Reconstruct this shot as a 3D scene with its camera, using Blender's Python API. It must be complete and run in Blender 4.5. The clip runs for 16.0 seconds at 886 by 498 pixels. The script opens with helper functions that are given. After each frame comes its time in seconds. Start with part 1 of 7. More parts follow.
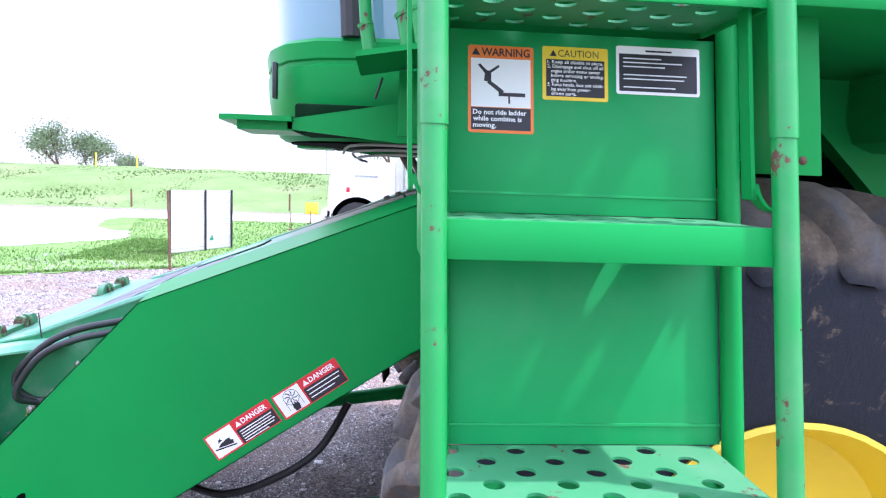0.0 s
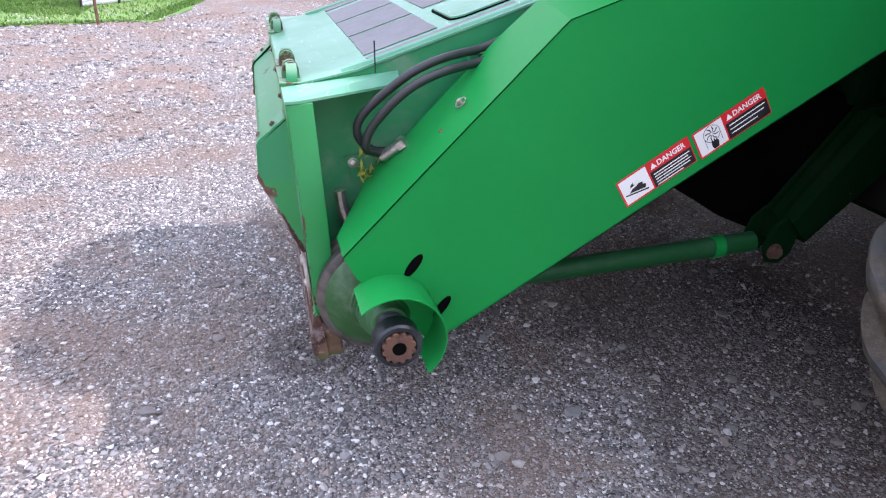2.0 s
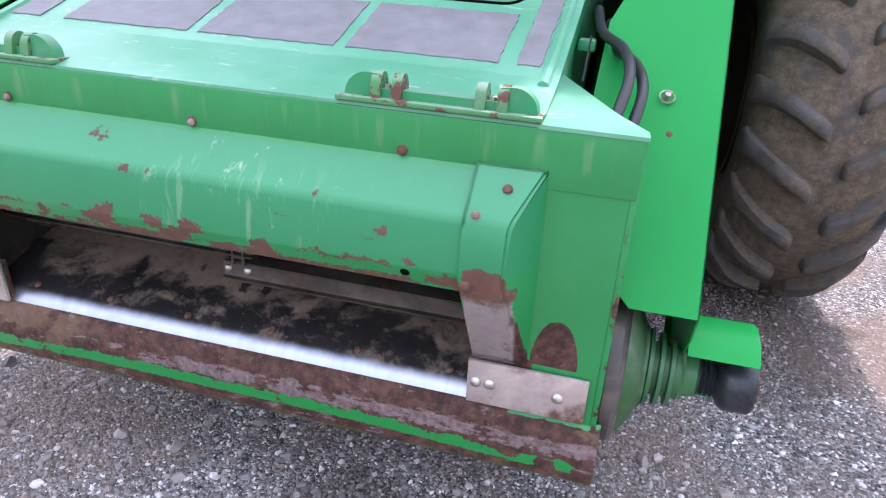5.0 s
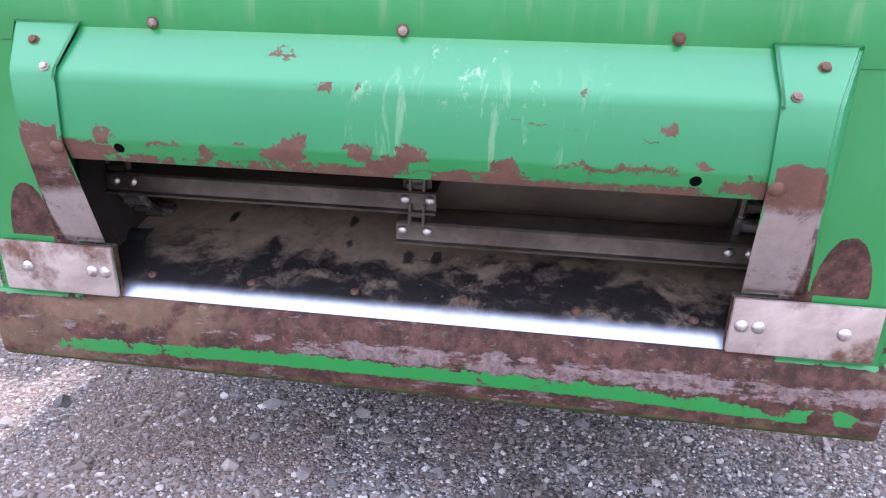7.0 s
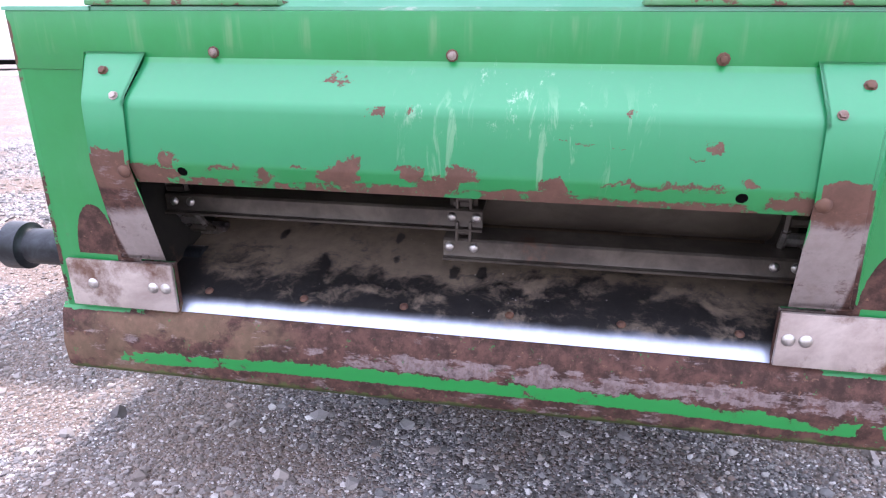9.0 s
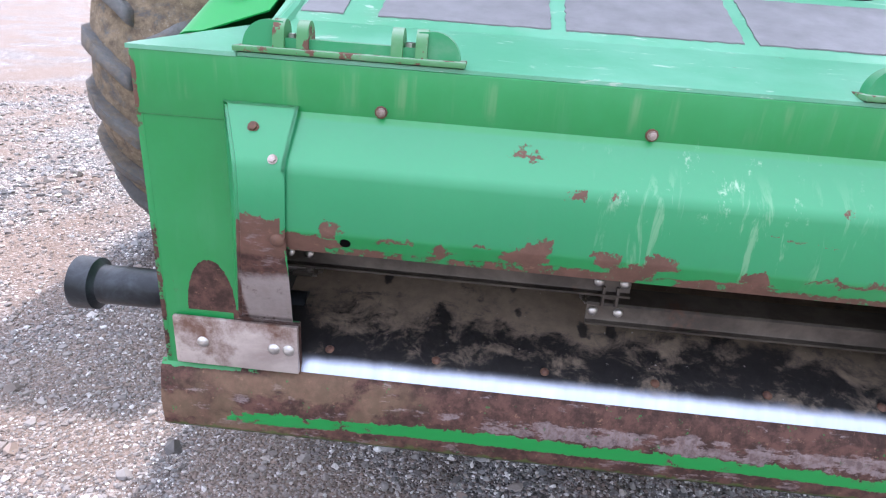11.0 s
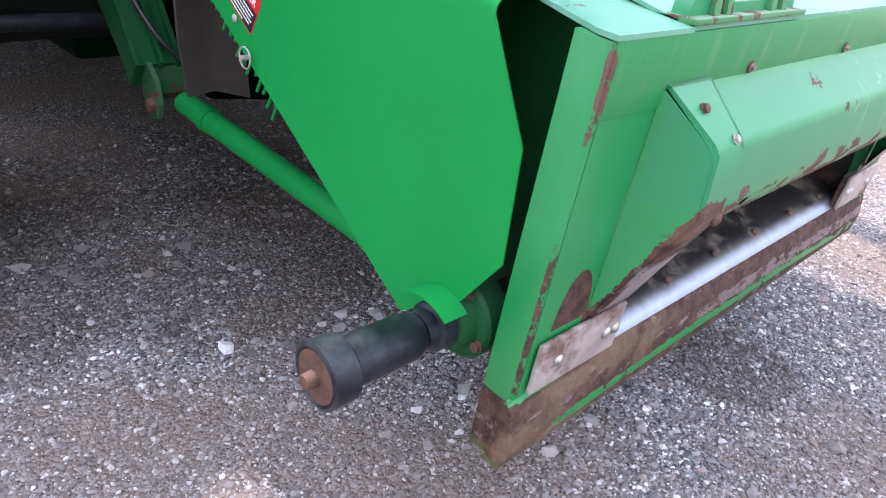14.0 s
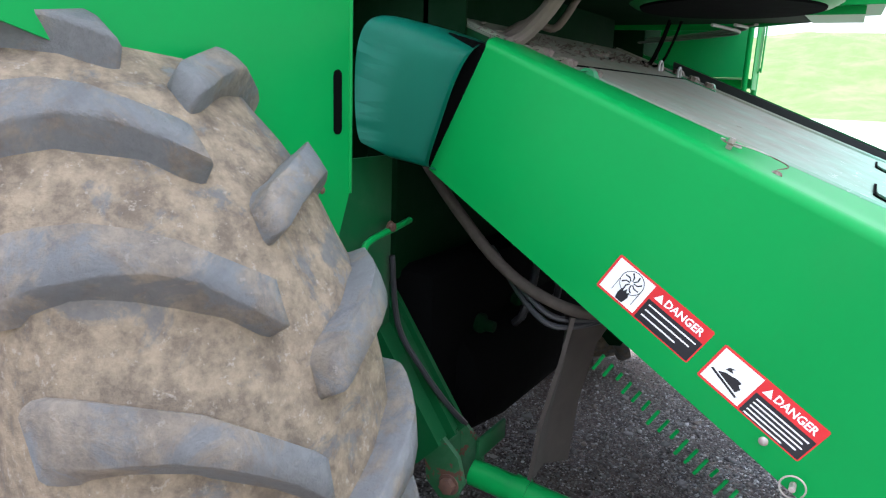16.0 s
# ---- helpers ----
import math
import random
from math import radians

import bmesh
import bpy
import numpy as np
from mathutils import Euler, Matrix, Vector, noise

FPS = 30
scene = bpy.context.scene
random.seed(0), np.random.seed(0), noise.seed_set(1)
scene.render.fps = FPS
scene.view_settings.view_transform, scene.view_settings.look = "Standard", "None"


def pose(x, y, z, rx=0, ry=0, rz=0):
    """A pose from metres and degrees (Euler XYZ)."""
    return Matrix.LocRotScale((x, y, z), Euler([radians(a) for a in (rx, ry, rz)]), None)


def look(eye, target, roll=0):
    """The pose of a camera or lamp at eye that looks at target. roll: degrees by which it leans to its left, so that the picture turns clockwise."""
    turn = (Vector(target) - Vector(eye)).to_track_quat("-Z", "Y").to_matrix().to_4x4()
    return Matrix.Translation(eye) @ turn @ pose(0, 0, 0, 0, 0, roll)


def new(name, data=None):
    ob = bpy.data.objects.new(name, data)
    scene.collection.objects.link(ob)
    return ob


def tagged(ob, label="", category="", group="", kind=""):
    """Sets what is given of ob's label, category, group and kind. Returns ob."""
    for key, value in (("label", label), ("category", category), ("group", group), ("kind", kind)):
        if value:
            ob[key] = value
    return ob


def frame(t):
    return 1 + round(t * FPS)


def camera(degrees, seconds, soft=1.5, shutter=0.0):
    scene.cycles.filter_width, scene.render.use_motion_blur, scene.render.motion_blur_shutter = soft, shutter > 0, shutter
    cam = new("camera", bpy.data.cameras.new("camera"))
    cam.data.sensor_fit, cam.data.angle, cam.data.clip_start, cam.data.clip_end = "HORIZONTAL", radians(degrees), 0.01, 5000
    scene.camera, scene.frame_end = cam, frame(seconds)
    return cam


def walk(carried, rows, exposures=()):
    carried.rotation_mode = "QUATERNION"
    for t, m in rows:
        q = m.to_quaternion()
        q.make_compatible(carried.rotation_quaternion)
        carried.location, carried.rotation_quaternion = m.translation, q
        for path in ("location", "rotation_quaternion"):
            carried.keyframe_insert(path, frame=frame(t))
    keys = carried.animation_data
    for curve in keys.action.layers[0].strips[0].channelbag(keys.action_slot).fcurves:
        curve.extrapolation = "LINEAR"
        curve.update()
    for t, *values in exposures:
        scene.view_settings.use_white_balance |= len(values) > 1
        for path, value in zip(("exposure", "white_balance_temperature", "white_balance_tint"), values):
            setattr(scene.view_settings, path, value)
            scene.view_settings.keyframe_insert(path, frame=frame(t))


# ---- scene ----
cam = camera(65.3, 16.0, soft=1.2)

PATH = [
    (0, (3.045, 1.367, 1.676), (1.063, 1.533, 1.469), 2.0),
    (0.5, (3.021, 0.935, 1.593), (1.055, 1.179, 1.32), 3.6),
    (1, (2.895, 0.55, 1.552), (0.96, 0.8, 1.113), 4.7),
    (1.5, (2.776, 0.178, 1.505), (0.93, 0.547, 0.829), 4.0),
    (2, (2.54, -0.07, 1.451), (0.792, 0.427, 0.617), 3.2),
    (2.5, (2.332, -0.38, 1.444), (0.705, 0.412, 0.592), 7.4),
    (3, (2.057, -0.623, 1.42), (0.592, 0.464, 0.6), 8.4),
    (3.2, (1.907, -0.699, 1.418), (0.506, 0.487, 0.627), 7.8),
    (5.3, (0.633, -1.146, 1.206), (0.301, 0.679, 0.457), 5.4),
    (5.5, (0.534, -1.087, 1.137), (0.24, 0.749, 0.4), 6.3),
    (6, (0.342, -1.07, 1.014), (0.068, 0.78, 0.306), 6.3),
    (6.5, (0.256, -1.102, 0.958), (0.001, 0.77, 0.302), 2.9),
    (7, (0.237, -1.117, 0.963), (-0.037, 0.781, 0.393), 1.9),
    (7.5, (0.236, -1.122, 0.965), (-0.086, 0.772, 0.411), 1.2),
    (8, (0.235, -1.123, 0.967), (-0.123, 0.768, 0.423), 0.7),
    (8.2, (0.23, -1.125, 0.971), (-0.133, 0.766, 0.43), 0.6),
    (10.3, (0.047, -1.197, 1.079), (-0.257, 0.688, 0.484), 2.5),
    (10.5, (-0.014, -1.183, 1.126), (-0.269, 0.703, 0.51), 3.2),
    (11, (-0.243, -1.089, 1.154), (-0.358, 0.79, 0.479), 4.3),
    (11.5, (-0.511, -1.098, 1.178), (-0.501, 0.74, 0.389), 5.4),
    (12, (-0.77, -1.116, 1.186), (-0.509, 0.662, 0.306), 5.6),
    (12.5, (-1.002, -0.996, 1.155), (-0.536, 0.691, 0.187), 4.8),
    (13, (-1.244, -0.903, 1.155), (-0.435, 0.635, 0.165), 6.0),
    (13.5, (-1.428, -0.717, 1.171), (-0.333, 0.651, 0.205), 5.3),
    (14, (-1.566, -0.462, 1.195), (-0.295, 0.768, 0.261), 6.2),
    (14.5, (-1.735, -0.157, 1.296), (-0.319, 0.955, 0.424), 4.7),
    (15, (-1.838, 0.185, 1.429), (-0.324, 1.289, 0.729), 2.8),
    (15.5, (-2.017, 0.487, 1.488), (-0.419, 1.563, 0.951), 2.4),
    (16, (-2.15, 0.817, 1.517), (-0.485, 1.827, 1.06), 2.2),
]
walk(cam, [(t, look(eye, target, roll)) for t, eye, target, roll in PATH],
     exposures=[(0, 1.02, 5750, 27), (0.5, 0.56, 5800, 24), (1.0, 0.38, 6000, 24), (1.6, 0.45, 6200, 24), (2.5, 0.74, 6200, 22), (3.2, 0.97, 6200, 21),
                (5.3, 0.78, 6200, 25), (6.0, 0.85, 6200, 26), (6.6, 1.06, 6200, 27), (7.1, 1.13, 6200, 28), (8.0, 1.15, 6200, 28), (10.3, 0.96, 6200, 23), (12.0, 0.87, 6200, 16), (14.5, 0.99, 6200, 22), (15.5, 1.11, 6200, 15), (16, 1.18, 6200, 13)])

# ---- world and sun ----
SUN_DIR = Vector((-0.075, -0.55, -1.0)).normalized()
world = bpy.data.worlds.new("sky")
scene.world = world
world.use_nodes = True
wn = world.node_tree
sky = wn.nodes.new("ShaderNodeTexSky")
sky.sky_type = "NISHITA"
sky.sun_disc = False
sky.sun_elevation = math.asin(-SUN_DIR.z)
sky.sun_rotation = math.atan2(-SUN_DIR.x, -SUN_DIR.y)
sky.dust_density = 4.0
sky.ozone_density = 0.6
wn.nodes["Background"].inputs["Strength"].default_value = 0.15
haze = wn.nodes.new("ShaderNodeMix")
haze.data_type = "RGBA"
haze.inputs["Factor"].default_value = 0.82
# bright overcast: zenith about three times as bright as the horizon
up = wn.nodes.new("ShaderNodeTexCoord")
axis = wn.nodes.new("ShaderNodeSeparateXYZ")
wn.links.new(up.outputs["Generated"], axis.inputs[0])
rise = wn.nodes.new("ShaderNodeMix")
rise.data_type = "RGBA"
rise.inputs["A"].default_value = (5.8, 6.0, 6.3, 1)
rise.inputs["B"].default_value = (13.6, 15.2, 18.0, 1)
wn.links.new(axis.outputs["Z"], rise.inputs["Factor"])
wn.links.new(rise.outputs["Result"], haze.inputs["B"])
wn.links.new(sky.outputs["Color"], haze.inputs["A"])
wn.links.new(haze.outputs["Result"], wn.nodes["Background"].inputs["Color"])

sun_data = bpy.data.lights.new("sun", "SUN")
sun_data.energy, sun_data.angle, sun_data.color = 3.5, radians(1.6), (1.0, 0.93, 0.87)
sun = new("sun", sun_data)
sun.matrix_world = look((0, 6, 12), Vector((0, 6, 12)) + SUN_DIR)


# ---- materials ----
class Nodes:
    """Short calls for node trees."""

    def __init__(self, name):
        self.mat = bpy.data.materials.new(name)
        self.mat.use_nodes = True
        self.t = self.mat.node_tree
        self.bsdf = self.t.nodes["Principled BSDF"]
        self.pos = self.t.nodes.new("ShaderNodeNewGeometry").outputs["Position"]

    def node(self, kind, **sockets):
        n = self.t.nodes.new(kind)
        for k, v in sockets.items():
            self.put(n.inputs[k], v)
        return n

    def put(self, socket, v):
        if isinstance(v, bpy.types.NodeSocket):
            self.t.links.new(v, socket)
        elif isinstance(v, tuple) and len(v) == 3 and len(socket.default_value) == 4:
            socket.default_value = (*v, 1)
        else:
            socket.default_value = v

    def math(self, op, a, b=0.0, clamp=False):
        n = self.t.nodes.new("ShaderNodeMath")
        n.operation, n.use_clamp = op, clamp
        self.put(n.inputs[0], a), self.put(n.inputs[1], b)
        return n.outputs[0]

    def vec(self, op, a, b):
        n = self.t.nodes.new("ShaderNodeVectorMath")
        n.operation = op
        self.put(n.inputs[0], a), self.put(n.inputs[1], b)
        return n.outputs["Value" if op in ("DOT_PRODUCT", "LENGTH", "DISTANCE") else "Vector"]

    def xyz(self, v=None):
        n = self.t.nodes.new("ShaderNodeSeparateXYZ")
        self.put(n.inputs[0], v or self.pos)
        return n.outputs

    def noise(self, scale, detail=4.0, rough=0.55, at=None, warp=0.0):
        n = self.t.nodes.new("ShaderNodeTexNoise")
        self.put(n.inputs["Vector"], at or self.pos)
        n.inputs["Scale"].default_value, n.inputs["Detail"].default_value = scale, detail
        n.inputs["Roughness"].default_value, n.inputs["Distortion"].default_value = rough, warp
        return n.outputs["Fac"]

    def voronoi(self, scale, feature="F1", at=None, out="Distance"):
        n = self.t.nodes.new("ShaderNodeTexVoronoi")
        n.feature = feature
        self.put(n.inputs["Vector"], at or self.pos)
        n.inputs["Scale"].default_value = scale
        return n.outputs[out]

    def stretch(self, x, y, z, v=None):
        return self.vec("MULTIPLY", v or self.pos, (x, y, z))

    def step(self, v, lo, hi):
        n = self.t.nodes.new("ShaderNodeMapRange")
        n.interpolation_type = "SMOOTHSTEP"
        self.put(n.inputs["Value"], v), self.put(n.inputs["From Min"], lo), self.put(n.inputs["From Max"], hi)
        return n.outputs["Result"]

    def mix(self, f, a, b):
        n = self.t.nodes.new("ShaderNodeMix")
        n.data_type = "RGBA"
        self.put(n.inputs["Factor"], f), self.put(n.inputs["A"], a), self.put(n.inputs["B"], b)
        return n.outputs["Result"]

    def lerp(self, f, a, b):
        n = self.t.nodes.new("ShaderNodeMix")
        self.put(n.inputs["Factor"], f), self.put(n.inputs["A"], a), self.put(n.inputs["B"], b)
        return n.outputs["Result"]

    def ramp(self, f, *stops):
        n = self.t.nodes.new("ShaderNodeValToRGB")
        self.put(n.inputs["Fac"], f)
        e = n.color_ramp.elements
        while len(e) < len(stops):
            e.new(0.5)
        for el, (p, c) in zip(e, stops):
            el.position, el.color = p, (*c, 1)
        return n.outputs["Color"]

    def bump(self, height, strength=0.3, distance=0.002, onto=None):
        n = self.t.nodes.new("ShaderNodeBump")
        self.put(n.inputs["Height"], height)
        n.inputs["Strength"].default_value, n.inputs["Distance"].default_value = strength, distance
        if onto:
            self.put(n.inputs["Normal"], onto)
        return n.outputs["Normal"]

    def done(self, color, rough=0.5, metal=0.0, normal=None, **more):
        self.put(self.bsdf.inputs["Base Color"], color)
        self.put(self.bsdf.inputs["Roughness"], rough)
        self.put(self.bsdf.inputs["Metallic"], metal)
        if normal:
            self.put(self.bsdf.inputs["Normal"], normal)
        for k, v in more.items():
            self.put(self.bsdf.inputs[k.replace("_", " ")], v)
        return self.mat


# the front frame leans: its own axes and origin
FACE_O = Vector((0, 0.07, 0.315))
FACE_V = Vector((0, -0.095, 1)).normalized()
FACE_W = Vector((0, -1, -0.095)).normalized()
FACE_M = Matrix(((1, 0, 0, 0), (0, FACE_V.y, FACE_W.y, 0.07), (0, FACE_V.z, FACE_W.z, 0.315), (0, 0, 0, 1)))

GREEN = (0.003, 0.238, 0.048)
GREEN_OLD = (0.016, 0.225, 0.085)
RUST = (0.115, 0.052, 0.035)


def green_paint(name, base=GREEN, dust=0.25, rough=0.32, chips=0.0, gloss=0.5):
    n = Nodes(name)
    big, fine = n.noise(1.7, 5), n.noise(38, 4)
    c = n.mix(n.step(big, 0.3, 0.75), base, tuple(b * 1.14 for b in base))
    film = n.math("MULTIPLY", n.step(n.noise(4.5, 7, 0.65, warp=0.4), 0.46, 0.72), dust)
    up = n.step(n.xyz(n.t.nodes.new("ShaderNodeNewGeometry").outputs["Normal"])[2], 0.3, 0.9)
    film = n.math("ADD", film, n.math("MULTIPLY", up, dust * n_half(dust)), clamp=True)
    c = n.mix(film, c, (0.27, 0.33, 0.27))
    r = n.lerp(film, rough, 0.7)
    if chips:
        ch = n.step(n.noise(16, 8, 0.7), 0.74 - chips, 0.76 - chips)
        c = n.mix(ch, c, RUST)
        r = n.lerp(ch, r, 0.8)
    nrm = n.bump(n.math("ADD", n.noise(2.2, 2), n.math("MULTIPLY", fine, 0.04)), 0.12, 0.010)
    return n.done(c, r, normal=nrm, Specular_IOR_Level=gloss)


def n_half(v):
    return min(1.0, 0.5 + v)


# chips in the hood's paint: along, up, half length, half height
CHIPS = [(-0.535, 0.469, 0.070, 0.017), (-0.486, 0.498, 0.016, 0.011), (-0.385, 0.488, 0.030, 0.004), (-0.309, 0.477, 0.015, 0.015), (-0.247, 0.493, 0.013, 0.004),
         (-0.180, 0.481, 0.038, 0.016), (-0.158, 0.499, 0.020, 0.013), (-0.052, 0.491, 0.024, 0.013), (0.028, 0.492, 0.026, 0.014), (-0.010, 0.471, 0.036, 0.013),
         (0.179, 0.478, 0.024, 0.016), (0.345, 0.489, 0.095, 0.004), (0.467, 0.497, 0.010, 0.008), (0.540, 0.467, 0.045, 0.016), (0.330, 0.453, 0.130, 0.006),
         (-0.108, 0.590, 0.012, 0.009), (-0.052, 0.592, 0.005, 0.008), (-0.186, 0.630, 0.028, 0.004), (0.411, 0.550, 0.008, 0.009), (0.289, 0.593, 0.006, 0.006)]


def face_paint():
    """Old faded paint of the front frame, chipped to rust along its wearing edges."""
    n = Nodes("worn_green_paint")
    u = n.xyz()[0]
    au = n.math("ABSOLUTE", u)
    off = n.vec("SUBTRACT", n.pos, tuple(FACE_O))
    v, w = n.vec("DOT_PRODUCT", off, tuple(FACE_V)), n.vec("DOT_PRODUCT", off, tuple(FACE_W))
    fine = n.math("SUBTRACT", n.noise(75, 8, 0.68, warp=0.2), 0.5)
    rag = n.math("SUBTRACT", n.noise(26, 9, 0.66, warp=0.3), 0.5)
    rag2 = n.math("SUBTRACT", n.noise(7.5, 5, 0.55), 0.5)
    inv = lambda x: n.math("SUBTRACT", 1.0, x)
    both = lambda a, b: n.math("MULTIPLY", a, b)
    torn = n.math("ADD", v, n.math("ADD", both(rag, 0.040), both(fine, 0.024)))

    def band(lo, hi, soft=0.012, v=v):
        return both(n.step(v, lo - soft, lo + soft), inv(n.step(v, hi - soft, hi + soft)))

    def field(*terms):
        out = terms[0]
        for t in terms[1:]:
            out = n.math("ADD", out, t)
        return out

    # single chips on the hood, each with a torn outline
    flat_uv = n.node("ShaderNodeCombineXYZ", X=n.math("ADD", u, both(n.math("SUBTRACT", n.noise(48, 8, 0.75), 0.5), 0.075)), Y=n.math("ADD", torn, both(n.math("SUBTRACT", n.noise(64, 7, 0.75), 0.5), 0.040))).outputs[0]
    near = None
    for cu, cv, ru, rv in CHIPS:
        d = n.vec("LENGTH", n.vec("MULTIPLY", n.vec("SUBTRACT", flat_uv, (cu, cv, 0)), (1 / ru, 1 / rv, 0)), (0, 0, 0))
        near = d if near is None else n.math("MINIMUM", near, d)
    on_hood = both(n.step(w, 0.012, 0.02), inv(n.step(au, 0.60, 0.61)))
    chip = both(inv(n.step(near, 0.95, 1.05)), on_hood)
    # wear = a height that noise carries over the threshold of one half
    grain = field(both(rag, 1.25), both(rag2, 1.1), both(fine, 0.5))
    hood_edge = both(band(0.436, 0.470, 0.006, torn), n.step(w, 0.05, 0.06))
    lip = n.math("MAXIMUM", band(-0.05, 0.137, 0.004), both(band(-0.05, 0.170, 0.004), inv(n.step(au, 0.60, 0.66))))
    low = field(v, both(rag, 0.016), both(fine, 0.020), both(n.step(au, 0.30, 0.75), 0.012))
    stripe = both(band(0.040, 0.071, 0.006, field(low, both(rag2, 0.012))), inv(n.step(n.math("ADD", au, both(rag2, 0.5)), 0.66, 0.84)))
    slope = n.math("SUBTRACT", v, n.math("ADD", 0.262, n.math("MULTIPLY", n.math("SUBTRACT", w, 0.012), 2.4)))
    slope = field(slope, both(rag, 0.06), both(fine, 0.03), both(rag2, 0.04))
    caps = both(both(inv(n.step(slope, 0.034, 0.040)), band(0.250, 0.540, 0.004)), both(n.step(au, 0.562, 0.568), inv(n.step(au, 0.690, 0.694))))
    rim = both(band(0.10, 0.45), inv(n.step(au, 0.5685, 0.571)))
    rim = both(rim, inv(n.step(w, 0.002, 0.004)))
    ledge = both(band(0.09, 0.156, 0.006), both(n.step(au, 0.56, 0.57), inv(n.step(au, 0.80, 0.815))))
    edges = both(both(n.step(au, 0.815, 0.824), n.step(w, -0.012, -0.004)), 0.44)
    seam = both(both(n.step(au, 0.655, 0.672), inv(n.step(au, 0.678, 0.69))), band(0.27, 0.60))
    bolts = both(both(band(0.652, 0.684, 0.006), inv(n.step(au, 0.5, 0.55))), 0.14)
    arch = field(n.math("POWER", n.math("DIVIDE", n.math("SUBTRACT", au, 0.732), 0.046), 2.0),
                 n.math("POWER", n.math("DIVIDE", n.math("SUBTRACT", v, 0.268), 0.105), 2.0), both(fine, 0.25))
    arch = both(inv(n.step(arch, 0.95, 1.03)), n.step(v, 0.266, 0.270))
    flaked = both(both(band(0.27, 0.36), both(n.step(au, 0.775, 0.79), inv(n.step(au, 0.80, 0.815)))), 0.34)
    line = n.math("ABSOLUTE", n.math("SUBTRACT", torn, n.math("SUBTRACT", 0.571, both(u, 0.092))))
    scratch = both(both(inv(n.step(line, 0.0006, 0.0016)), both(n.step(u, 0.15, 0.20), inv(n.step(u, 0.38, 0.42)))), n.step(rag, 0.0, 0.07))
    wear = field(0.0, both(grain, 0.72), both(hood_edge, 0.50), both(rim, 1.5), both(ledge, 0.40),
                 both(lip, 0.84), both(stripe, -0.52), both(caps, 1.5), edges, flaked,
                 both(seam, 0.20), bolts, both(arch, 1.6), both(chip, 1.6), both(scratch, 0.9))
    bare = n.step(wear, 0.49, 0.52)
    # paint, faded in streaks and clouds
    cloud = n.noise(3.1, 6, 0.62)
    streak = n.noise(1.0, 5, 0.6, at=n.stretch(26, 26, 3.2))
    c = n.mix(n.step(cloud, 0.32, 0.72), (0.005, 0.212, 0.050), (0.016, 0.250, 0.074))
    c = n.mix(both(n.step(streak, 0.52, 0.78), 0.16), c, (0.10, 0.30, 0.15))
    # the hood and its ends are paler and bluer than the frame
    hood_mask = both(n.step(w, 0.006, 0.014), n.step(v, 0.484, 0.500))
    c = n.mix(both(hood_mask, n.lerp(cloud, 0.85, 0.45)), c, (0.018, 0.228, 0.104))
    # drip marks below the hook brackets
    drip = both(n.step(n.noise(1.0, 4, 0.6, at=n.stretch(22, 0, 2.0)), 0.52, 0.66), band(0.672, 0.728, 0.014, torn))
    c = n.mix(both(drip, 0.30), c, (0.24, 0.33, 0.19))
    c = n.mix(both(lip, inv(n.step(v, 0.083, 0.09))), c, (0.006, 0.225, 0.045))
    # white scuffs where things were set down on the hood
    mid = n.math("ABSOLUTE", n.math("SUBTRACT", u, 0.12))
    scuff = both(n.step(n.noise(30, 8, 0.78, at=n.stretch(1, 0.5, 0.5)), 0.58, 0.68), inv(n.step(mid, 0.04, 0.30)))
    scuff = both(scuff, band(0.56, 0.65, 0.03))
    c = n.mix(both(scuff, 0.45), c, (0.55, 0.62, 0.50))
    runs = both(n.step(n.noise(1.0, 6, 0.7, at=n.stretch(34, 9, 6), warp=0.5), 0.56, 0.66), both(band(0.47, 0.61, 0.03), inv(n.step(mid, 0.08, 0.30))))
    c = n.mix(both(runs, 0.30), c, (0.34, 0.48, 0.32))
    # rust with worn lilac-grey and tan patches
    rust = n.mix(n.step(n.noise(34, 9, 0.72), 0.36, 0.66), (0.036, 0.018, 0.014), (0.112, 0.054, 0.042))
    rust = n.mix(both(n.step(v, 0.43, 0.44), 0.45), rust, (0.205, 0.112, 0.080))
    rust = n.mix(both(n.step(fine, 0.10, 0.18), 0.5), rust, (0.27, 0.15, 0.10))
    smear = n.noise(1.0, 9, 0.70, at=n.stretch(14, 26, 40), warp=0.12)
    grey = n.step(n.math("ADD", smear, n.math("SUBTRACT", both(both(band(0.074, 0.106, 0.008, torn), n.step(u, -0.35, -0.05)), 0.15), both(band(0.108, 0.15, 0.006), 0.04))), 0.56, 0.64)
    shin = both(band(0.262, 0.385, 0.014, n.math("SUBTRACT", torn, both(n.step(u, 0.0, 0.1), both(n.step(v, 0.27, 0.33), 0.05)))), both(n.step(au, 0.55, 0.56), inv(n.step(au, 0.652, 0.660))))
    grey = n.math("MAXIMUM", both(grey, n.math("MAXIMUM", lip, both(caps, 0.7))), both(shin, n.lerp(n.step(rag, 0.06, 0.14), 0.95, 0.15)))
    rust = n.mix(both(grey, n.lerp(n.step(fine, -0.12, 0.10), 0.35, 0.80)), rust, n.mix(n.noise(50, 6), (0.20, 0.155, 0.155), (0.36, 0.30, 0.305)))
    rust = n.mix(both(shin, n.lerp(n.step(rag, 0.02, 0.16), 0.70, 0.10)), rust, n.mix(streak, (0.27, 0.23, 0.215), (0.46, 0.41, 0.39)))
    tan_far = n.math("ABSOLUTE", n.math("ADD", u, 0.58))
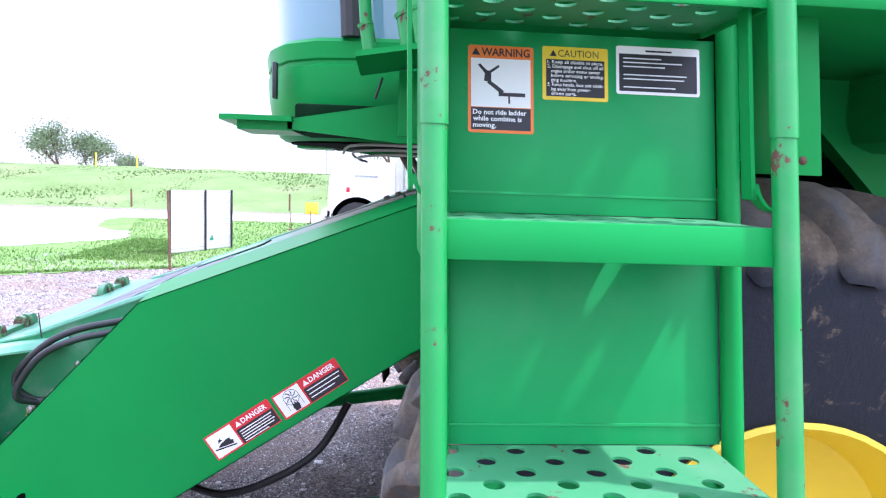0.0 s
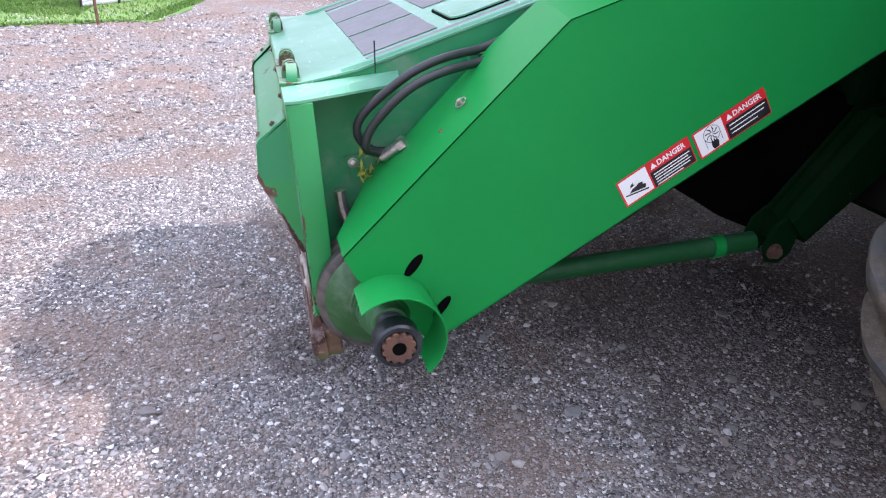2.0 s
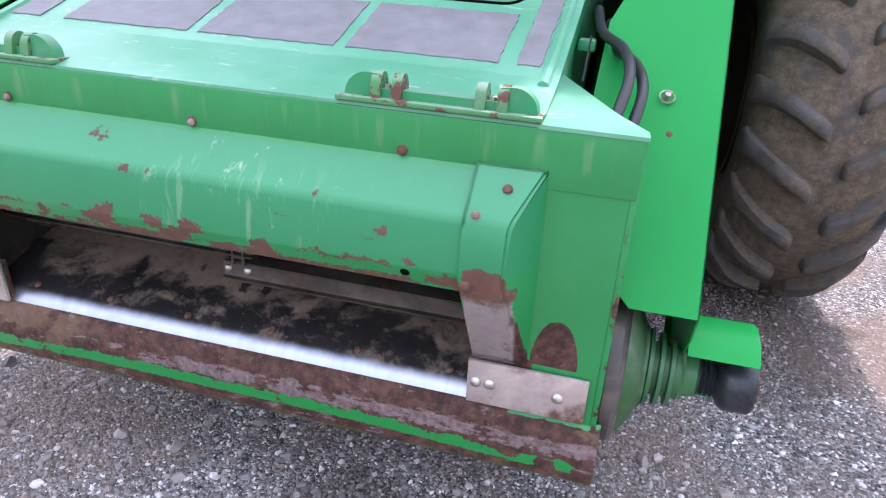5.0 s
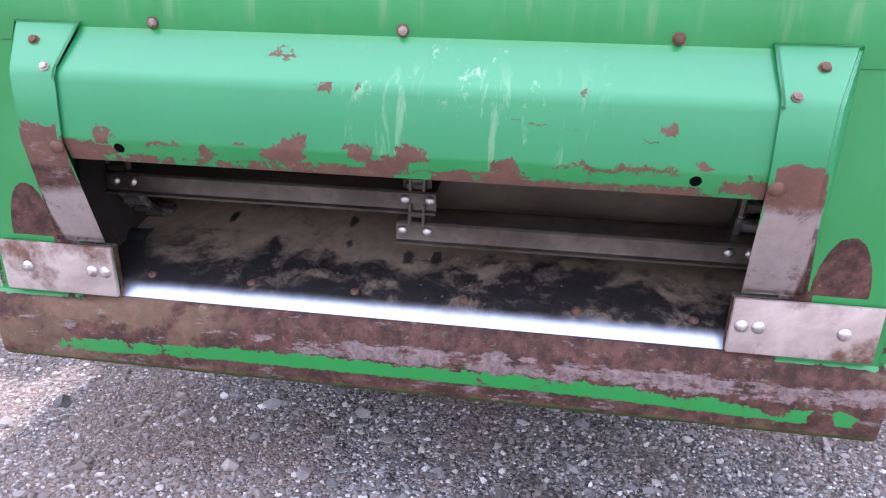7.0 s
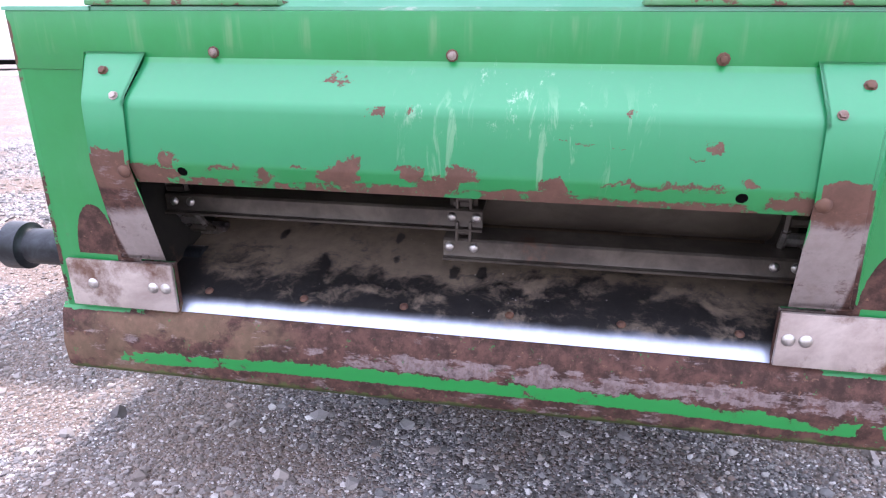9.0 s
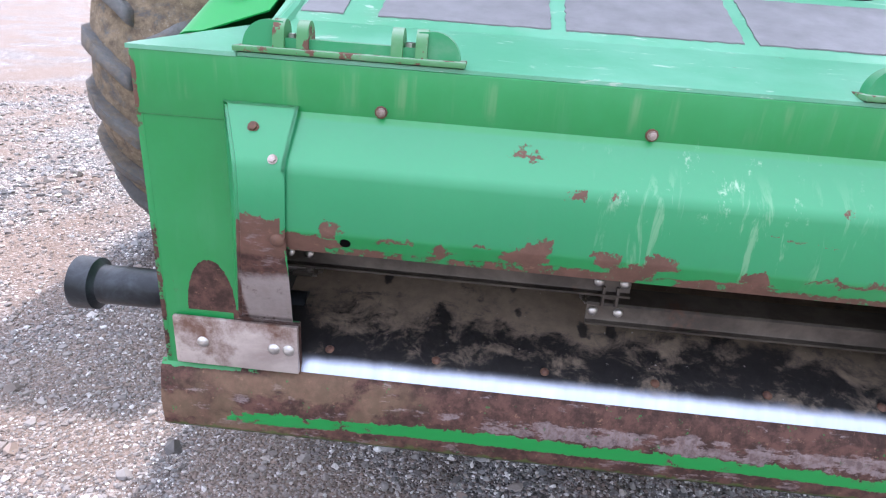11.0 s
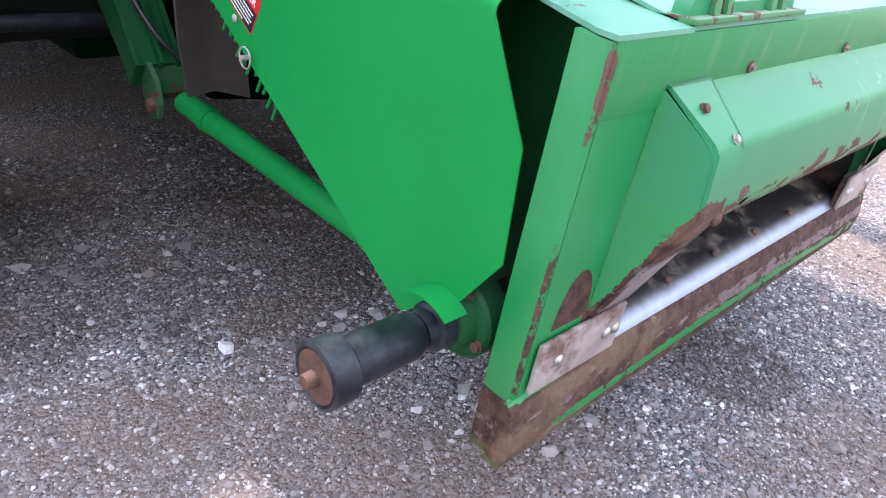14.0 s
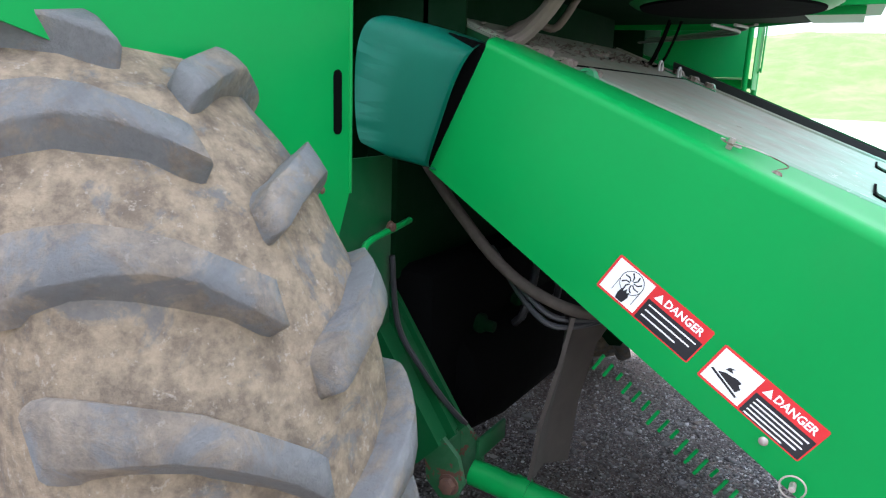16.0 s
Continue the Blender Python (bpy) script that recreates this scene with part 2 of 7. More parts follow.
    tan = both(both(n.step(n.noise(6.5, 9, 0.66, at=n.stretch(0.7, 1, 1.3), warp=0.3), 0.44, 0.52), lip), inv(n.step(n.math("ADD", tan_far, both(rag2, 0.4)), 0.16, 0.26)))
    tan = n.math("MAXIMUM", tan, both(both(n.step(rag2, 0.04, 0.10), lip), n.step(au, 0.70, 0.80)))
    rust = n.mix(both(tan, 0.38), rust, n.mix(n.noise(40, 6), (0.16, 0.10, 0.058), (0.33, 0.235, 0.145)))
    flecks = both(n.step(n.noise(46, 8, 0.75), 0.62, 0.66), lip)
    rust = n.mix(both(flecks, 0.8), rust, (0.015, 0.18, 0.045))
    rust = n.mix(both(both(lip, inv(n.step(torn, 0.010, 0.016))), 0.65), rust, (0.060, 0.105, 0.022))
    c = n.mix(bare, c, rust)
    edge = n.math("SUBTRACT", n.step(wear, 0.43, 0.495), bare)
    c = n.mix(both(edge, 0.30), c, (0.04, 0.10, 0.03))
    r = n.lerp(bare, n.lerp(cloud, 0.27, 0.38), n.lerp(grey, 0.75, 0.45))
    nrm = n.bump(n.math("SUBTRACT", both(n.noise(140, 3), 0.15), bare), 0.6, 0.0012, n.bump(n.noise(3, 2), 0.2, 0.012))
    return n.done(c, r, both(both(grey, bare), 0.4), nrm, Specular_IOR_Level=n.lerp(bare, 0.60, 0.30))


def steel(name, dark, light, rough=0.4, metal=0.9, scale=12.0, rust=0.2):
    n = Nodes(name)
    f = n.noise(scale, 8, 0.65, warp=0.4)
    c = n.mix(n.step(f, 0.35, 0.68), dark, light)
    ru = n.step(n.noise(scale * 0.6, 8, 0.7), 0.70 - rust, 0.80 - rust * 0.8)
    c = n.mix(ru, c, (0.13, 0.065, 0.042))
    nrm = n.bump(n.noise(scale * 12, 4), 0.2, 0.001)
    return n.done(c, n.lerp(ru, n.lerp(f, rough * 0.8, rough * 1.3), 0.8), n.lerp(ru, metal, 0.1), nrm)


def plain(name, color, rough=0.5, metal=0.0, vary=0.12, scale=20.0, bump=0.15, gloss=0.5):
    n = Nodes(name)
    f = n.noise(scale, 6, 0.6)
    c = n.mix(f, tuple(x * (1 - vary) for x in color), tuple(min(1, x * (1 + vary)) for x in color))
    return n.done(c, n.lerp(f, rough * 0.85, min(1, rough * 1.15)), metal, n.bump(n.noise(scale * 4, 4), bump, 0.001), Specular_IOR_Level=gloss)


def wear_floor():
    """The feeder's steel floor: polished front edge, dark oily film with tan dust behind it."""
    n = Nodes("polished_floor_steel")
    z = n.xyz()[2]
    both = lambda a, b: n.math("MULTIPLY", a, b)
    wide = n.noise(5.5, 8, 0.66, at=n.stretch(0.8, 1, 1), warp=0.5)
    crisp = n.noise(21, 10, 0.74, warp=0.4)
    back = n.step(z, 0.50, 0.59)
    mud = n.math("ADD", n.math("ADD", both(wide, 0.6), both(crisp, 0.45)), both(back, 0.14))
    dust = n.step(mud, 0.515, 0.63)
    spots = n.step(n.math("ADD", n.voronoi(15, at=n.stretch(1, 0.5, 0.5)), both(n.noise(60, 5), 0.2)), 0.24, 0.30)
    dust = both(dust, n.lerp(spots, 0.12, 1.0))
    specks = n.step(n.noise(85, 4, 0.6), 0.70, 0.73)
    bright = n.math("SUBTRACT", 1.0, n.step(n.math("ADD", z, both(n.noise(22, 4), 0.008)), 0.482, 0.502))
    c = n.mix(dust, n.mix(crisp, (0.022, 0.022, 0.025), (0.062, 0.058, 0.057)), n.mix(n.noise(30, 7, 0.7), (0.085, 0.066, 0.050), (0.26, 0.20, 0.145)))
    c = n.mix(both(specks, 0.6), c, (0.42, 0.39, 0.36))
    c = n.mix(bright, c, n.mix(n.noise(1, 5, at=n.stretch(40, 6, 6)), (0.33, 0.37, 0.46), (0.52, 0.57, 0.67)))
    r = n.lerp(bright, n.lerp(dust, 0.30, 0.85), n.lerp(n.noise(1, 4, at=n.stretch(160, 8, 8)), 0.28, 0.48))
    m = n.lerp(bright, both(n.math("SUBTRACT", 1.0, dust), 0.5), 1.0)
    return n.done(c, r, m, n.bump(n.noise(40, 5), 0.2, 0.001))


def rubber(name, mud=0.5, tone=1.0):
    n = Nodes(name)
    clump = n.noise(11, 9, 0.70, warp=0.5)
    wide = n.noise(3.6, 5, 0.6)
    c = n.mix(n.noise(60, 6, 0.7), (0.100, 0.100, 0.100), (0.190, 0.188, 0.184))
    c = n.mix(n.math("MULTIPLY", n.step(wide, 0.45, 0.65), 0.45), c, (0.110, 0.113, 0.120))
    reach = n.math("ADD", clump, n.math("MULTIPLY", wide, 0.5))
    m = n.math("MULTIPLY", n.step(reach, 0.86 - 0.42 * mud, 1.02 - 0.42 * mud), min(1.0, 0.25 + mud * 0.85))
    soil = n.mix(n.step(n.noise(26, 9, 0.72), 0.32, 0.70), (0.125, 0.095, 0.068), (0.300, 0.230, 0.155))
    soil = n.mix(n.math("MULTIPLY", n.step(n.noise(70, 6, 0.7), 0.58, 0.66), 0.5), soil, (0.36, 0.31, 0.25))
    c = n.mix(m, c, soil)
    # rubbed patches where the rubber shows dark and bluish again
    c = n.mix(n.math("MULTIPLY", n.step(n.noise(6.5, 9, 0.70, warp=0.8), 0.54, 0.62), 0.72), c, n.mix(n.noise(30, 7), (0.075, 0.077, 0.080), (0.150, 0.152, 0.155)))
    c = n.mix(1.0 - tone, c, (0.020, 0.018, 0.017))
    # the outer sidewall stays clean, its foot apart
    out = n.math("SUBTRACT", 1.0, n.step(n.vec("DISTANCE", n.stretch(0, 1, 1), (0, 2.164, 0.845)), 0.66, 0.72))
    out = n.math("MULTIPLY", out, n.step(n.xyz()[0], 1.70, 1.72))
    c = n.mix(n.math("MULTIPLY", out, n.step(reach, 0.95, 0.85)), c, (0.020, 0.023, 0.031))
    return n.done(c, n.lerp(m, 0.66, 0.95), 0.0, n.bump(n.math("ADD", n.math("MULTIPLY", n.noise(70, 8, 0.7), 0.5), clump), 0.8, 0.010), Specular_IOR_Level=0.3)


# dark patches painted for shade under the machine, one of soil: place and reach
SOIL_SHADE = [(0.30, 0.10, 0.20), (1.15, 1.65, 0.65), (0.45, 1.75, 0.70), (-0.45, 1.55, 0.65), (-1.20, 1.80, 0.60)]


def soil_shade(n):
    wander = n.math("MULTIPLY", n.math("SUBTRACT", n.noise(2.6, 7, 0.68, warp=0.5), 0.5), 1.5)
    near = None
    for x, y, r in SOIL_SHADE:
        d = n.math("DIVIDE", n.vec("DISTANCE", n.stretch(1, 1, 0), (x, y, 0)), r)
        near = d if near is None else n.math("MINIMUM", near, d)
    return n.step(n.math("ADD", near, wander), 1.15, 0.75)


def gravel_ground():
    n = Nodes("gravel")
    cell = n.voronoi(105, at=n.pos)
    col = n.voronoi(105, at=n.pos, out="Color")
    cell2 = n.voronoi(48, at=n.pos)
    shade = n.xyz(col)[0]
    c = n.ramp(shade, (0.0, (0.030, 0.030, 0.033)), (0.35, (0.14, 0.138, 0.14)), (0.65, (0.26, 0.25, 0.245)), (0.82, (0.36, 0.29, 0.26)), (0.90, (0.48, 0.46, 0.44)), (1.0, (0.88, 0.87, 0.86)))
    dirt = n.step(n.noise(1.1, 7, 0.62, warp=0.4), 0.39, 0.60)
    c = n.mix(n.math("MULTIPLY", dirt, 0.72), c, (0.240, 0.172, 0.136))
    soil_shade_mask = soil_shade(n)
    # gravel colour darkened by the painted shade and soil patches
    c = n.mix(n.math("MULTIPLY", soil_shade_mask, 0.62), c, (0.062, 0.044, 0.034))
    fine = n.noise(210, 4)
    c = n.mix(n.math("MULTIPLY", fine, 0.35), c, (0.10, 0.09, 0.085))
    h = n.math("ADD", n.math("SUBTRACT", 1.0, cell), n.math("MULTIPLY", n.math("SUBTRACT", 1.0, cell2), 0.5))
    return n.done(c, 0.92, 0.0, n.bump(h, 0.9, 0.010), Specular_IOR_Level=0.2)


def stone_mat():
    n = Nodes("stone")
    g = n.t.nodes.new("ShaderNodeNewGeometry").outputs["Random Per Island"]
    o = n.t.nodes.new("ShaderNodeObjectInfo").outputs["Random"]
    r = n.math("FRACT", n.math("ADD", g, n.math("MULTIPLY", o, 7.3)))
    c = n.ramp(r, (0.0, (0.075, 0.077, 0.083)), (0.3, (0.185, 0.187, 0.195)), (0.55, (0.31, 0.31, 0.315)), (0.72, (0.38, 0.375, 0.37)), (0.79, (0.30, 0.225, 0.19)), (0.86, (0.52, 0.48, 0.45)), (0.93, (0.82, 0.81, 0.80)), (1.0, (0.93, 0.93, 0.92)))
    c = n.mix(n.math("MULTIPLY", n.step(n.noise(1.1, 7, 0.62, warp=0.4), 0.42, 0.62), 0.50), c, (0.235, 0.17, 0.13))
    # stones take the same painted shade and soil patches
    c = n.mix(n.math("MULTIPLY", soil_shade(n), 0.50), c, (0.070, 0.053, 0.043))
    c = n.mix(n.math("MULTIPLY", n.noise(170, 4), 0.4), c, (0.14, 0.13, 0.12))
    return n.done(c, 0.85, 0.0, n.bump(n.noise(220, 4), 0.4, 0.002))


M_SHIELD = green_paint("new_green_paint", GREEN, 0.012, 0.36, 0.0, 0.13)
M_PALEGREEN = green_paint("paler_green_paint", (0.007, 0.262, 0.070), 0.05, 0.40, 0.0, 0.20)
M_BODY = green_paint("old_green_paint", GREEN_OLD, 0.45, 0.42, 0.05)
def top_paint():
    """Sun-faded green on the top plate with the sky's sheen in its pale base, scratched in front and silted with tan
    dust behind.
    """
    n = Nodes("dusty_green_paint")
    y = n.xyz()[1]
    c = n.mix(n.step(n.noise(3.5, 6, 0.6), 0.35, 0.7), (0.085, 0.30, 0.175), (0.155, 0.385, 0.265))
    scratch = n.step(n.noise(1.0, 6, 0.7, at=n.stretch(9, 30, 30), warp=1.2), 0.60, 0.66)
    c = n.mix(n.math("MULTIPLY", scratch, 0.6), c, (0.50, 0.56, 0.50))
    silt = n.math("ADD", n.step(y, 0.55, 1.15), n.math("MULTIPLY", n.math("SUBTRACT", n.noise(5, 8, 0.65), 0.55), 1.3), clamp=True)
    c = n.mix(n.math("MULTIPLY", silt, 0.9), c, n.mix(n.noise(14, 6), (0.24, 0.208, 0.168), (0.345, 0.305, 0.255)))
    chip = n.step(n.noise(13, 9, 0.7), 0.66, 0.69)
    c = n.mix(chip, c, (0.15, 0.09, 0.06))
    return n.done(c, n.lerp(silt, 0.33, 0.8), 0.0, n.bump(n.noise(60, 4), 0.15, 0.001), Specular_IOR_Level=n.lerp(silt, 0.5, 0.15))


M_TOP = top_paint()
M_FACE = face_paint()
# green made near black to carry the shade below the machine
M_DARKGREEN = green_paint("shaded_green_paint", (0.002, 0.019, 0.006), 0.02, 0.7, 0.05, 0.03)
# arm green darkened to carry shade, also used on nearby right-hand parts
M_ARM = green_paint("shaded_arm_paint", (0.003, 0.072, 0.020), 0.05, 0.5, 0.03, 0.2)
M_TEAL = plain("teal_plastic", (0.004, 0.20, 0.125), 0.45, vary=0.2, scale=5, gloss=0.3)
M_PLATE = steel("bare_steel_plate", (0.38, 0.31, 0.285), (0.58, 0.51, 0.475), 0.5, 0.45, 7, 0.24)
M_BOLT = steel("bolt_steel", (0.40, 0.38, 0.36), (0.66, 0.64, 0.62), 0.32, 0.9, 60, 0.08)
M_RUSTBOLT = steel("rusty_bolt", (0.075, 0.036, 0.028), (0.15, 0.085, 0.065), 0.65, 0.3, 40, 0.3)
M_SLAT = steel("slat_steel", (0.055, 0.047, 0.040), (0.125, 0.108, 0.090), 0.45, 0.5, 9, 0.12)
M_FLOOR = wear_floor()
M_DARKSTEEL = steel("dark_shaft_steel", (0.014, 0.017, 0.021), (0.042, 0.049, 0.058), 0.36, 0.4, 18, 0.04)
M_CHROME = plain("chrome", (0.8, 0.8, 0.8), 0.12, 1.0, 0.05)
M_TYRE = rubber("muddy_rubber", 0.85)
M_LUG = rubber("lug_rubber", 0.42)
# left wheel: the same rubber mixed darker overall
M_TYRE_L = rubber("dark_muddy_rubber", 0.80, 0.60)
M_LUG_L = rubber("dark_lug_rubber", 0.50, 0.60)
M_HOSE = plain("black_hose_rubber", (0.022, 0.022, 0.024), 0.42, vary=0.3, scale=30, bump=0.3)
M_YELLOW = plain("yellow_rim_paint", (0.74, 0.55, 0.02), 0.4, vary=0.12, scale=6)
M_GRIP = plain("grip_tape", (0.175, 0.170, 0.178), 0.6, vary=0.45, scale=18, bump=0.8)
M_BLACK = plain("black_print", (0.012, 0.012, 0.016), 0.45)
M_WHITE = plain("white_print", (0.82, 0.82, 0.82), 0.45, vary=0.03)
M_PALEPRINT = plain("pale_print", (0.74, 0.75, 0.76), 0.45, vary=0.03)
M_RED = plain("red_print", (0.62, 0.02, 0.025), 0.4, vary=0.05)
M_ORANGE = plain("orange_print", (0.83, 0.19, 0.015), 0.4, vary=0.08)
M_AMBER = plain("yellow_print", (0.80, 0.58, 0.02), 0.4, vary=0.06)
M_GRAVEL = gravel_ground()
M_STONE = stone_mat()
M_CANVAS = plain("muddy_canvas", (0.050, 0.041, 0.034), 0.95, vary=0.45, scale=16, bump=0.6)
M_DUSTY = plain("dusty_rubber", (0.17, 0.135, 0.11), 0.9, vary=0.3, scale=20, bump=0.4)
M_PALEWIRE = plain("pale_wire", (0.40, 0.40, 0.38), 0.4, 0.5, 0.2)
# black that stands in for shade in cavities; some black parts share it
M_VOID = plain("shade_and_part_black", (0.003, 0.003, 0.003), 0.95, gloss=0.03)


# ---- mesh helpers ----
WORLD = {}


def thing(name, at, label, category, group="", m=None):
    ob = new(name)
    ob.matrix_world = m or Matrix.Translation(at)
    WORLD[ob] = ob.matrix_basis.copy()
    return tagged(ob, label, category, group)


def part(name, bm, material, parent=None, label="", smooth=35):
    """Links a bmesh in world places as one mesh under a thing or a part."""
    m = WORLD[parent] if parent else Matrix()
    bm.transform(m.inverted())
    bmesh.ops.recalc_face_normals(bm, faces=bm.faces)
    me = bpy.data.meshes.new(name)
    if smooth:
        for f in bm.faces:
            f.smooth = True
        for e in bm.edges:
            if len(e.link_faces) == 2 and e.calc_face_angle(0) > radians(smooth):
                e.smooth = False
    bm.to_mesh(me)
    bm.free()
    for mat in material if isinstance(material, (list, tuple)) else [material]:
        me.materials.append(mat)
    ob = new(name, me)
    if parent:
        ob.parent = parent
    WORLD[ob] = m
    if label:
        ob["label"] = label
    return ob


def box(bm, lo, hi, bevel=0.0, m=None, mat=0):
    r = bmesh.ops.create_cube(bm, size=1)
    vs = r["verts"]
    c, s = (Vector(lo) + Vector(hi)) / 2, Vector(hi) - Vector(lo)
    for v in vs:
        v.co = Vector((v.co.x * s.x, v.co.y * s.y, v.co.z * s.z)) + c
    faces = {f for v in vs for f in v.link_faces}
    if bevel:
        g = bmesh.ops.bevel(bm, geom=[e for e in {e for v in vs for e in v.link_edges}], offset=bevel, segments=2, affect="EDGES", profile=0.5)
        vs = list({v for v in g["verts"]} | {v for v in vs if v.is_valid})
        faces = {f for v in vs for f in v.link_faces}
    if m:
        bmesh.ops.transform(bm, matrix=m, verts=list({v for f in faces for v in f.verts}))
    for f in faces:
        f.material_index = mat
    return bm


def prism(bm, pts, axis, lo, hi, m=None, mat=0):
    """A polygon in the two other axes, carried along axis from lo to hi."""
    def place(p, d):
        return Vector((d, p[0], p[1]) if axis == 0 else (p[0], d, p[1]) if axis == 1 else (p[0], p[1], d))
    a = [bm.verts.new(m @ place(p, lo) if m else place(p, lo)) for p in pts]
    b = [bm.verts.new(m @ place(p, hi) if m else place(p, hi)) for p in pts]
    fs = [bm.faces.new(a), bm.faces.new(b[::-1])]
    fs += [bm.faces.new((a[i], a[i - 1], b[i - 1], b[i])) for i in range(len(pts))]
    for f in fs:
        f.material_index = mat
    return bm


def folded(bm, profile, lo, hi, thick, axis=0, m=None, mat=0):
    """A bent sheet: a profile in the two other axes with thickness, carried along axis."""
    p = [Vector(q) for q in profile]
    back = []
    for i, q in enumerate(p):
        d = (p[min(i + 1, len(p) - 1)] - p[max(i - 1, 0)]).normalized()
        back.append(q + Vector((-d.y, d.x)) * thick)
    n = len(p)
    def place(q, d):
        v = Vector((d, q[0], q[1]) if axis == 0 else (q[0], d, q[1]) if axis == 1 else (q[0], q[1], d))
        return m @ v if m else v
    A, B = [bm.verts.new(place(q, lo)) for q in p], [bm.verts.new(place(q, hi)) for q in p]
    C, D = [bm.verts.new(place(q, lo)) for q in back], [bm.verts.new(place(q, hi)) for q in back]
    fs = []
    for i in range(n - 1):
        fs += [bm.faces.new((A[i], A[i + 1], B[i + 1], B[i])), bm.faces.new((C[i], D[i], D[i + 1], C[i + 1])),
               bm.faces.new((A[i], C[i], C[i + 1], A[i + 1])), bm.faces.new((B[i], B[i + 1], D[i + 1], D[i]))]
    fs += [bm.faces.new((A[0], B[0], D[0], C[0])), bm.faces.new((A[-1], C[-1], D[-1], B[-1]))]
    for f in fs:
        f.material_index = mat
    return bm


def rod(bm, a, b, r, r2=None, seg=16, mat=0):
    a, b = Vector(a), Vector(b)
    m = Matrix.Translation((a + b) / 2) @ (b - a).to_track_quat("Z", "Y").to_matrix().to_4x4()
    g = bmesh.ops.create_cone(bm, cap_ends=True, segments=seg, radius1=r, radius2=r if r2 is None else r2, depth=(b - a).length, matrix=m)
    for f in {f for v in g["verts"] for f in v.link_faces}:
        f.material_index = mat
    return bm


def lathe(bm, profile, origin, axis, seg=32, mat=0):
    """A profile of (along, radius) turned round an axis."""
    z = Vector(axis).normalized()
    x = z.orthogonal().normalized()
    y = z.cross(x)
    rings = []
    for d, r in profile:
        rings.append([bm.verts.new(Vector(origin) + z * d + (x * math.cos(2 * math.pi * k / seg) + y * math.sin(2 * math.pi * k / seg)) * max(r, 1e-4)) for k in range(seg)])
    fs = []
    for a, b in zip(rings, rings[1:]):
        fs += [bm.faces.new((a[k - 1], a[k], b[k], b[k - 1])) for k in range(seg)]
    fs += [bm.faces.new(rings[0][::-1]), bm.faces.new(rings[-1])]
    for f in fs:
        f.material_index = mat
    return bm


def smooth_line(points, n=6):
    p = [Vector(q) for q in points]
    out = []
    for i in range(len(p) - 1):
        a, b, c, d = p[max(i - 1, 0)], p[i], p[i + 1], p[min(i + 2, len(p) - 1)]
        for k in range(n):
            t = k / n
            out.append(0.5 * (2 * b + (c - a) * t + (2 * a - 5 * b + 4 * c - d) * t * t + (3 * b - a - 3 * c + d) * t ** 3))
    return out + [p[-1]]


def tube(bm, points, r, seg=10, n=6, mat=0):
    line = smooth_line(points, n) if n > 1 else [Vector(q) for q in points]
    rings, x = [], None
    for i, q in enumerate(line):
        d = (line[min(i + 1, len(line) - 1)] - line[max(i - 1, 0)]).normalized()
        x = d.orthogonal().normalized() if x is None else (x - d * x.dot(d)).normalized()
        y = d.cross(x)
        rings.append([bm.verts.new(q + (x * math.cos(2 * math.pi * k / seg) + y * math.sin(2 * math.pi * k / seg)) * r) for k in range(seg)])
    fs = []
    for a, b in zip(rings, rings[1:]):
        fs += [bm.faces.new((a[k - 1], a[k], b[k], b[k - 1])) for k in range(seg)]
    fs += [bm.faces.new(rings[0][::-1]), bm.faces.new(rings[-1])]
    for f in fs:
        f.material_index = mat
    return bm


def sheet(bm, corners, thick, inward, mat=0):
    """A flat plate on a loop of places, thickened along inward."""
    d = Vector(inward).normalized() * thick
    a = [bm.verts.new(c) for c in corners]
    b = [bm.verts.new(Vector(c) + d) for c in corners]
    fs = [bm.faces.new(a), bm.faces.new(b[::-1])]
    fs += [bm.faces.new((a[i], a[i - 1], b[i - 1], b[i])) for i in range(len(a))]
    for f in fs:
        f.material_index = mat
    return bm


def dome_bolt(at, axis, r, name="bolt", mat=None, parent=None, hexed=False, label=""):
    bm = bmesh.new()
    if hexed:
        lathe(bm, [(0, r * 1.3), (r * 0.2, r * 1.3), (r * 0.22, r * 1.1)], at, axis, 16)
        lathe(bm, [(r * 0.2, r), (r * 0.95, r), (r * 1.05, r * 0.8)], at, axis, 6)
    else:
        lathe(bm, [(0, r * 1.1), (r * 0.15, r * 1.1), (r * 0.45, r * 0.85), (r * 0.65, r * 0.5), (r * 0.7, 0)], at, axis, 14)
    return part(name, bm, mat or M_BOLT, parent, label)


def ragged(loop, step, amount, seed):
    """A closed outline in 2D, cut into short pieces that wander."""
    rng = random.Random(seed)
    out = []
    for i in range(len(loop)):
        a, b = Vector(loop[i - 1]), Vector(loop[i])
        k = max(1, int((b - a).length / step))
        for j in range(k):
            q = a.lerp(b, j / k)
            out.append((q.x + rng.uniform(-amount, amount), q.y + rng.uniform(-amount, amount)))
    return out


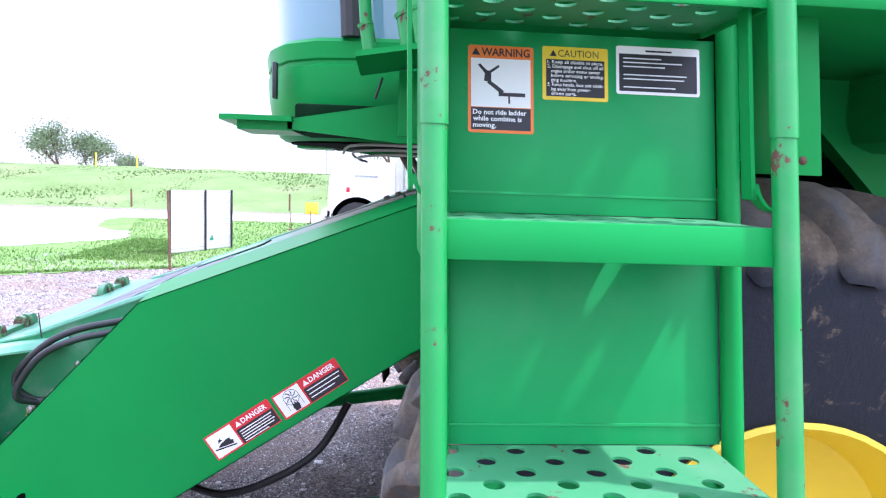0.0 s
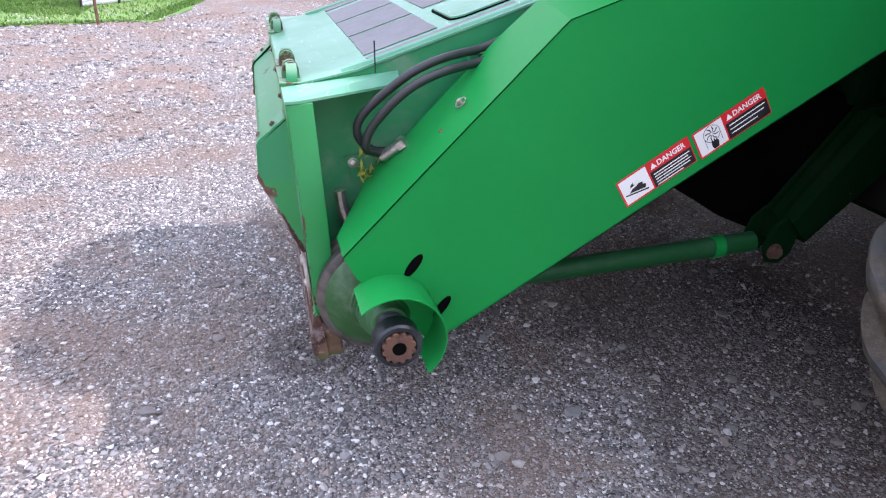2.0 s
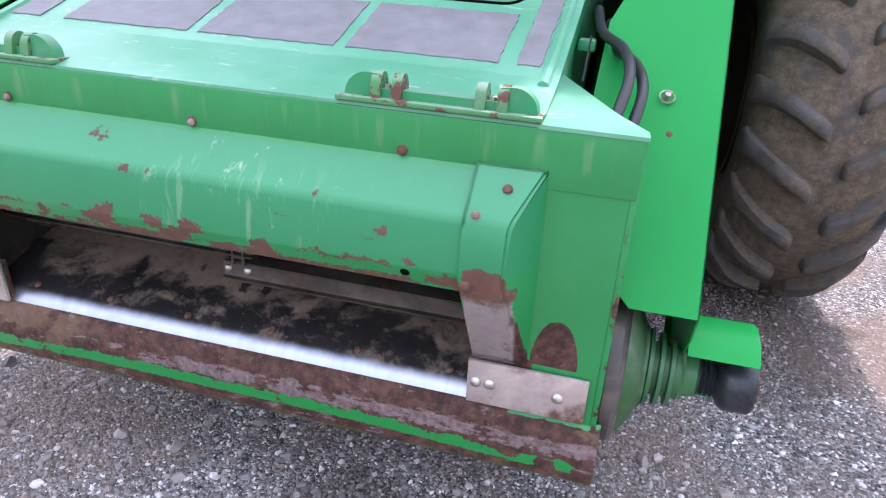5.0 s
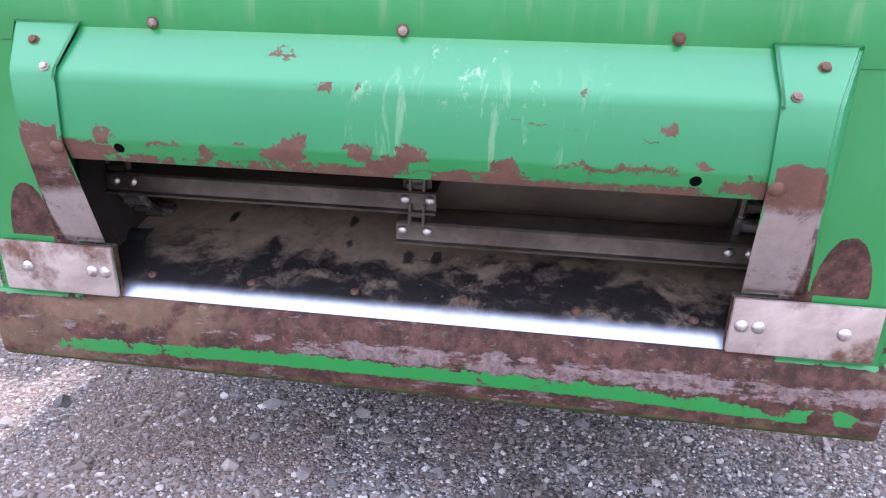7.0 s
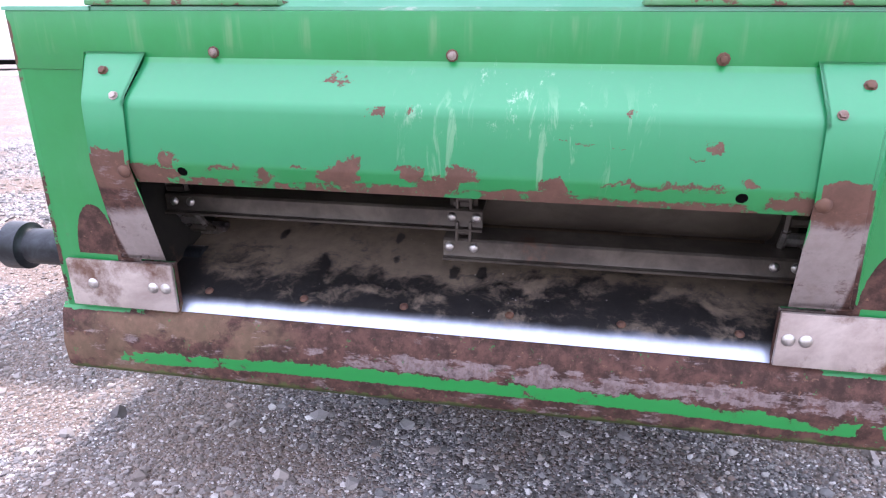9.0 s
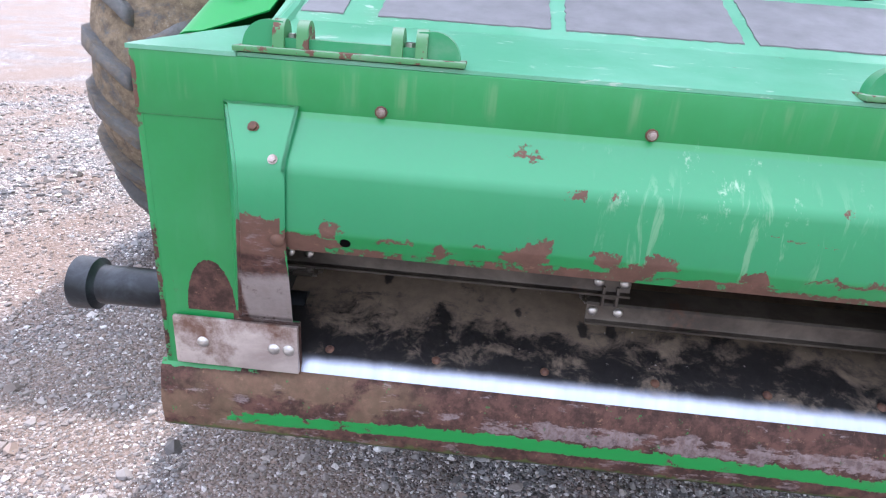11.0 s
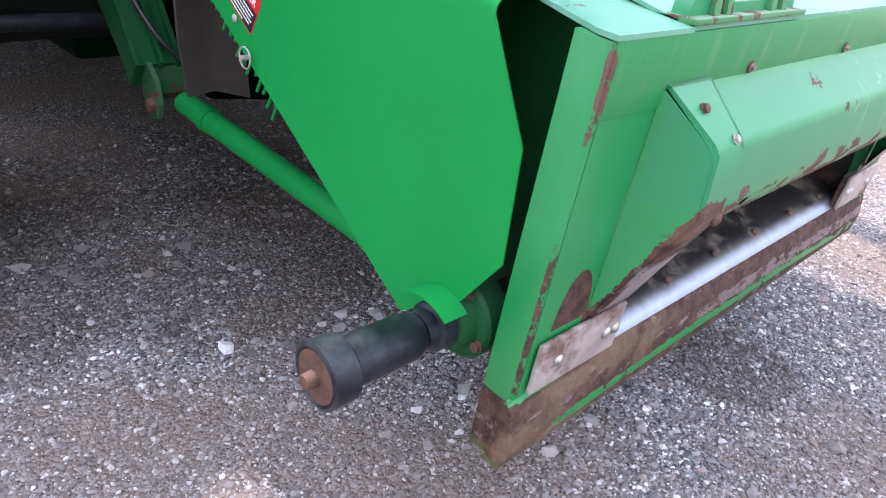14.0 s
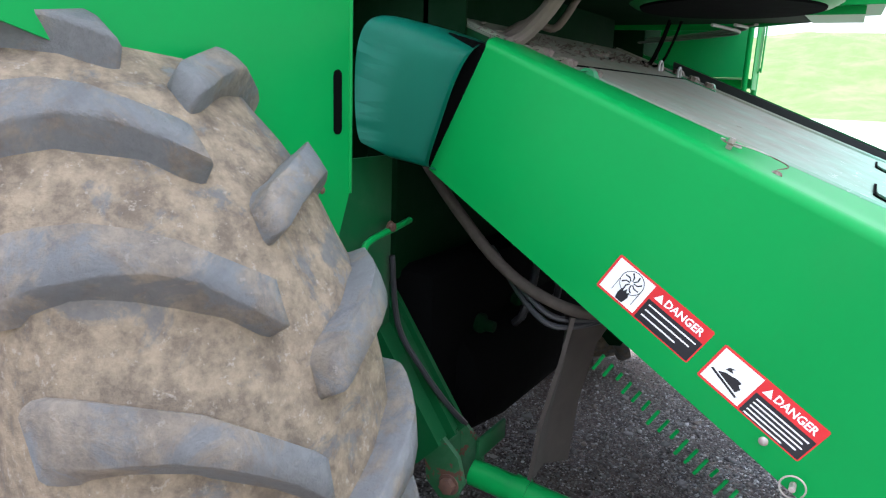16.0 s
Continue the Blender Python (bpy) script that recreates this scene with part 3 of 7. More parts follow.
# ---- the ground ----
def build_ground():
    bm = bmesh.new()
    xs = [-1500, -600, -200, -80, -40, -24, -18, -14, -11, -9, -7, -5, -3.5, -2, -1, 0, 1, 2, 3.5, 6, 12, 40, 200, 1500]
    ys = [-1500, -600, -200, -80, -40, -20, -12, -8, -6, -4, -2.5, -1, 0, 1, 2.5, 4, 8, 16, 40, 200, 1500]
    g = [[bm.verts.new((x, y, 0)) for y in ys] for x in xs]
    for i in range(len(xs) - 1):
        for j in range(len(ys) - 1):
            bm.faces.new((g[i][j], g[i + 1][j], g[i + 1][j + 1], g[i][j + 1]))
    return tagged(part("ground", bm, M_GRAVEL), "grey and tan crushed gravel yard with dirt patches", "gravel yard", kind="structure")


ground = build_ground()

# ---- the combine harvester ----
combine = thing("combine_harvester", (0, 2.2, 0), "green combine harvester with its header taken off, on gravel", "combine harvester")


def face(bm_part, name, mat, parent, label=""):
    bm_part.transform(FACE_M)
    return part(name, bm_part, mat, parent, label)


def body_top(y):
    """Height of the feeder house's top plate."""
    return 1.056 + 0.24 * y if y < 0.2 else 1.104 + 0.378 * (y - 0.2)


def build_feeder():
    # housing: floor sheet, sides and top as bent plates
    bm = bmesh.new()
    prof = [(0.075, 0.33), (0.0, 1.05), (0.2, 1.10), (1.75, 1.69), (1.95, 1.50), (0.66, 0.75), (0.34, 0.50)]
    sheet(bm, [(0.655, y, z) for y, z in prof], 0.006, (-1, 0, 0))
    housing = part("feeder_house", bm, M_BODY, combine, "dull green sheet-steel feeder house")
    # right-hand sheet takes the green that has shade in it
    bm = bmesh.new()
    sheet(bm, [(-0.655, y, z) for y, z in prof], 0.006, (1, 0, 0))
    part("side_sheet", bm, M_ARM, housing, "green side sheet, shade put into its darker paint")
    # underside, with its shade put into the paint
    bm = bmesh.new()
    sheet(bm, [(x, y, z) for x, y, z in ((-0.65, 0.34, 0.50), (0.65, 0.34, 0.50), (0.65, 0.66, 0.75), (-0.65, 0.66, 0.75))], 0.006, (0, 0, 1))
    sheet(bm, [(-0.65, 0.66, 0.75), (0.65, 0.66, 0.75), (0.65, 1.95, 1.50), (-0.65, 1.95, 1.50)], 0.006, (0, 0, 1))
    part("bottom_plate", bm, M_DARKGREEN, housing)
    # top plate with raised side ribs
    bm = bmesh.new()
    for y0, y1 in ((0.0, 0.2), (0.2, 1.75)):
        z0, z1 = body_top(y0), body_top(y1 - 1e-6)
        sheet(bm, [(-0.66, y0, z0), (0.66, y0, z0), (0.66, y1, z1), (-0.66, y1, z1)], 0.006, (0, 0, -1))
    for s in (-1, 1):
        rib = []
        for y in (0.16, 0.24, 1.74):
            rib.append((s * 0.635, y, body_top(y) - 0.002))
        tube(bm, rib, 0.012, 8, 1)
    part("top_plate", bm, M_TOP, housing, "dusty faded green top plate")
    # roof over the opening, inside; its black stands in for shade
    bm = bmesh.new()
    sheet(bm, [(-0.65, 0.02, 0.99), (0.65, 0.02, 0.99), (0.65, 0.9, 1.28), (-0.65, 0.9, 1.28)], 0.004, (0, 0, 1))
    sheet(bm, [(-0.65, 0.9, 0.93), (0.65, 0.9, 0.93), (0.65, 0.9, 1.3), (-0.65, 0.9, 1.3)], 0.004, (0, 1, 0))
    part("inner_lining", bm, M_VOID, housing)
    return housing


housing = build_feeder()


def build_face():
    bm = bmesh.new()
    # side plates, top strip and bottom angle of the front frame
    for s in (-1, 1):
        x0, x1 = sorted((s * 0.568, s * 0.8195))
        box(bm, (x0, 0.10, -0.010), (x1, 0.258, 0.0))
        x0, x1 = sorted((s * 0.640, s * 0.8195))
        box(bm, (x0, 0.258, -0.010), (x1, 0.640, 0.0))
        x0, x1 = sorted((s * 0.8195, s * 0.832))
        box(bm, (x0, 0.0, -0.064), (x1, 0.735, 0.0), 0.002)
    box(bm, (-0.570, 0.44, -0.010), (0.570, 0.64, -0.0006))
    frame_ob = face(bm, "front_frame", M_FACE, combine, "faded green front frame worn to rust at its edges")
    bm = bmesh.new()
    box(bm, (-0.829, 0.634, -0.012), (0.829, 0.738, 0.003), 0.002)
    face(bm, "top_strip", M_FACE, frame_ob)
    # lip
    bm = bmesh.new()
    prism(bm, [(0.150, -0.004), (0.140, 0.004), (0.134, 0.010), (0.068, 0.024), (0.012, 0.020), (0.0, 0.010), (-0.002, -0.016), (0.006, -0.020), (0.125, -0.012)], 0, -0.842, 0.842)
    face(bm, "lip", M_FACE, frame_ob, "rusty bottom lip with a stripe of green paint left")
    # hood
    bm = bmesh.new()
    prof = [(0.662, 0.001), (0.652, 0.008), (0.600, 0.076), (0.592, 0.083), (0.580, 0.087), (0.494, 0.096), (0.486, 0.095), (0.450, 0.080)]
    folded(bm, prof, -0.560, 0.560, 0.004)
    face(bm, "hood", M_FACE, frame_ob, "bent green sheet hood, chipped along its lower edge")
    # end caps with slanting brackets
    for s in (-1, 1):
        bm = bmesh.new()
        P = lambda u, v, w: (s * u, v, w)
        top, ridge, ridge2, low, foot = (0.668, 0.004), (0.603, 0.082), (0.588, 0.092), (0.484, 0.102), (0.268, 0.012)
        outer = {top: 0.6805, ridge: 0.6423, ridge2: 0.6375, low: 0.634, foot: 0.6766}
        loop = [top, ridge, ridge2, low, foot]
        inner = [bm.verts.new(P(0.556 if q != foot else 0.576, *q)) for q in loop]
        out = [bm.verts.new(P(outer[q], *q)) for q in loop]
        wall = [bm.verts.new(P(0.682, q[0], 0.001)) for q in loop]
        for i in range(4):
            bm.faces.new((inner[i], inner[i + 1], out[i + 1], out[i]))
            bm.faces.new((out[i], out[i + 1], wall[i + 1], wall[i]))
        sol = bmesh.ops.solidify(bm, geom=bm.faces[:], thickness=0.004)
        bmesh.ops.bevel(bm, geom=[e for e in bm.edges if len(e.link_faces) == 2 and e.calc_face_angle(0) > 0.5], offset=0.006, segments=2, affect="EDGES")
        face(bm, "hood_end", M_FACE, frame_ob, "green end cap on a bare worn bracket")
        bm = bmesh.new()
        x0, x1 = sorted((s * 0.568, s * 0.806))
        box(bm, (x0, 0.154, 0.003), (x1, 0.257, 0.013), 0.003)
        face(bm, "wear_plate", M_PLATE, frame_ob, "bare scuffed steel plate")
        for u in (0.586, 0.614, 0.750):
            dome_bolt(FACE_M @ Vector((s * u, 0.206, 0.013)), FACE_W, 0.0105, "plate_bolt", M_BOLT, frame_ob)
        dome_bolt(FACE_M @ Vector((s * 0.577, 0.602, 0.083)), FACE_W + FACE_V * 0.8, 0.0062, "hood_bolt", M_PLATE, frame_ob, True)
        dome_bolt(FACE_M @ Vector((s * 0.620, 0.638, 0.040)), FACE_W + FACE_V * 0.8, 0.0072, "hood_bolt", M_RUSTBOLT, frame_ob, True)
        dome_bolt(FACE_M @ Vector((s * 0.570, 0.474, 0.099)), FACE_W, 0.011, "hood_bolt", M_RUSTBOLT, frame_ob)
    for u in (-0.424, 0.0, 0.421):
        bm = bmesh.new()
        lathe(bm, [(0, 0.0105), (0.002, 0.0105), (0.003, 0.009)], (u, 0.669, 0.003), (0, 0, 1), 9)
        face(bm, "washer", M_RUSTBOLT, frame_ob)
        dome_bolt(FACE_M @ Vector((u, 0.669, 0.006)), FACE_W, 0.0058, "row_bolt", M_RUSTBOLT if u > 0.1 else M_PLATE, frame_ob, True)
    for u in (-0.462, 0.458):
        bm = bmesh.new()
        lathe(bm, [(0, 0.009), (0.0012, 0.009)], (u, 0.476, 0.0905), (0, -0.39, 0.92), 16)
        face(bm, "drain_hole", M_VOID, frame_ob)
    return frame_ob


frame_ob = build_face()


M_DRUM = steel("dusty_drum_steel", (0.075, 0.062, 0.050), (0.150, 0.128, 0.100), 0.6, 0.2, 5, 0.1)


# steel darkened to carry the shade inside the mouth
M_INNER = steel("shaded_inner_steel", (0.010, 0.010, 0.010), (0.030, 0.027, 0.024), 0.75, 0.2, 9, 0.15)


def build_inside():
    """Floor, slats and chains seen through the feeder's mouth."""
    bm = bmesh.new()
    prof = [(0.056, 0.466), (0.066, 0.484), (0.085, 0.500), (0.12, 0.515), (0.20, 0.540), (0.34, 0.590), (0.55, 0.70), (0.9, 0.92)]
    folded(bm, prof, -0.640, 0.640, -0.005)
    floor_ob = part("feeder_floor", bm, M_FLOOR, housing, "steel floor with a polished front edge and muddy film")
    for k in range(6):
        u = -0.52 + k * 0.208
        dome_bolt((u, 0.088, 0.503), (0, -0.5, 0.85), 0.008, "rivet", M_RUSTBOLT, floor_ob)
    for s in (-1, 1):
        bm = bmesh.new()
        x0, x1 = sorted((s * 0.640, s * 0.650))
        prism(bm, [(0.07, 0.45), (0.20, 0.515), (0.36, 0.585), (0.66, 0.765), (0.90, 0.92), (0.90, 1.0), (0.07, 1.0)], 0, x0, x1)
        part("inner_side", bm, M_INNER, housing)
    def slat(u0, u1, y, z, tilt, ends):
        bm = bmesh.new()
        m = Matrix.Translation((0, y, z)) @ Matrix.Rotation(radians(tilt), 4, "X")
        folded(bm, [(-0.034, -0.019), (-0.024, -0.017), (-0.022, -0.013), (-0.022, 0.014), (-0.018, 0.018), (0.040, 0.021)], u0, u1, -0.005, 0, m)
        part("slat", bm, M_SLAT, housing, "worn steel conveyor slat")
        for u in ends:
            dome_bolt(m @ Vector((u, -0.023, 0.002)), (0, -1, 0.1), 0.0085, "slat_bolt", M_BOLT, housing)
    # staggered halves: the upper on one side, the lower on the other, both bolted to the middle chain
    slat(-0.632, 0.040, 0.160, 0.680, 8, (-0.612, -0.575, -0.020, 0.028))
    slat(-0.036, 0.632, 0.160, 0.620, 8, (-0.024, 0.024, 0.575, 0.612))
    slat(0.020, 0.632, 0.215, 0.770, 30, (0.575, 0.612))
    for z in (0.716, 0.651):
        bm = bmesh.new()
        rod(bm, (-0.008, 0.138, z), (0.016, 0.138, z), 0.007, seg=10)
        for x in (-0.009, 0.017):
            box(bm, (x - 0.003, 0.130, z - 0.020), (x + 0.003, 0.144, z + 0.020), 0.002)
        part("chain_link", bm, M_SLAT, housing)
    for u in (-0.615, 0.0, 0.615):
        bm = bmesh.new()
        lathe(bm, [(-0.014, 0.135), (0.014, 0.135)], (u, 0.325, 0.745), (1, 0, 0), 36)
        part("sprocket", bm, M_SLAT, housing)
        for k in range(14):
            a = radians(105 + k * 15)
            p = Vector((u, 0.320 + 0.166 * math.cos(a), 0.745 + 0.166 * math.sin(a)))
            bm = bmesh.new()
            rod(bm, p + Vector((-0.019, 0, 0)), p + Vector((0.019, 0, 0)), 0.013, seg=10)
            t = Vector((0, -math.sin(a), math.cos(a)))
            for s in (-1, 1):
                c = p + Vector((s * 0.021, 0, 0))
                rod(bm, c - t * 0.026, c + t * 0.026, 0.0075, seg=6)
            part("chain_link", bm, M_BOLT if k % 3 else M_SLAT, housing)
    bm = bmesh.new()
    lathe(bm, [(-0.63, 0.125), (0.63, 0.125)], (0, 0.345, 0.745), (1, 0, 0), 48)
    part("drum", bm, M_DRUM, housing, "dusty brown steel drum")


build_inside()


M_RUSTEDGE = green_paint("edge_worn_green_paint", (0.05, 0.20, 0.07), 0.5, 0.5, 0.20)


def build_top_details():
    # hinge brackets with pairs of lugs
    for s in (-1, 1):
        bm = bmesh.new()
        x0, x1 = sorted((s * 0.296, s * 0.660))
        box(bm, (x0, -0.008, 1.058), (x1, 0.068, 1.067), 0.002)
        br = part("hook_bracket", bm, M_RUSTEDGE, housing, "green hook bracket with rusty edges on the top plate")
        # upright web with quarter-round ends, and four thick ears across it
        bm = bmesh.new()
        r, z0 = 0.042, 1.066
        arc = [(0.306 + r - r * math.cos(radians(a)), z0 + r * math.sin(radians(a))) for a in range(0, 91, 10)]
        left = [(x, z) for x, z in arc] + [(0.372, z0 + 0.040), (0.372, z0 + 0.016)]
        right = [(0.956 - x, z) for x, z in left[::-1]]
        prism(bm, [(s * x, z) for x, z in left + right], 1, 0.012, 0.040)
        part("bracket_web", bm, M_BODY, br)
        for u in (0.366, 0.404, 0.552, 0.590):
            bm = bmesh.new()
            ear = [(0.002, z0)] + [(0.026 - 0.022 * math.cos(radians(a)), z0 + 0.020 + 0.024 * math.sin(radians(a))) for a in range(0, 181, 15)] + [(0.050, z0)]
            prism(bm, ear, 0, s * u - 0.009, s * u + 0.009)
            bmesh.ops.bevel(bm, geom=[e for e in bm.edges if e.calc_face_angle(0) > 1.0], offset=0.002, segments=2, affect="EDGES")
            part("ear", bm, M_RUSTEDGE, br, "rounded ear with rusty rim")
        for u in (0.385, 0.571):
            dome_bolt((s * u, 0.024, 1.080), (0, 0, 1), 0.009, "ear_bolt", M_BOLT, br, True)
        # corner gusset
        bm = bmesh.new()
        sheet(bm, [(s * 0.655, -0.004, 1.056), (s * 0.834, -0.004, 1.056), (s * 0.832, 0.030, 1.058), (s * 0.685, 0.31, 1.072), (s * 0.655, 0.31, 1.10)], 0.007, (0, 0, -1))
        # gusset shares the top paint that has sky sheen in its colour
        part("corner_gusset", bm, M_TOP, housing, "corner gusset, sky sheen put into its pale paint")
    # grip patches
    def patch(x0, x1, y0, y1, seed):
        bm = bmesh.new()
        loop = ragged([(x0, y0), (x1, y0), (x1, y1), (x0, y1)], 0.012, 0.0022, seed)
        vs = [bm.verts.new((x, y, body_top(y) + 0.003)) for x, y in loop]
        ws = [bm.verts.new((x, y, body_top(y) + 0.0005)) for x, y in loop]
        bm.faces.new(vs)
        for i in range(len(vs)):
            bm.faces.new((vs[i], vs[i - 1], ws[i - 1], ws[i]))
        part("grip_patch", bm, M_GRIP, housing, "grey grip patch with ragged edges")
    cols = [(-0.475, -0.160), (-0.130, 0.185), (0.212, 0.533)]
    for i, (a, b) in enumerate(cols):
        patch(a, b, 0.235, 0.445, i)
    patch(0.570, 0.618, 0.235, 0.66, 9)
    patch(-0.618, -0.540, 0.235, 0.70, 10)
    patch(-0.170, 0.170, 0.485, 0.69, 5)
    # access panels
    def rounded(x0, x1, y0, y1, r):
        out = []
        for cx, cy, a0 in ((x1 - r, y1 - r, 0), (x0 + r, y1 - r, 90), (x0 + r, y0 + r, 180), (x1 - r, y0 + r, 270)):
            out += [(cx + r * math.cos(radians(a0 + k * 15)), cy + r * math.sin(radians(a0 + k * 15))) for k in range(7)]
        return out
    def lay(bm, loop, h, mat=0):
        vs = [bm.verts.new((x, y, body_top(y) + h)) for x, y in loop]
        ws = [bm.verts.new((x, y, body_top(y) - 0.001)) for x, y in loop]
        bm.faces.new(vs).material_index = mat
        for i in range(len(vs)):
            bm.faces.new((vs[i], vs[i - 1], ws[i - 1], ws[i])).material_index = mat
    for a, b in ((0.235, 0.530), (-0.500, -0.205)):
        bm = bmesh.new()
        lay(bm, rounded(a, b, 0.490, 0.80, 0.05), 0.004, 1)
        lay(bm, rounded(a + 0.006, b - 0.006, 0.496, 0.794, 0.045), 0.009, 0)
        part("access_panel", bm, [M_TOP, M_VOID], housing, "green access panel with a black seal")


build_top_details()


def build_shields():
    # the drive shield on the machine's left
    x = 0.985
    loop = [(0.115, 0.702), (0.650, 1.280), (1.548, 1.626), (1.695, 1.292), (0.425, 0.468), (0.345, 0.440), (0.150, 0.640)]
    bm = bmesh.new()
    sheet(bm, [(x, y, z) for y, z in loop], 0.003, (-1, 0, 0))
    sheet(bm, [(x, 0.115, 0.702), (x, 0.650, 1.280), (0.775, 0.655, 1.308), (0.722, 0.56, 1.194), (0.706, 0.22, 0.817), (0.855, 0.115, 0.702)], 0.003, (0, 1, -1))
    sheet(bm, [(x, 0.650, 1.280), (x, 1.548, 1.626), (0.800, 1.548, 1.654), (0.775, 0.655, 1.308)], 0.003, (0, 0.3, -1))
    sheet(bm, [(x, 0.425, 0.468), (x, 1.695, 1.292), (0.965, 1.690, 1.300), (0.965, 0.420, 0.476)], 0.003, (0, -0.5, 1))
    shield = part("drive_shield", bm, M_SHIELD, combine, "smooth bright green sheet-metal drive shield")
    for y, z in ((0.296, 0.667), (0.378, 0.538)):
        bm = bmesh.new()
        pts = [(y + 0.018 * math.cos(a) + 0.016 * math.sin(a), z + 0.032 * math.sin(a) + 0.004 * math.cos(a)) for a in [2 * math.pi * k / 18 for k in range(18)]]
        prism(bm, pts, 0, x + 0.0005, x + 0.0015)
        part("shield_hole", bm, M_VOID, shield)
    # guard over the shaft
    bm = bmesh.new()
    arc = [(0.232 + 0.128 * math.cos(radians(a)), 0.520 + 0.128 * math.sin(radians(a))) for a in range(135, -56, -8)]
    folded(bm, arc, x - 0.002, 1.118, -0.003, 0)
    part("shaft_guard", bm, M_SHIELD, shield)
    # rear cover behind the shield
    bm = bmesh.new()
    sheet(bm, [(0.975, 1.53, 1.615), (0.955, 1.76, 1.70), (0.955, 1.90, 1.40), (0.975, 1.685, 1.285)], 0.004, (-1, 0, 0))
    part("rear_cover", bm, M_SHIELD, combine)
    # right shield
    x = -0.842
    loop = [(0.190, 1.062), (1.527, 1.613), (1.655, 1.335), (0.841, 0.815), (0.330, 0.492), (0.185, 0.590), (0.111, 0.692), (0.108, 0.880)]
    bm = bmesh.new()
    curl = [(0.0, -0.016), (0.0015, -0.009), (0.005, -0.003), (0.0105, 0.002), (0.018, 0.0055), (0.028, 0.0075), (0.050, 0.0095)]
    front, back = loop[0], loop[1]
    rows = [[bm.verts.new((x + d, y, z + h)) for y, z in (front, back)] for d, h in curl]
    rows.append([bm.verts.new((-0.672, 0.215, 1.116)), bm.verts.new((-0.668, 1.527, 1.616))])
    for a, b in zip(rows, rows[1:]):
        bm.faces.new((a[0], a[1], b[1], b[0]))
    bm.faces.new(rows[0] + [bm.verts.new((x, y, z)) for y, z in loop[2:]])
    bmesh.ops.recalc_face_normals(bm, faces=bm.faces)
    bmesh.ops.solidify(bm, geom=bm.faces[:], thickness=0.003)
    shield2 = part("side_shield", bm, M_SHIELD, combine, "smooth bright green side shield", smooth=30)
    return shield, shield2


shield_l, shield_r = build_shields()


M_PULLEY = steel("oily_pulley", (0.055, 0.050, 0.046), (0.13, 0.118, 0.105), 0.5, 0.35, 14, 0.12)
M_OLIVE = green_paint("oily_olive_paint", (0.022, 0.085, 0.024), 0.30, 0.5, 0.05, 0.3)


# left cylinder's green, dimmed to carry shade
M_DIMARM = green_paint("shaded_cylinder_paint", (0.004, 0.075, 0.020), 0.06, 0.5, 0.06, 0.3)
M_HUB = green_paint("oily_hub_paint", (0.010, 0.105, 0.026), 0.15, 0.4, 0.10)


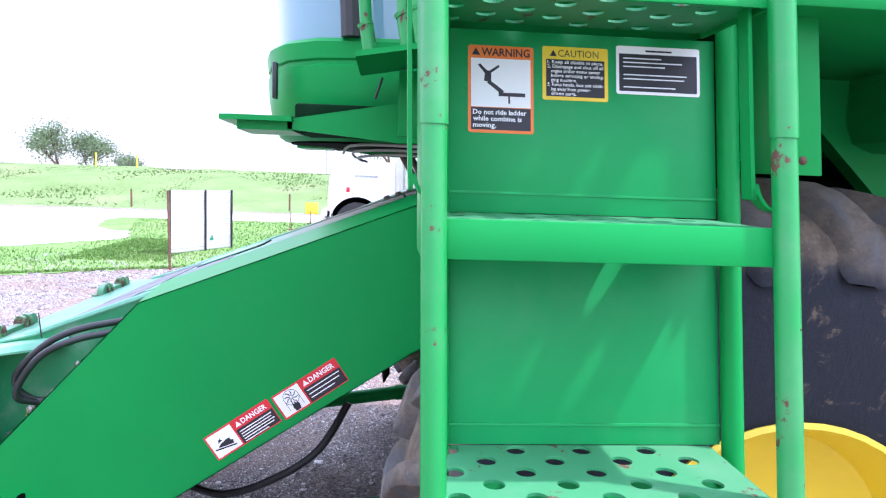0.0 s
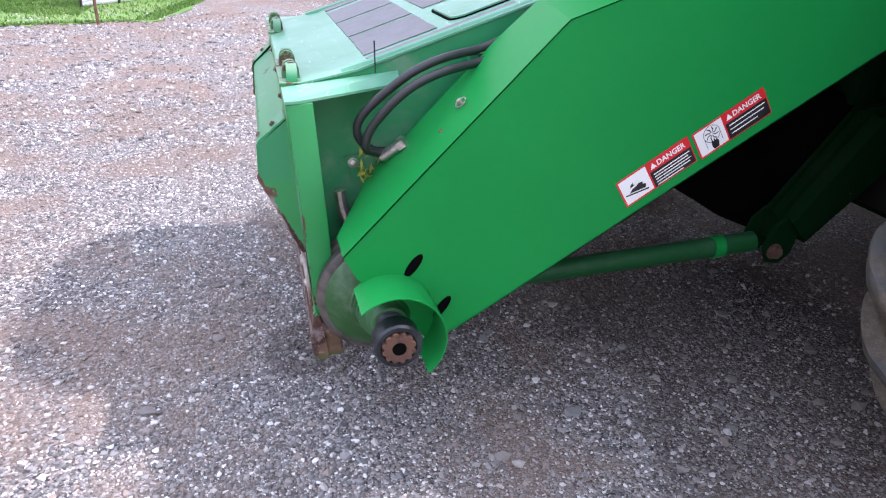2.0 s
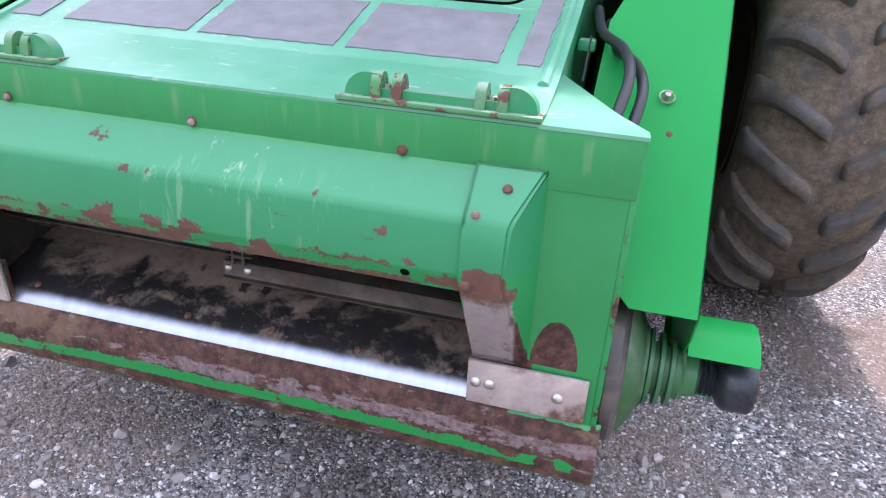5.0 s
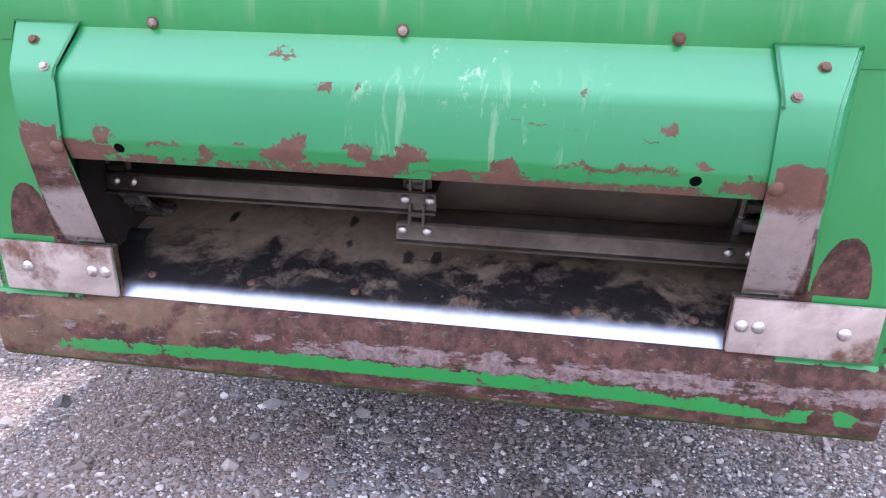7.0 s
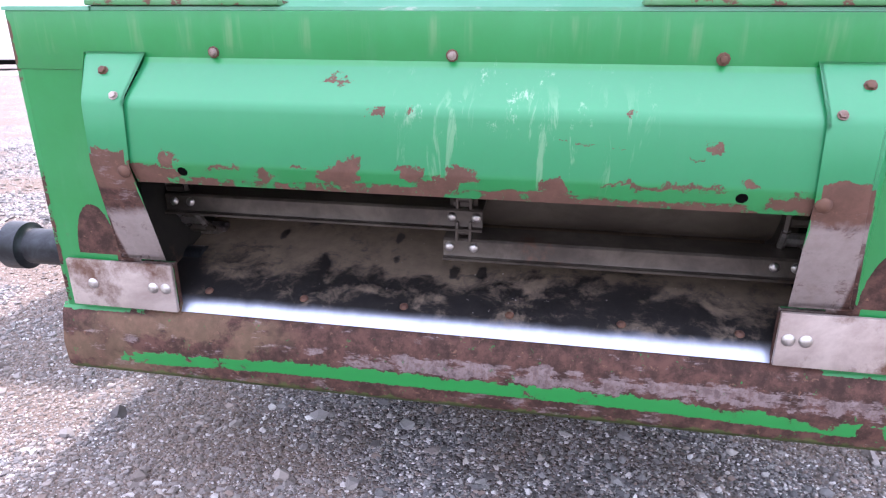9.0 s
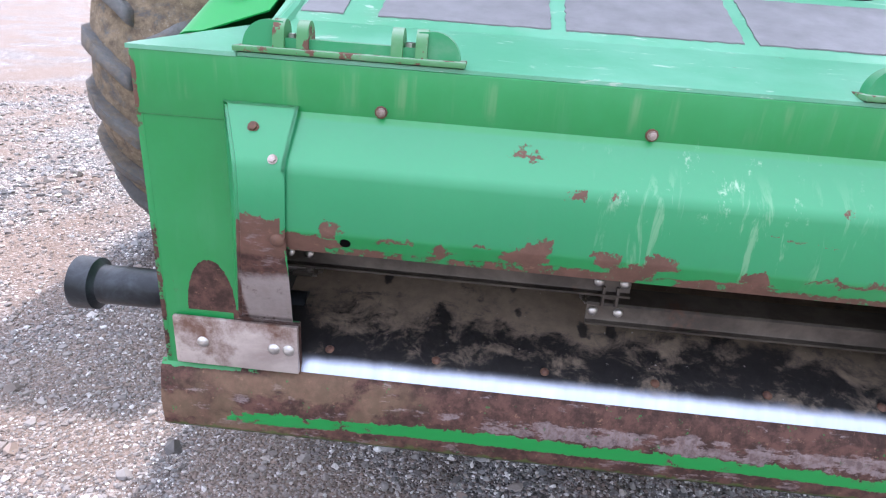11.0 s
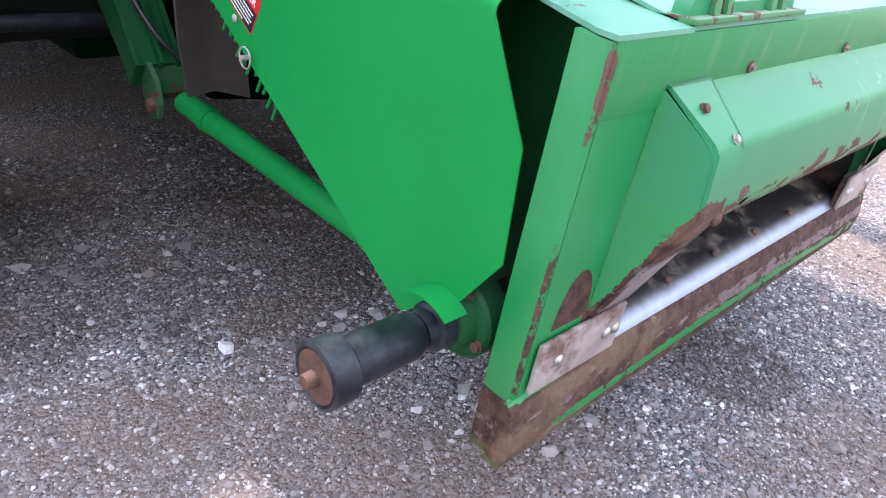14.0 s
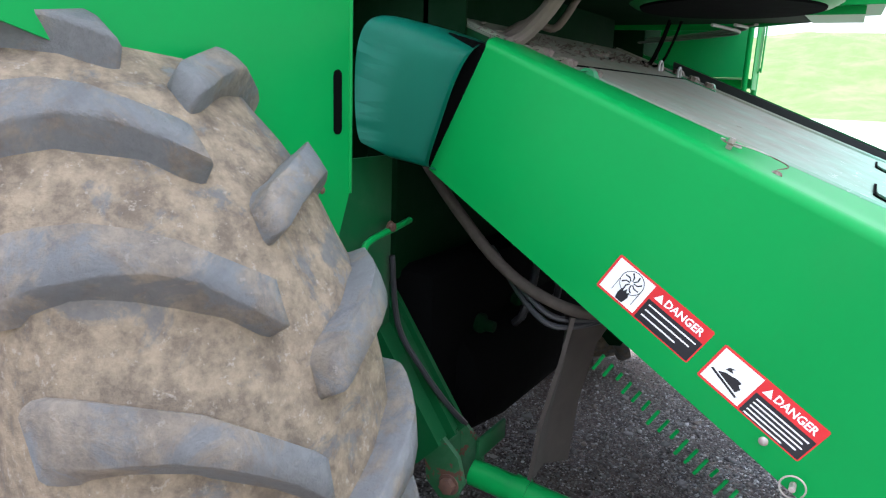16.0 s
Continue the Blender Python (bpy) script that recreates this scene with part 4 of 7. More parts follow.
def build_shafts():
    bm = bmesh.new()
    o, ax = (0.66, 0.232, 0.520), (1, 0, 0)
    lathe(bm, [(0.09, 0.06), (0.09, 0.168), (0.10, 0.176), (0.140, 0.176), (0.146, 0.168), (0.168, 0.168), (0.174, 0.174), (0.196, 0.173), (0.204, 0.165), (0.210, 0.150)], o, ax, 56)
    lathe(bm, [(0.206, 0.154), (0.212, 0.151), (0.226, 0.135), (0.240, 0.112), (0.247, 0.092), (0.254, 0.088)], o, ax, 48, 1)
    p = part("drive_pulley", bm, [M_PULLEY, M_OLIVE], combine, "dark worn drive pulley")
    bm = bmesh.new()
    prof = [(0.25, 0.070)]
    for k in range(3):
        d = 0.258 + k * 0.022
        prof += [(d, 0.082 - 0.004 * k), (d + 0.008, 0.082 - 0.004 * k), (d + 0.011, 0.058), (d + 0.020, 0.058)]
    prof += [(0.326, 0.060), (0.334, 0.050), (0.358, 0.046), (0.362, 0.040)]
    lathe(bm, prof, o, ax, 36)
    part("ribbed_hub", bm, M_HUB, combine, "green ribbed hub")
    bm = bmesh.new()
    prof = [(0.35, 0.036)]
    for k in range(4):
        prof += [(0.364 + k * 0.010, 0.040), (0.369 + k * 0.010, 0.034)]
    lathe(bm, prof + [(0.404, 0.044), (0.412, 0.056), (0.420, 0.060), (0.468, 0.061), (0.474, 0.056), (0.474, 0.046), (0.462, 0.044)], o, ax, 28)
    cup = part("drive_coupler", bm, M_DARKSTEEL, combine, "black drive shaft coupler")
    bm = bmesh.new()
    teeth = []
    for k in range(36):
        r = 0.043 if k % 3 else 0.036
        a = 2 * math.pi * k / 36
        teeth.append((0.232 + r * math.cos(a), 0.520 + r * math.sin(a)))
    prism(bm, teeth, 0, 1.10, 1.140)
    part("spline", bm, M_RUSTBOLT, cup)
    bm = bmesh.new()
    rod(bm, (1.13, 0.232, 0.520), (1.1412, 0.232, 0.520), 0.018)
    part("bore", bm, M_VOID, cup)
    # right-hand shaft
    bm = bmesh.new()
    o, ax = (-0.60, 0.222, 0.530), (-1, 0, 0)
    lathe(bm, [(0.0, 0.028), (0.30, 0.028), (0.305, 0.036), (0.325, 0.042), (0.445, 0.042), (0.45, 0.046), (0.455, 0.056), (0.50, 0.057), (0.503, 0.050), (0.498, 0.046)], o, ax, 28)
    s = part("stub_shaft", bm, M_DARKSTEEL, combine, "black telescoping stub shaft")
    bm = bmesh.new()
    lathe(bm, [(0.49, 0.046), (0.501, 0.045), (0.502, 0.014), (0.522, 0.012), (0.524, 0.0)], o, ax, 20)
    part("shaft_end", bm, M_RUSTBOLT, s)
    bm = bmesh.new()
    lathe(bm, [(0.16, 0.082), (0.205, 0.082), (0.212, 0.076), (0.216, 0.060), (0.245, 0.052), (0.247, 0.040)], o, ax, 28)
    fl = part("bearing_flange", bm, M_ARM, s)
    bm = bmesh.new()
    lathe(bm, [(0.247, 0.046), (0.275, 0.044), (0.278, 0.036), (0.30, 0.034)], o, ax, 24)
    part("bearing_race", bm, M_DARKSTEEL, fl)
    for a in (25, 115, 205, 295):
        dome_bolt((o[0] - 0.214, o[1] + 0.068 * math.cos(radians(a)), o[2] + 0.068 * math.sin(radians(a))), (-1, 0, 0), 0.010, "flange_bolt", M_RUSTBOLT, fl, True)
    # lift cylinders
    for s_ in (-1, 1):
        bm = bmesh.new()
        a, b = Vector((s_ * 0.66, 1.60, 0.51)), Vector((s_ * 0.604, 0.69, 0.408))
        rod(bm, a, b, 0.036, seg=20)
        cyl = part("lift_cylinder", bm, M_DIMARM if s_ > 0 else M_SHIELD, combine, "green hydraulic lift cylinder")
        bm = bmesh.new()
        d = (b - a).normalized()
        rod(bm, b, b + d * 0.37, 0.022)
        part("piston_rod", bm, M_CHROME, cyl, "chrome piston rod")
        bm = bmesh.new()
        rod(bm, a + d * 0.12, a + d * 0.16, 0.041)
        part("collar", bm, M_SHIELD, cyl)
        bm = bmesh.new()
        rod(bm, b - d * 0.03, b + d * 0.005, 0.040)
        part("gland", bm, M_SHIELD, cyl)


build_shafts()


# rim yellow darkened to carry the shade on the inward side
M_SHADEYELLOW = plain("shaded_yellow_paint", (0.045, 0.034, 0.012), 0.7, vary=0.4, scale=9)


def build_wheel(side):
    """A front wheel: tyre, chevron lugs and rim, axle along x."""
    cx, cy, cz = -1.505 if side < 0 else 1.490, 2.164 if side < 0 else 2.222, 0.845
    half = [(0.0, 0.814), (0.10, 0.806), (0.18, 0.780), (0.232, 0.742), (0.258, 0.706), (0.270, 0.650), (0.272, 0.580), (0.265, 0.46), (0.240, 0.345)]
    prof = [(-d, r) for d, r in half[:0:-1]] + half
    bm = bmesh.new()
    seg = 144
    rings = []
    for d, r in prof:
        ring = []
        for k in range(seg):
            a = 2 * math.pi * k / seg
            p = Vector((cx + d, cy + r * math.cos(a), cz + r * math.sin(a)))
            mud = noise.fractal(p * 9.0, 1.0, 2.0, 4) * 0.006 + noise.noise(p * 30.0) * 0.002
            rr = r + (mud if r > 0.6 else 0.0)
            ring.append(bm.verts.new((cx + d, cy + rr * math.cos(a), cz + rr * math.sin(a))))
        rings.append(ring)
    for a, b in zip(rings, rings[1:]):
        for k in range(seg):
            bm.faces.new((a[k - 1], a[k], b[k], b[k - 1]))
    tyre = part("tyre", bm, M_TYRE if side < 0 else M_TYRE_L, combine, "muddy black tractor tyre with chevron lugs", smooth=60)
    n = 23
    across = [(-1.30, -0.55), (-1.00, 0.20), (-0.86, 0.88), (-0.80, 1.0), (0.0, 1.02), (0.80, 1.0), (0.86, 0.88), (1.00, 0.20), (1.30, -0.55)]
    phase = {(-1, -1): 140.7, (-1, 1): 150.4, (1, 1): 144.9, (1, -1): 154.3}
    for row in (-1, 1):
        for k in range(n):
            a0 = radians(phase[side, row]) + 2 * math.pi * k / n
            bm = bmesh.new()
            secs = []
            # (t along the lug, width, height) with rounded ends; t = 1 at the shoulder
            line = [(-0.015, 0.60, 0.05), (0.0, 0.80, 0.72), (0.03, 0.93, 0.95), (0.08, 1.0, 1.0), (0.25, 0.92, 1.0), (0.45, 0.90, 1.0), (0.62, 0.96, 1.0), (0.76, 1.08, 1.0), (0.88, 1.24, 1.0), (0.96, 1.34, 0.97), (1.0, 1.32, 0.80), (1.03, 1.20, 0.35), (1.05, 1.0, -0.6)]
            for t, wd, ht in line:
                d0 = 0.008 if (side, row) == (-1, 1) else 0.038
                d = d0 + t * (0.274 - d0)
                ang = a0 + (0.20 if row == side else 0.16) * max(0.0, 1 - t) ** 1.15
                top = 0.856 - 0.018 * t - 0.096 * max(0.0, t - 0.45) ** 1.7 / 0.55 ** 1.7
                deep = 0.046
                sec = []
                for s_, h in across:
                    hh = h * ht if h > 0 else h
                    aa = ang + s_ * wd * 0.0345 / 0.80
                    rr = top - deep * (1 - hh)
                    p = Vector((cx + row * d, cy + rr * math.cos(aa), cz + rr * math.sin(aa)))
                    worn = noise.noise_vector(p * 17.0) * 0.0040 + noise.noise_vector(p * 55.0) * 0.0014
                    sec.append(bm.verts.new(p + worn))
                secs.append(sec)
            for p, q in zip(secs, secs[1:]):
                for j in range(len(across)):
                    bm.faces.new((p[j - 1], p[j], q[j], q[j - 1]))
            bm.faces.new(secs[0][::-1]), bm.faces.new(secs[-1])
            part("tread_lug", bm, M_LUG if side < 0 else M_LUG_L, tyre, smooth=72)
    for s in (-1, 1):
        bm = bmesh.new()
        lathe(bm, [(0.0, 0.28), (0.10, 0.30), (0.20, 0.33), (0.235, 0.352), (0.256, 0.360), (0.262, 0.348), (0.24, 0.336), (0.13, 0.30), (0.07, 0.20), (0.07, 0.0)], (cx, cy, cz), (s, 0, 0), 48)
        part("rim", bm, M_YELLOW if s == side else M_SHADEYELLOW, tyre, "yellow painted wheel rim")


build_wheel(-1)
build_wheel(1)


def build_top_latches():
    # hinge strips with rounded tabs and dusty bolts, and the seam across the top plate
    for s in (-1, 1):
        bm = bmesh.new()
        y0, y1 = 1.34, 1.53
        sheet(bm, [(s * 0.60, y0, body_top(y0) + 0.005), (s * 0.69, y0, body_top(y0) + 0.005), (s * 0.69, y1, body_top(y1) + 0.005), (s * 0.60, y1, body_top(y1) + 0.005)], 0.008, (0, 0, -1))
        hb = part("hinge_strip", bm, M_BODY, housing, "dusty green hinge strip")
        for k, y in enumerate((1.370, 1.430, 1.490)):
            z = body_top(y) + 0.004
            bm = bmesh.new()
            tab = [(y - 0.024, z - 0.008)] + [(y - 0.018 * math.cos(radians(a)), z + 0.004 + 0.014 * math.sin(radians(a))) for a in range(0, 181, 20)] + [(y + 0.024, z + 0.008)]
            prism(bm, tab, 0, *sorted((s * 0.640, s * 0.668)))
            part("hinge_tab", bm, M_BODY if k == 0 else M_DUSTY, hb)
            dome_bolt((s * 0.620, y, z), (0, -0.35, 1), 0.017, "hinge_bolt", M_DUSTY, hb, True)
    for x, y in ((0.50, 1.52), (0.58, 1.47)):
        z = body_top(y)
        bm = bmesh.new()
        tube(bm, [(x - 0.022, y, z - 0.002), (x - 0.020, y, z + 0.024), (x, y, z + 0.034), (x + 0.020, y, z + 0.024), (x + 0.022, y, z - 0.002)], 0.0045, 8)
        part("wire_hoop", bm, M_PALEWIRE, housing)
    bm = bmesh.new()
    y = 1.45
    sheet(bm, [(-0.60, y, body_top(y) + 0.0015), (0.60, y, body_top(y) + 0.0015), (0.60, y + 0.008, body_top(y) + 0.0045), (-0.60, y + 0.008, body_top(y) + 0.0045)], 0.002, (0, 0, -1))
    part("seam", bm, M_VOID, housing)
    # crop dust and chaff heaped at the rear of the top plate
    rng = random.Random(12)
    bm = bmesh.new()
    for k in range(260):
        x, y = rng.uniform(-0.70, 0.45), 1.53 + abs(rng.gauss(0, 0.05))
        c = Vector((x, y, body_top(min(y, 1.74)) + rng.uniform(0.0, 0.020)))
        d = Vector((rng.uniform(-1, 1), rng.uniform(-1, 1), rng.uniform(-0.3, 0.5))).normalized() * rng.uniform(0.006, 0.014)
        e = d.orthogonal().normalized() * rng.uniform(0.003, 0.005)
        bm.faces.new([bm.verts.new(c - d), bm.verts.new(c + e), bm.verts.new(c + d), bm.verts.new(c - e)])
    tagged(part("chaff", bm, M_DUSTY, housing, "heaped dry crop chaff", smooth=0), kind="stuff")
    # black strip standing in for shade along the inside of the drive shield's top
    bm = bmesh.new()
    sheet(bm, [(0.770, 0.66, 1.250), (0.770, 0.66, 1.304), (0.796, 1.548, 1.650), (0.796, 1.548, 1.590)], 0.006, (-1, 0, 0))
    part("flange_shade_strip", bm, M_HOSE, shield_l)


build_top_latches()


def build_hoses_left():
    for k, (dx, dy, dz) in enumerate(((0, 0, 0), (0.030, 0.018, -0.028))):
        bm = bmesh.new()
        tube(bm, [(0.690 + dx, 0.64, 1.215 + dz), (0.712 + dx, 0.53, 1.172 + dz), (0.765 + dx, 0.40, 1.150 + dz), (0.785 + dx, 0.30, 1.105 + dz), (0.765 + dx, 0.20 + dy, 1.010 + dz), (0.755 + dx, 0.185 + dy, 0.950 + dz), (0.740, 0.225 + dy, 0.905 + dz * 0.4), (0.725, 0.275 + dy, 0.895 + dz)], 0.0115, 12, 10)
        part("hydraulic_hose", bm, M_HOSE, housing, "black hydraulic hose")
    bm = bmesh.new()
    rod(bm, (0.735, 0.255, 0.880), (0.765, 0.305, 0.925), 0.016)
    rod(bm, (0.760, 0.298, 0.918), (0.768, 0.312, 0.932), 0.021, seg=6)
    part("hose_coupling", bm, M_BOLT, housing)
    bm = bmesh.new()
    box(bm, (0.662, 0.50, 1.130), (0.700, 0.56, 1.155), 0.003)
    part("hose_clamp", bm, M_BODY, housing)
    bm = bmesh.new()
    rod(bm, (0.70, 0.24, 1.10), (0.705, 0.235, 1.185), 0.002, seg=6)
    part("wire_stub", bm, M_DARKSTEEL, housing)
    bm = bmesh.new()
    rng = random.Random(4)
    for k in range(26):
        c = Vector((0.70 + rng.uniform(-0.02, 0.03), 0.225 + rng.uniform(-0.03, 0.03), 0.845 + rng.uniform(-0.04, 0.05)))
        d = Vector((rng.uniform(-1, 1), rng.uniform(-1, 1), rng.uniform(-1, 1))).normalized()
        e = d.orthogonal().normalized() * 0.005
        bm.faces.new([bm.verts.new(c - d * 0.016), bm.verts.new(c + e), bm.verts.new(c + d * 0.018), bm.verts.new(c - e)])
    tagged(part("dry_leaves", bm, M_LEAFY, housing, "yellow-green dry leaves", smooth=0), kind="stuff")
    # brackets and spring on the side of the feeder house
    bm = bmesh.new()
    prism(bm, [(0.16, 0.86), (0.24, 0.88), (0.30, 0.66), (0.24, 0.64)], 0, 0.656, 0.668)
    part("side_bracket", bm, M_BODY, housing)
    dome_bolt((0.668, 0.185, 0.845), (1, 0, 0), 0.012, "bracket_bolt", M_BOLT, housing, True)
    bm = bmesh.new()
    tube(bm, [(0.71, 0.14, 0.78), (0.71, 0.15, 0.72), (0.715, 0.17, 0.66)], 0.016, 10)
    part("spring_rod", bm, M_BOLT, housing)
    bm = bmesh.new()
    rod(bm, (0.665, 0.22, 0.70), (0.80, 0.25, 0.72), 0.045)
    part("idler_roller", bm, M_DARKSTEEL, housing)


M_LEAFY = plain("dry_leaf", (0.42, 0.40, 0.06), 0.7, vary=0.4, scale=30)
build_hoses_left()


def ring_pin(at, normal, parent, r=0.020):
    at, n = Vector(at), Vector(normal).normalized()
    x = n.orthogonal().normalized()
    y = n.cross(x)
    bm = bmesh.new()
    tube(bm, [at + n * 0.012 + (x * math.cos(a) + y * math.sin(a)) * r for a in [2 * math.pi * k / 20 for k in range(20)]], 0.0018, 6, 1)
    rod(bm, at, at + n * 0.022, 0.006, seg=8)
    part("ring_pin", bm, M_PLATE, parent)


ring_pin((0.868, 0.438, 1.052), (0.1, -0.7, 0.7), shield_l, 0.016)
dome_bolt((0.884, 0.380, 0.990), (0, -0.7, 0.7), 0.008, "stud", M_PLATE, shield_l)
ring_pin((-0.758, 0.329, 1.129), (0, -0.38, 0.92), shield_r, 0.024)
dome_bolt((-0.767, 0.433, 1.171), (0, -0.38, 0.92), 0.009, "stud", M_RUSTBOLT, shield_r)
bm = bmesh.new()
tube(bm, [(-0.758, 0.335, 1.146), (-0.775, 0.37, 1.172), (-0.77, 0.40, 1.174), (-0.767, 0.43, 1.182)], 0.0012, 5)
part("lanyard", bm, M_PLATE, shield_r)
ring_pin((-0.846, 0.846, 0.838), (-1, 0, 0), shield_r, 0.022)
dome_bolt((-0.845, 0.905, 0.905), (-1, 0, 0), 0.008, "stud", M_PLATE, shield_r)
ring_pin((-0.765, 1.045, 1.424), (0, -0.38, 0.92), shield_r, 0.020)
dome_bolt((-0.775, 0.955, 1.386), (0, -0.38, 0.92), 0.009, "stud", M_PLATE, shield_r)
bm = bmesh.new()
tube(bm, [(-0.765, 1.04, 1.436), (-0.74, 1.0, 1.424), (-0.735, 0.96, 1.408), (-0.75, 0.94, 1.398), (-0.775, 0.955, 1.394)], 0.0012, 5)
part("lanyard", bm, M_PLATE, shield_r)


def build_right_rear():
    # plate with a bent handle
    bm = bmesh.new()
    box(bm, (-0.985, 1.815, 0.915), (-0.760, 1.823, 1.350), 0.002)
    # guard plate takes the green that has shade in it
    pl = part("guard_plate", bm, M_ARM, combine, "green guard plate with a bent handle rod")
    bm = bmesh.new()
    tube(bm, [(-0.70, 1.80, 1.180), (-0.78, 1.79, 1.172), (-0.885, 1.785, 1.158), (-0.915, 1.782, 1.130), (-0.918, 1.775, 1.05), (-0.920, 1.765, 0.965)], 0.0085, 8)
    part("handle_rod", bm, M_SHIELD, pl)
    dome_bolt((-0.80, 1.79, 1.178), (0, -1, 0), 0.012, "bolt", M_RUSTBOLT, pl, True)
    # panel with a slot, in front of the wheel
    bm = bmesh.new()
    loop = [(-0.988, 1.285), (-0.985, 2.35), (-1.80, 2.35), (-1.80, 1.62), (-1.50, 1.52), (-1.22, 1.15), (-1.04, 1.06), (-1.02, 1.20)]
    prism(bm, loop, 1, 1.765, 1.771)
    rod(bm, (-0.986, 1.768, 1.285), (-0.986, 1.768, 2.35), 0.007, seg=8)
    panel = part("wheel_panel", bm, M_SHIELD, combine, "green upright panel with a slot")
    bm = bmesh.new()
    cap = [(-1.028 + 0.013 * math.cos(a), (1.530 if math.sin(a) > 0 else 1.425) + 0.013 * math.sin(a)) for a in [2 * math.pi * k / 20 for k in range(20)]]
    prism(bm, cap, 1, 1.7632, 1.7646)
    part("slot", bm, M_VOID, panel)
    for z in (1.34, 1.30):
        dome_bolt((-1.075, 1.765, z), (0, -1, 0), 0.007, "bolt", M_RUSTBOLT, panel)
    # teal shroud between panel and shield
    front = [(-0.76, 1.575, 1.612), (-0.84, 1.568, 1.604), (-0.882, 1.570, 1.588), (-0.893, 1.60, 1.53), (-0.898, 1.63, 1.44), (-0.900, 1.655, 1.358), (-0.88, 1.660, 1.342), (-0.82, 1.663, 1.338)]
    middle = [(-0.74, 1.66, 1.640), (-0.85, 1.66, 1.642), (-0.912, 1.66, 1.618), (-0.93, 1.68, 1.55), (-0.935, 1.70, 1.46), (-0.925, 1.712, 1.378), (-0.90, 1.72, 1.360), (-0.84, 1.72, 1.352)]
    rear = [(-0.74, 1.758, 1.662), (-0.87, 1.758, 1.664), (-0.942, 1.758, 1.642), (-0.975, 1.758, 1.585), (-0.98, 1.758, 1.48), (-0.965, 1.758, 1.402), (-0.93, 1.758, 1.387), (-0.86, 1.758, 1.375)]
    front = [(x + 0.026, y - 0.018, z) for x, y, z in front]
    roll = [(x - 0.009 * (k < 6), y - 0.007, z + 0.004 * (k < 3) - 0.004 * (k > 5)) for k, (x, y, z) in enumerate(front)]
    step_in = [(x + 0.006 * (k < 6), y + 0.012, z) for k, (x, y, z) in enumerate(front)]
    bm = bmesh.new()
    g = [[bm.verts.new(p) for p in smooth_line(r, 4)] for r in (roll, front, step_in, middle, rear)]
    for a, b in zip(g, g[1:]):
        for k in range(len(a) - 1):
            bm.faces.new((a[k], a[k + 1], b[k + 1], b[k]))
    bmesh.ops.solidify(bm, geom=bm.faces[:], thickness=0.004)
    part("shroud", bm, M_TEAL, combine, "teal moulded plastic shroud", smooth=60)
    # black sheet that stands in for shade between shroud and shield
    bm = bmesh.new()
    prism(bm, [(1.51, 1.600), (1.62, 1.630), (1.735, 1.380), (1.640, 1.330)], 0, -0.836, -0.826)
    part("gap_shade", bm, M_VOID, combine)
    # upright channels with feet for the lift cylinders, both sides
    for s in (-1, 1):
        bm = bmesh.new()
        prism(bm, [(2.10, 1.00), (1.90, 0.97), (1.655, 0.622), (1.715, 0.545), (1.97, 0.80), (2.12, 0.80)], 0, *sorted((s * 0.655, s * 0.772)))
        # both arm greens hold shade, the left-hand one more
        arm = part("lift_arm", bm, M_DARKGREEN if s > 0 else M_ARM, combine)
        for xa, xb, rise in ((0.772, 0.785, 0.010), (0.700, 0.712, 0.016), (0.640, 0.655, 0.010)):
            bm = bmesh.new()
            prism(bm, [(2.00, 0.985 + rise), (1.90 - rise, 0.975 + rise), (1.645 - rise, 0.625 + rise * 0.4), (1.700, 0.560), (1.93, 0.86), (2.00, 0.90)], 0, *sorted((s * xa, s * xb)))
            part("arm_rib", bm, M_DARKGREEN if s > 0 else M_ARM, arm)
        bm = bmesh.new()
        for xa, xb in ((0.628, 0.640), (0.735, 0.750)):
            prism(bm, [(1.645, 0.632), (1.700, 0.575), (1.690, 0.500), (1.648, 0.462), (1.600, 0.470), (1.578, 0.520), (1.598, 0.590)], 0, *sorted((s * xa, s * xb)))
        prism(bm, [(1.655, 0.615), (1.700, 0.575), (1.690, 0.500), (1.650, 0.530)], 0, *sorted((s * 0.640, s * 0.735)))
        # left-hand mount takes the near-black green that holds shade
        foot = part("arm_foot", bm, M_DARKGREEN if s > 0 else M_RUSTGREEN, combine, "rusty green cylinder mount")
        dome_bolt((s * 0.749, 1.62, 0.51), (s, 0, 0), 0.022, "mount_pin", M_RUSTBOLT, foot, True)
    bm = bmesh.new()
    box(bm, (-0.66, 1.585, 0.545), (-0.50, 1.597, 0.605), 0.004)
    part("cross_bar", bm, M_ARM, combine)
    bm = bmesh.new()
    rod(bm, (-1.10, 1.96, 0.70), (-0.60, 1.985, 0.69), 0.026)
    part("axle_rod", bm, M_DARKSTEEL, combine)
    bm = bmesh.new()
    tube(bm, [(-0.775, 1.80, 1.10), (-0.77, 1.78, 0.92), (-0.74, 1.72, 0.80), (-0.70, 1.66, 0.70), (-0.64, 1.64, 0.63)], 0.008, 8)
    part("cable", bm, M_HOSE, combine)
    bm = bmesh.new()
    tube(bm, [(-0.74, 1.75, 1.36), (-0.765, 1.62, 1.235), (-0.785, 1.47, 1.115), (-0.80, 1.32, 1.065), (-0.76, 1.22, 1.06), (-0.70, 1.10, 1.06)], 0.0135, 12)
    part("dusty_hose", bm, M_MUDHOSE, combine, "dusty hose bundle")
    for k in range(2):
        bm = bmesh.new()
        tube(bm, [(-0.72, 1.55, 1.15), (-0.79, 1.42, 1.075 - 0.02 * k), (-0.79, 1.34, 1.035 - 0.02 * k), (-0.70, 1.25, 1.03)], 0.007, 8)
        part("thin_hose", bm, M_HOSE, combine)
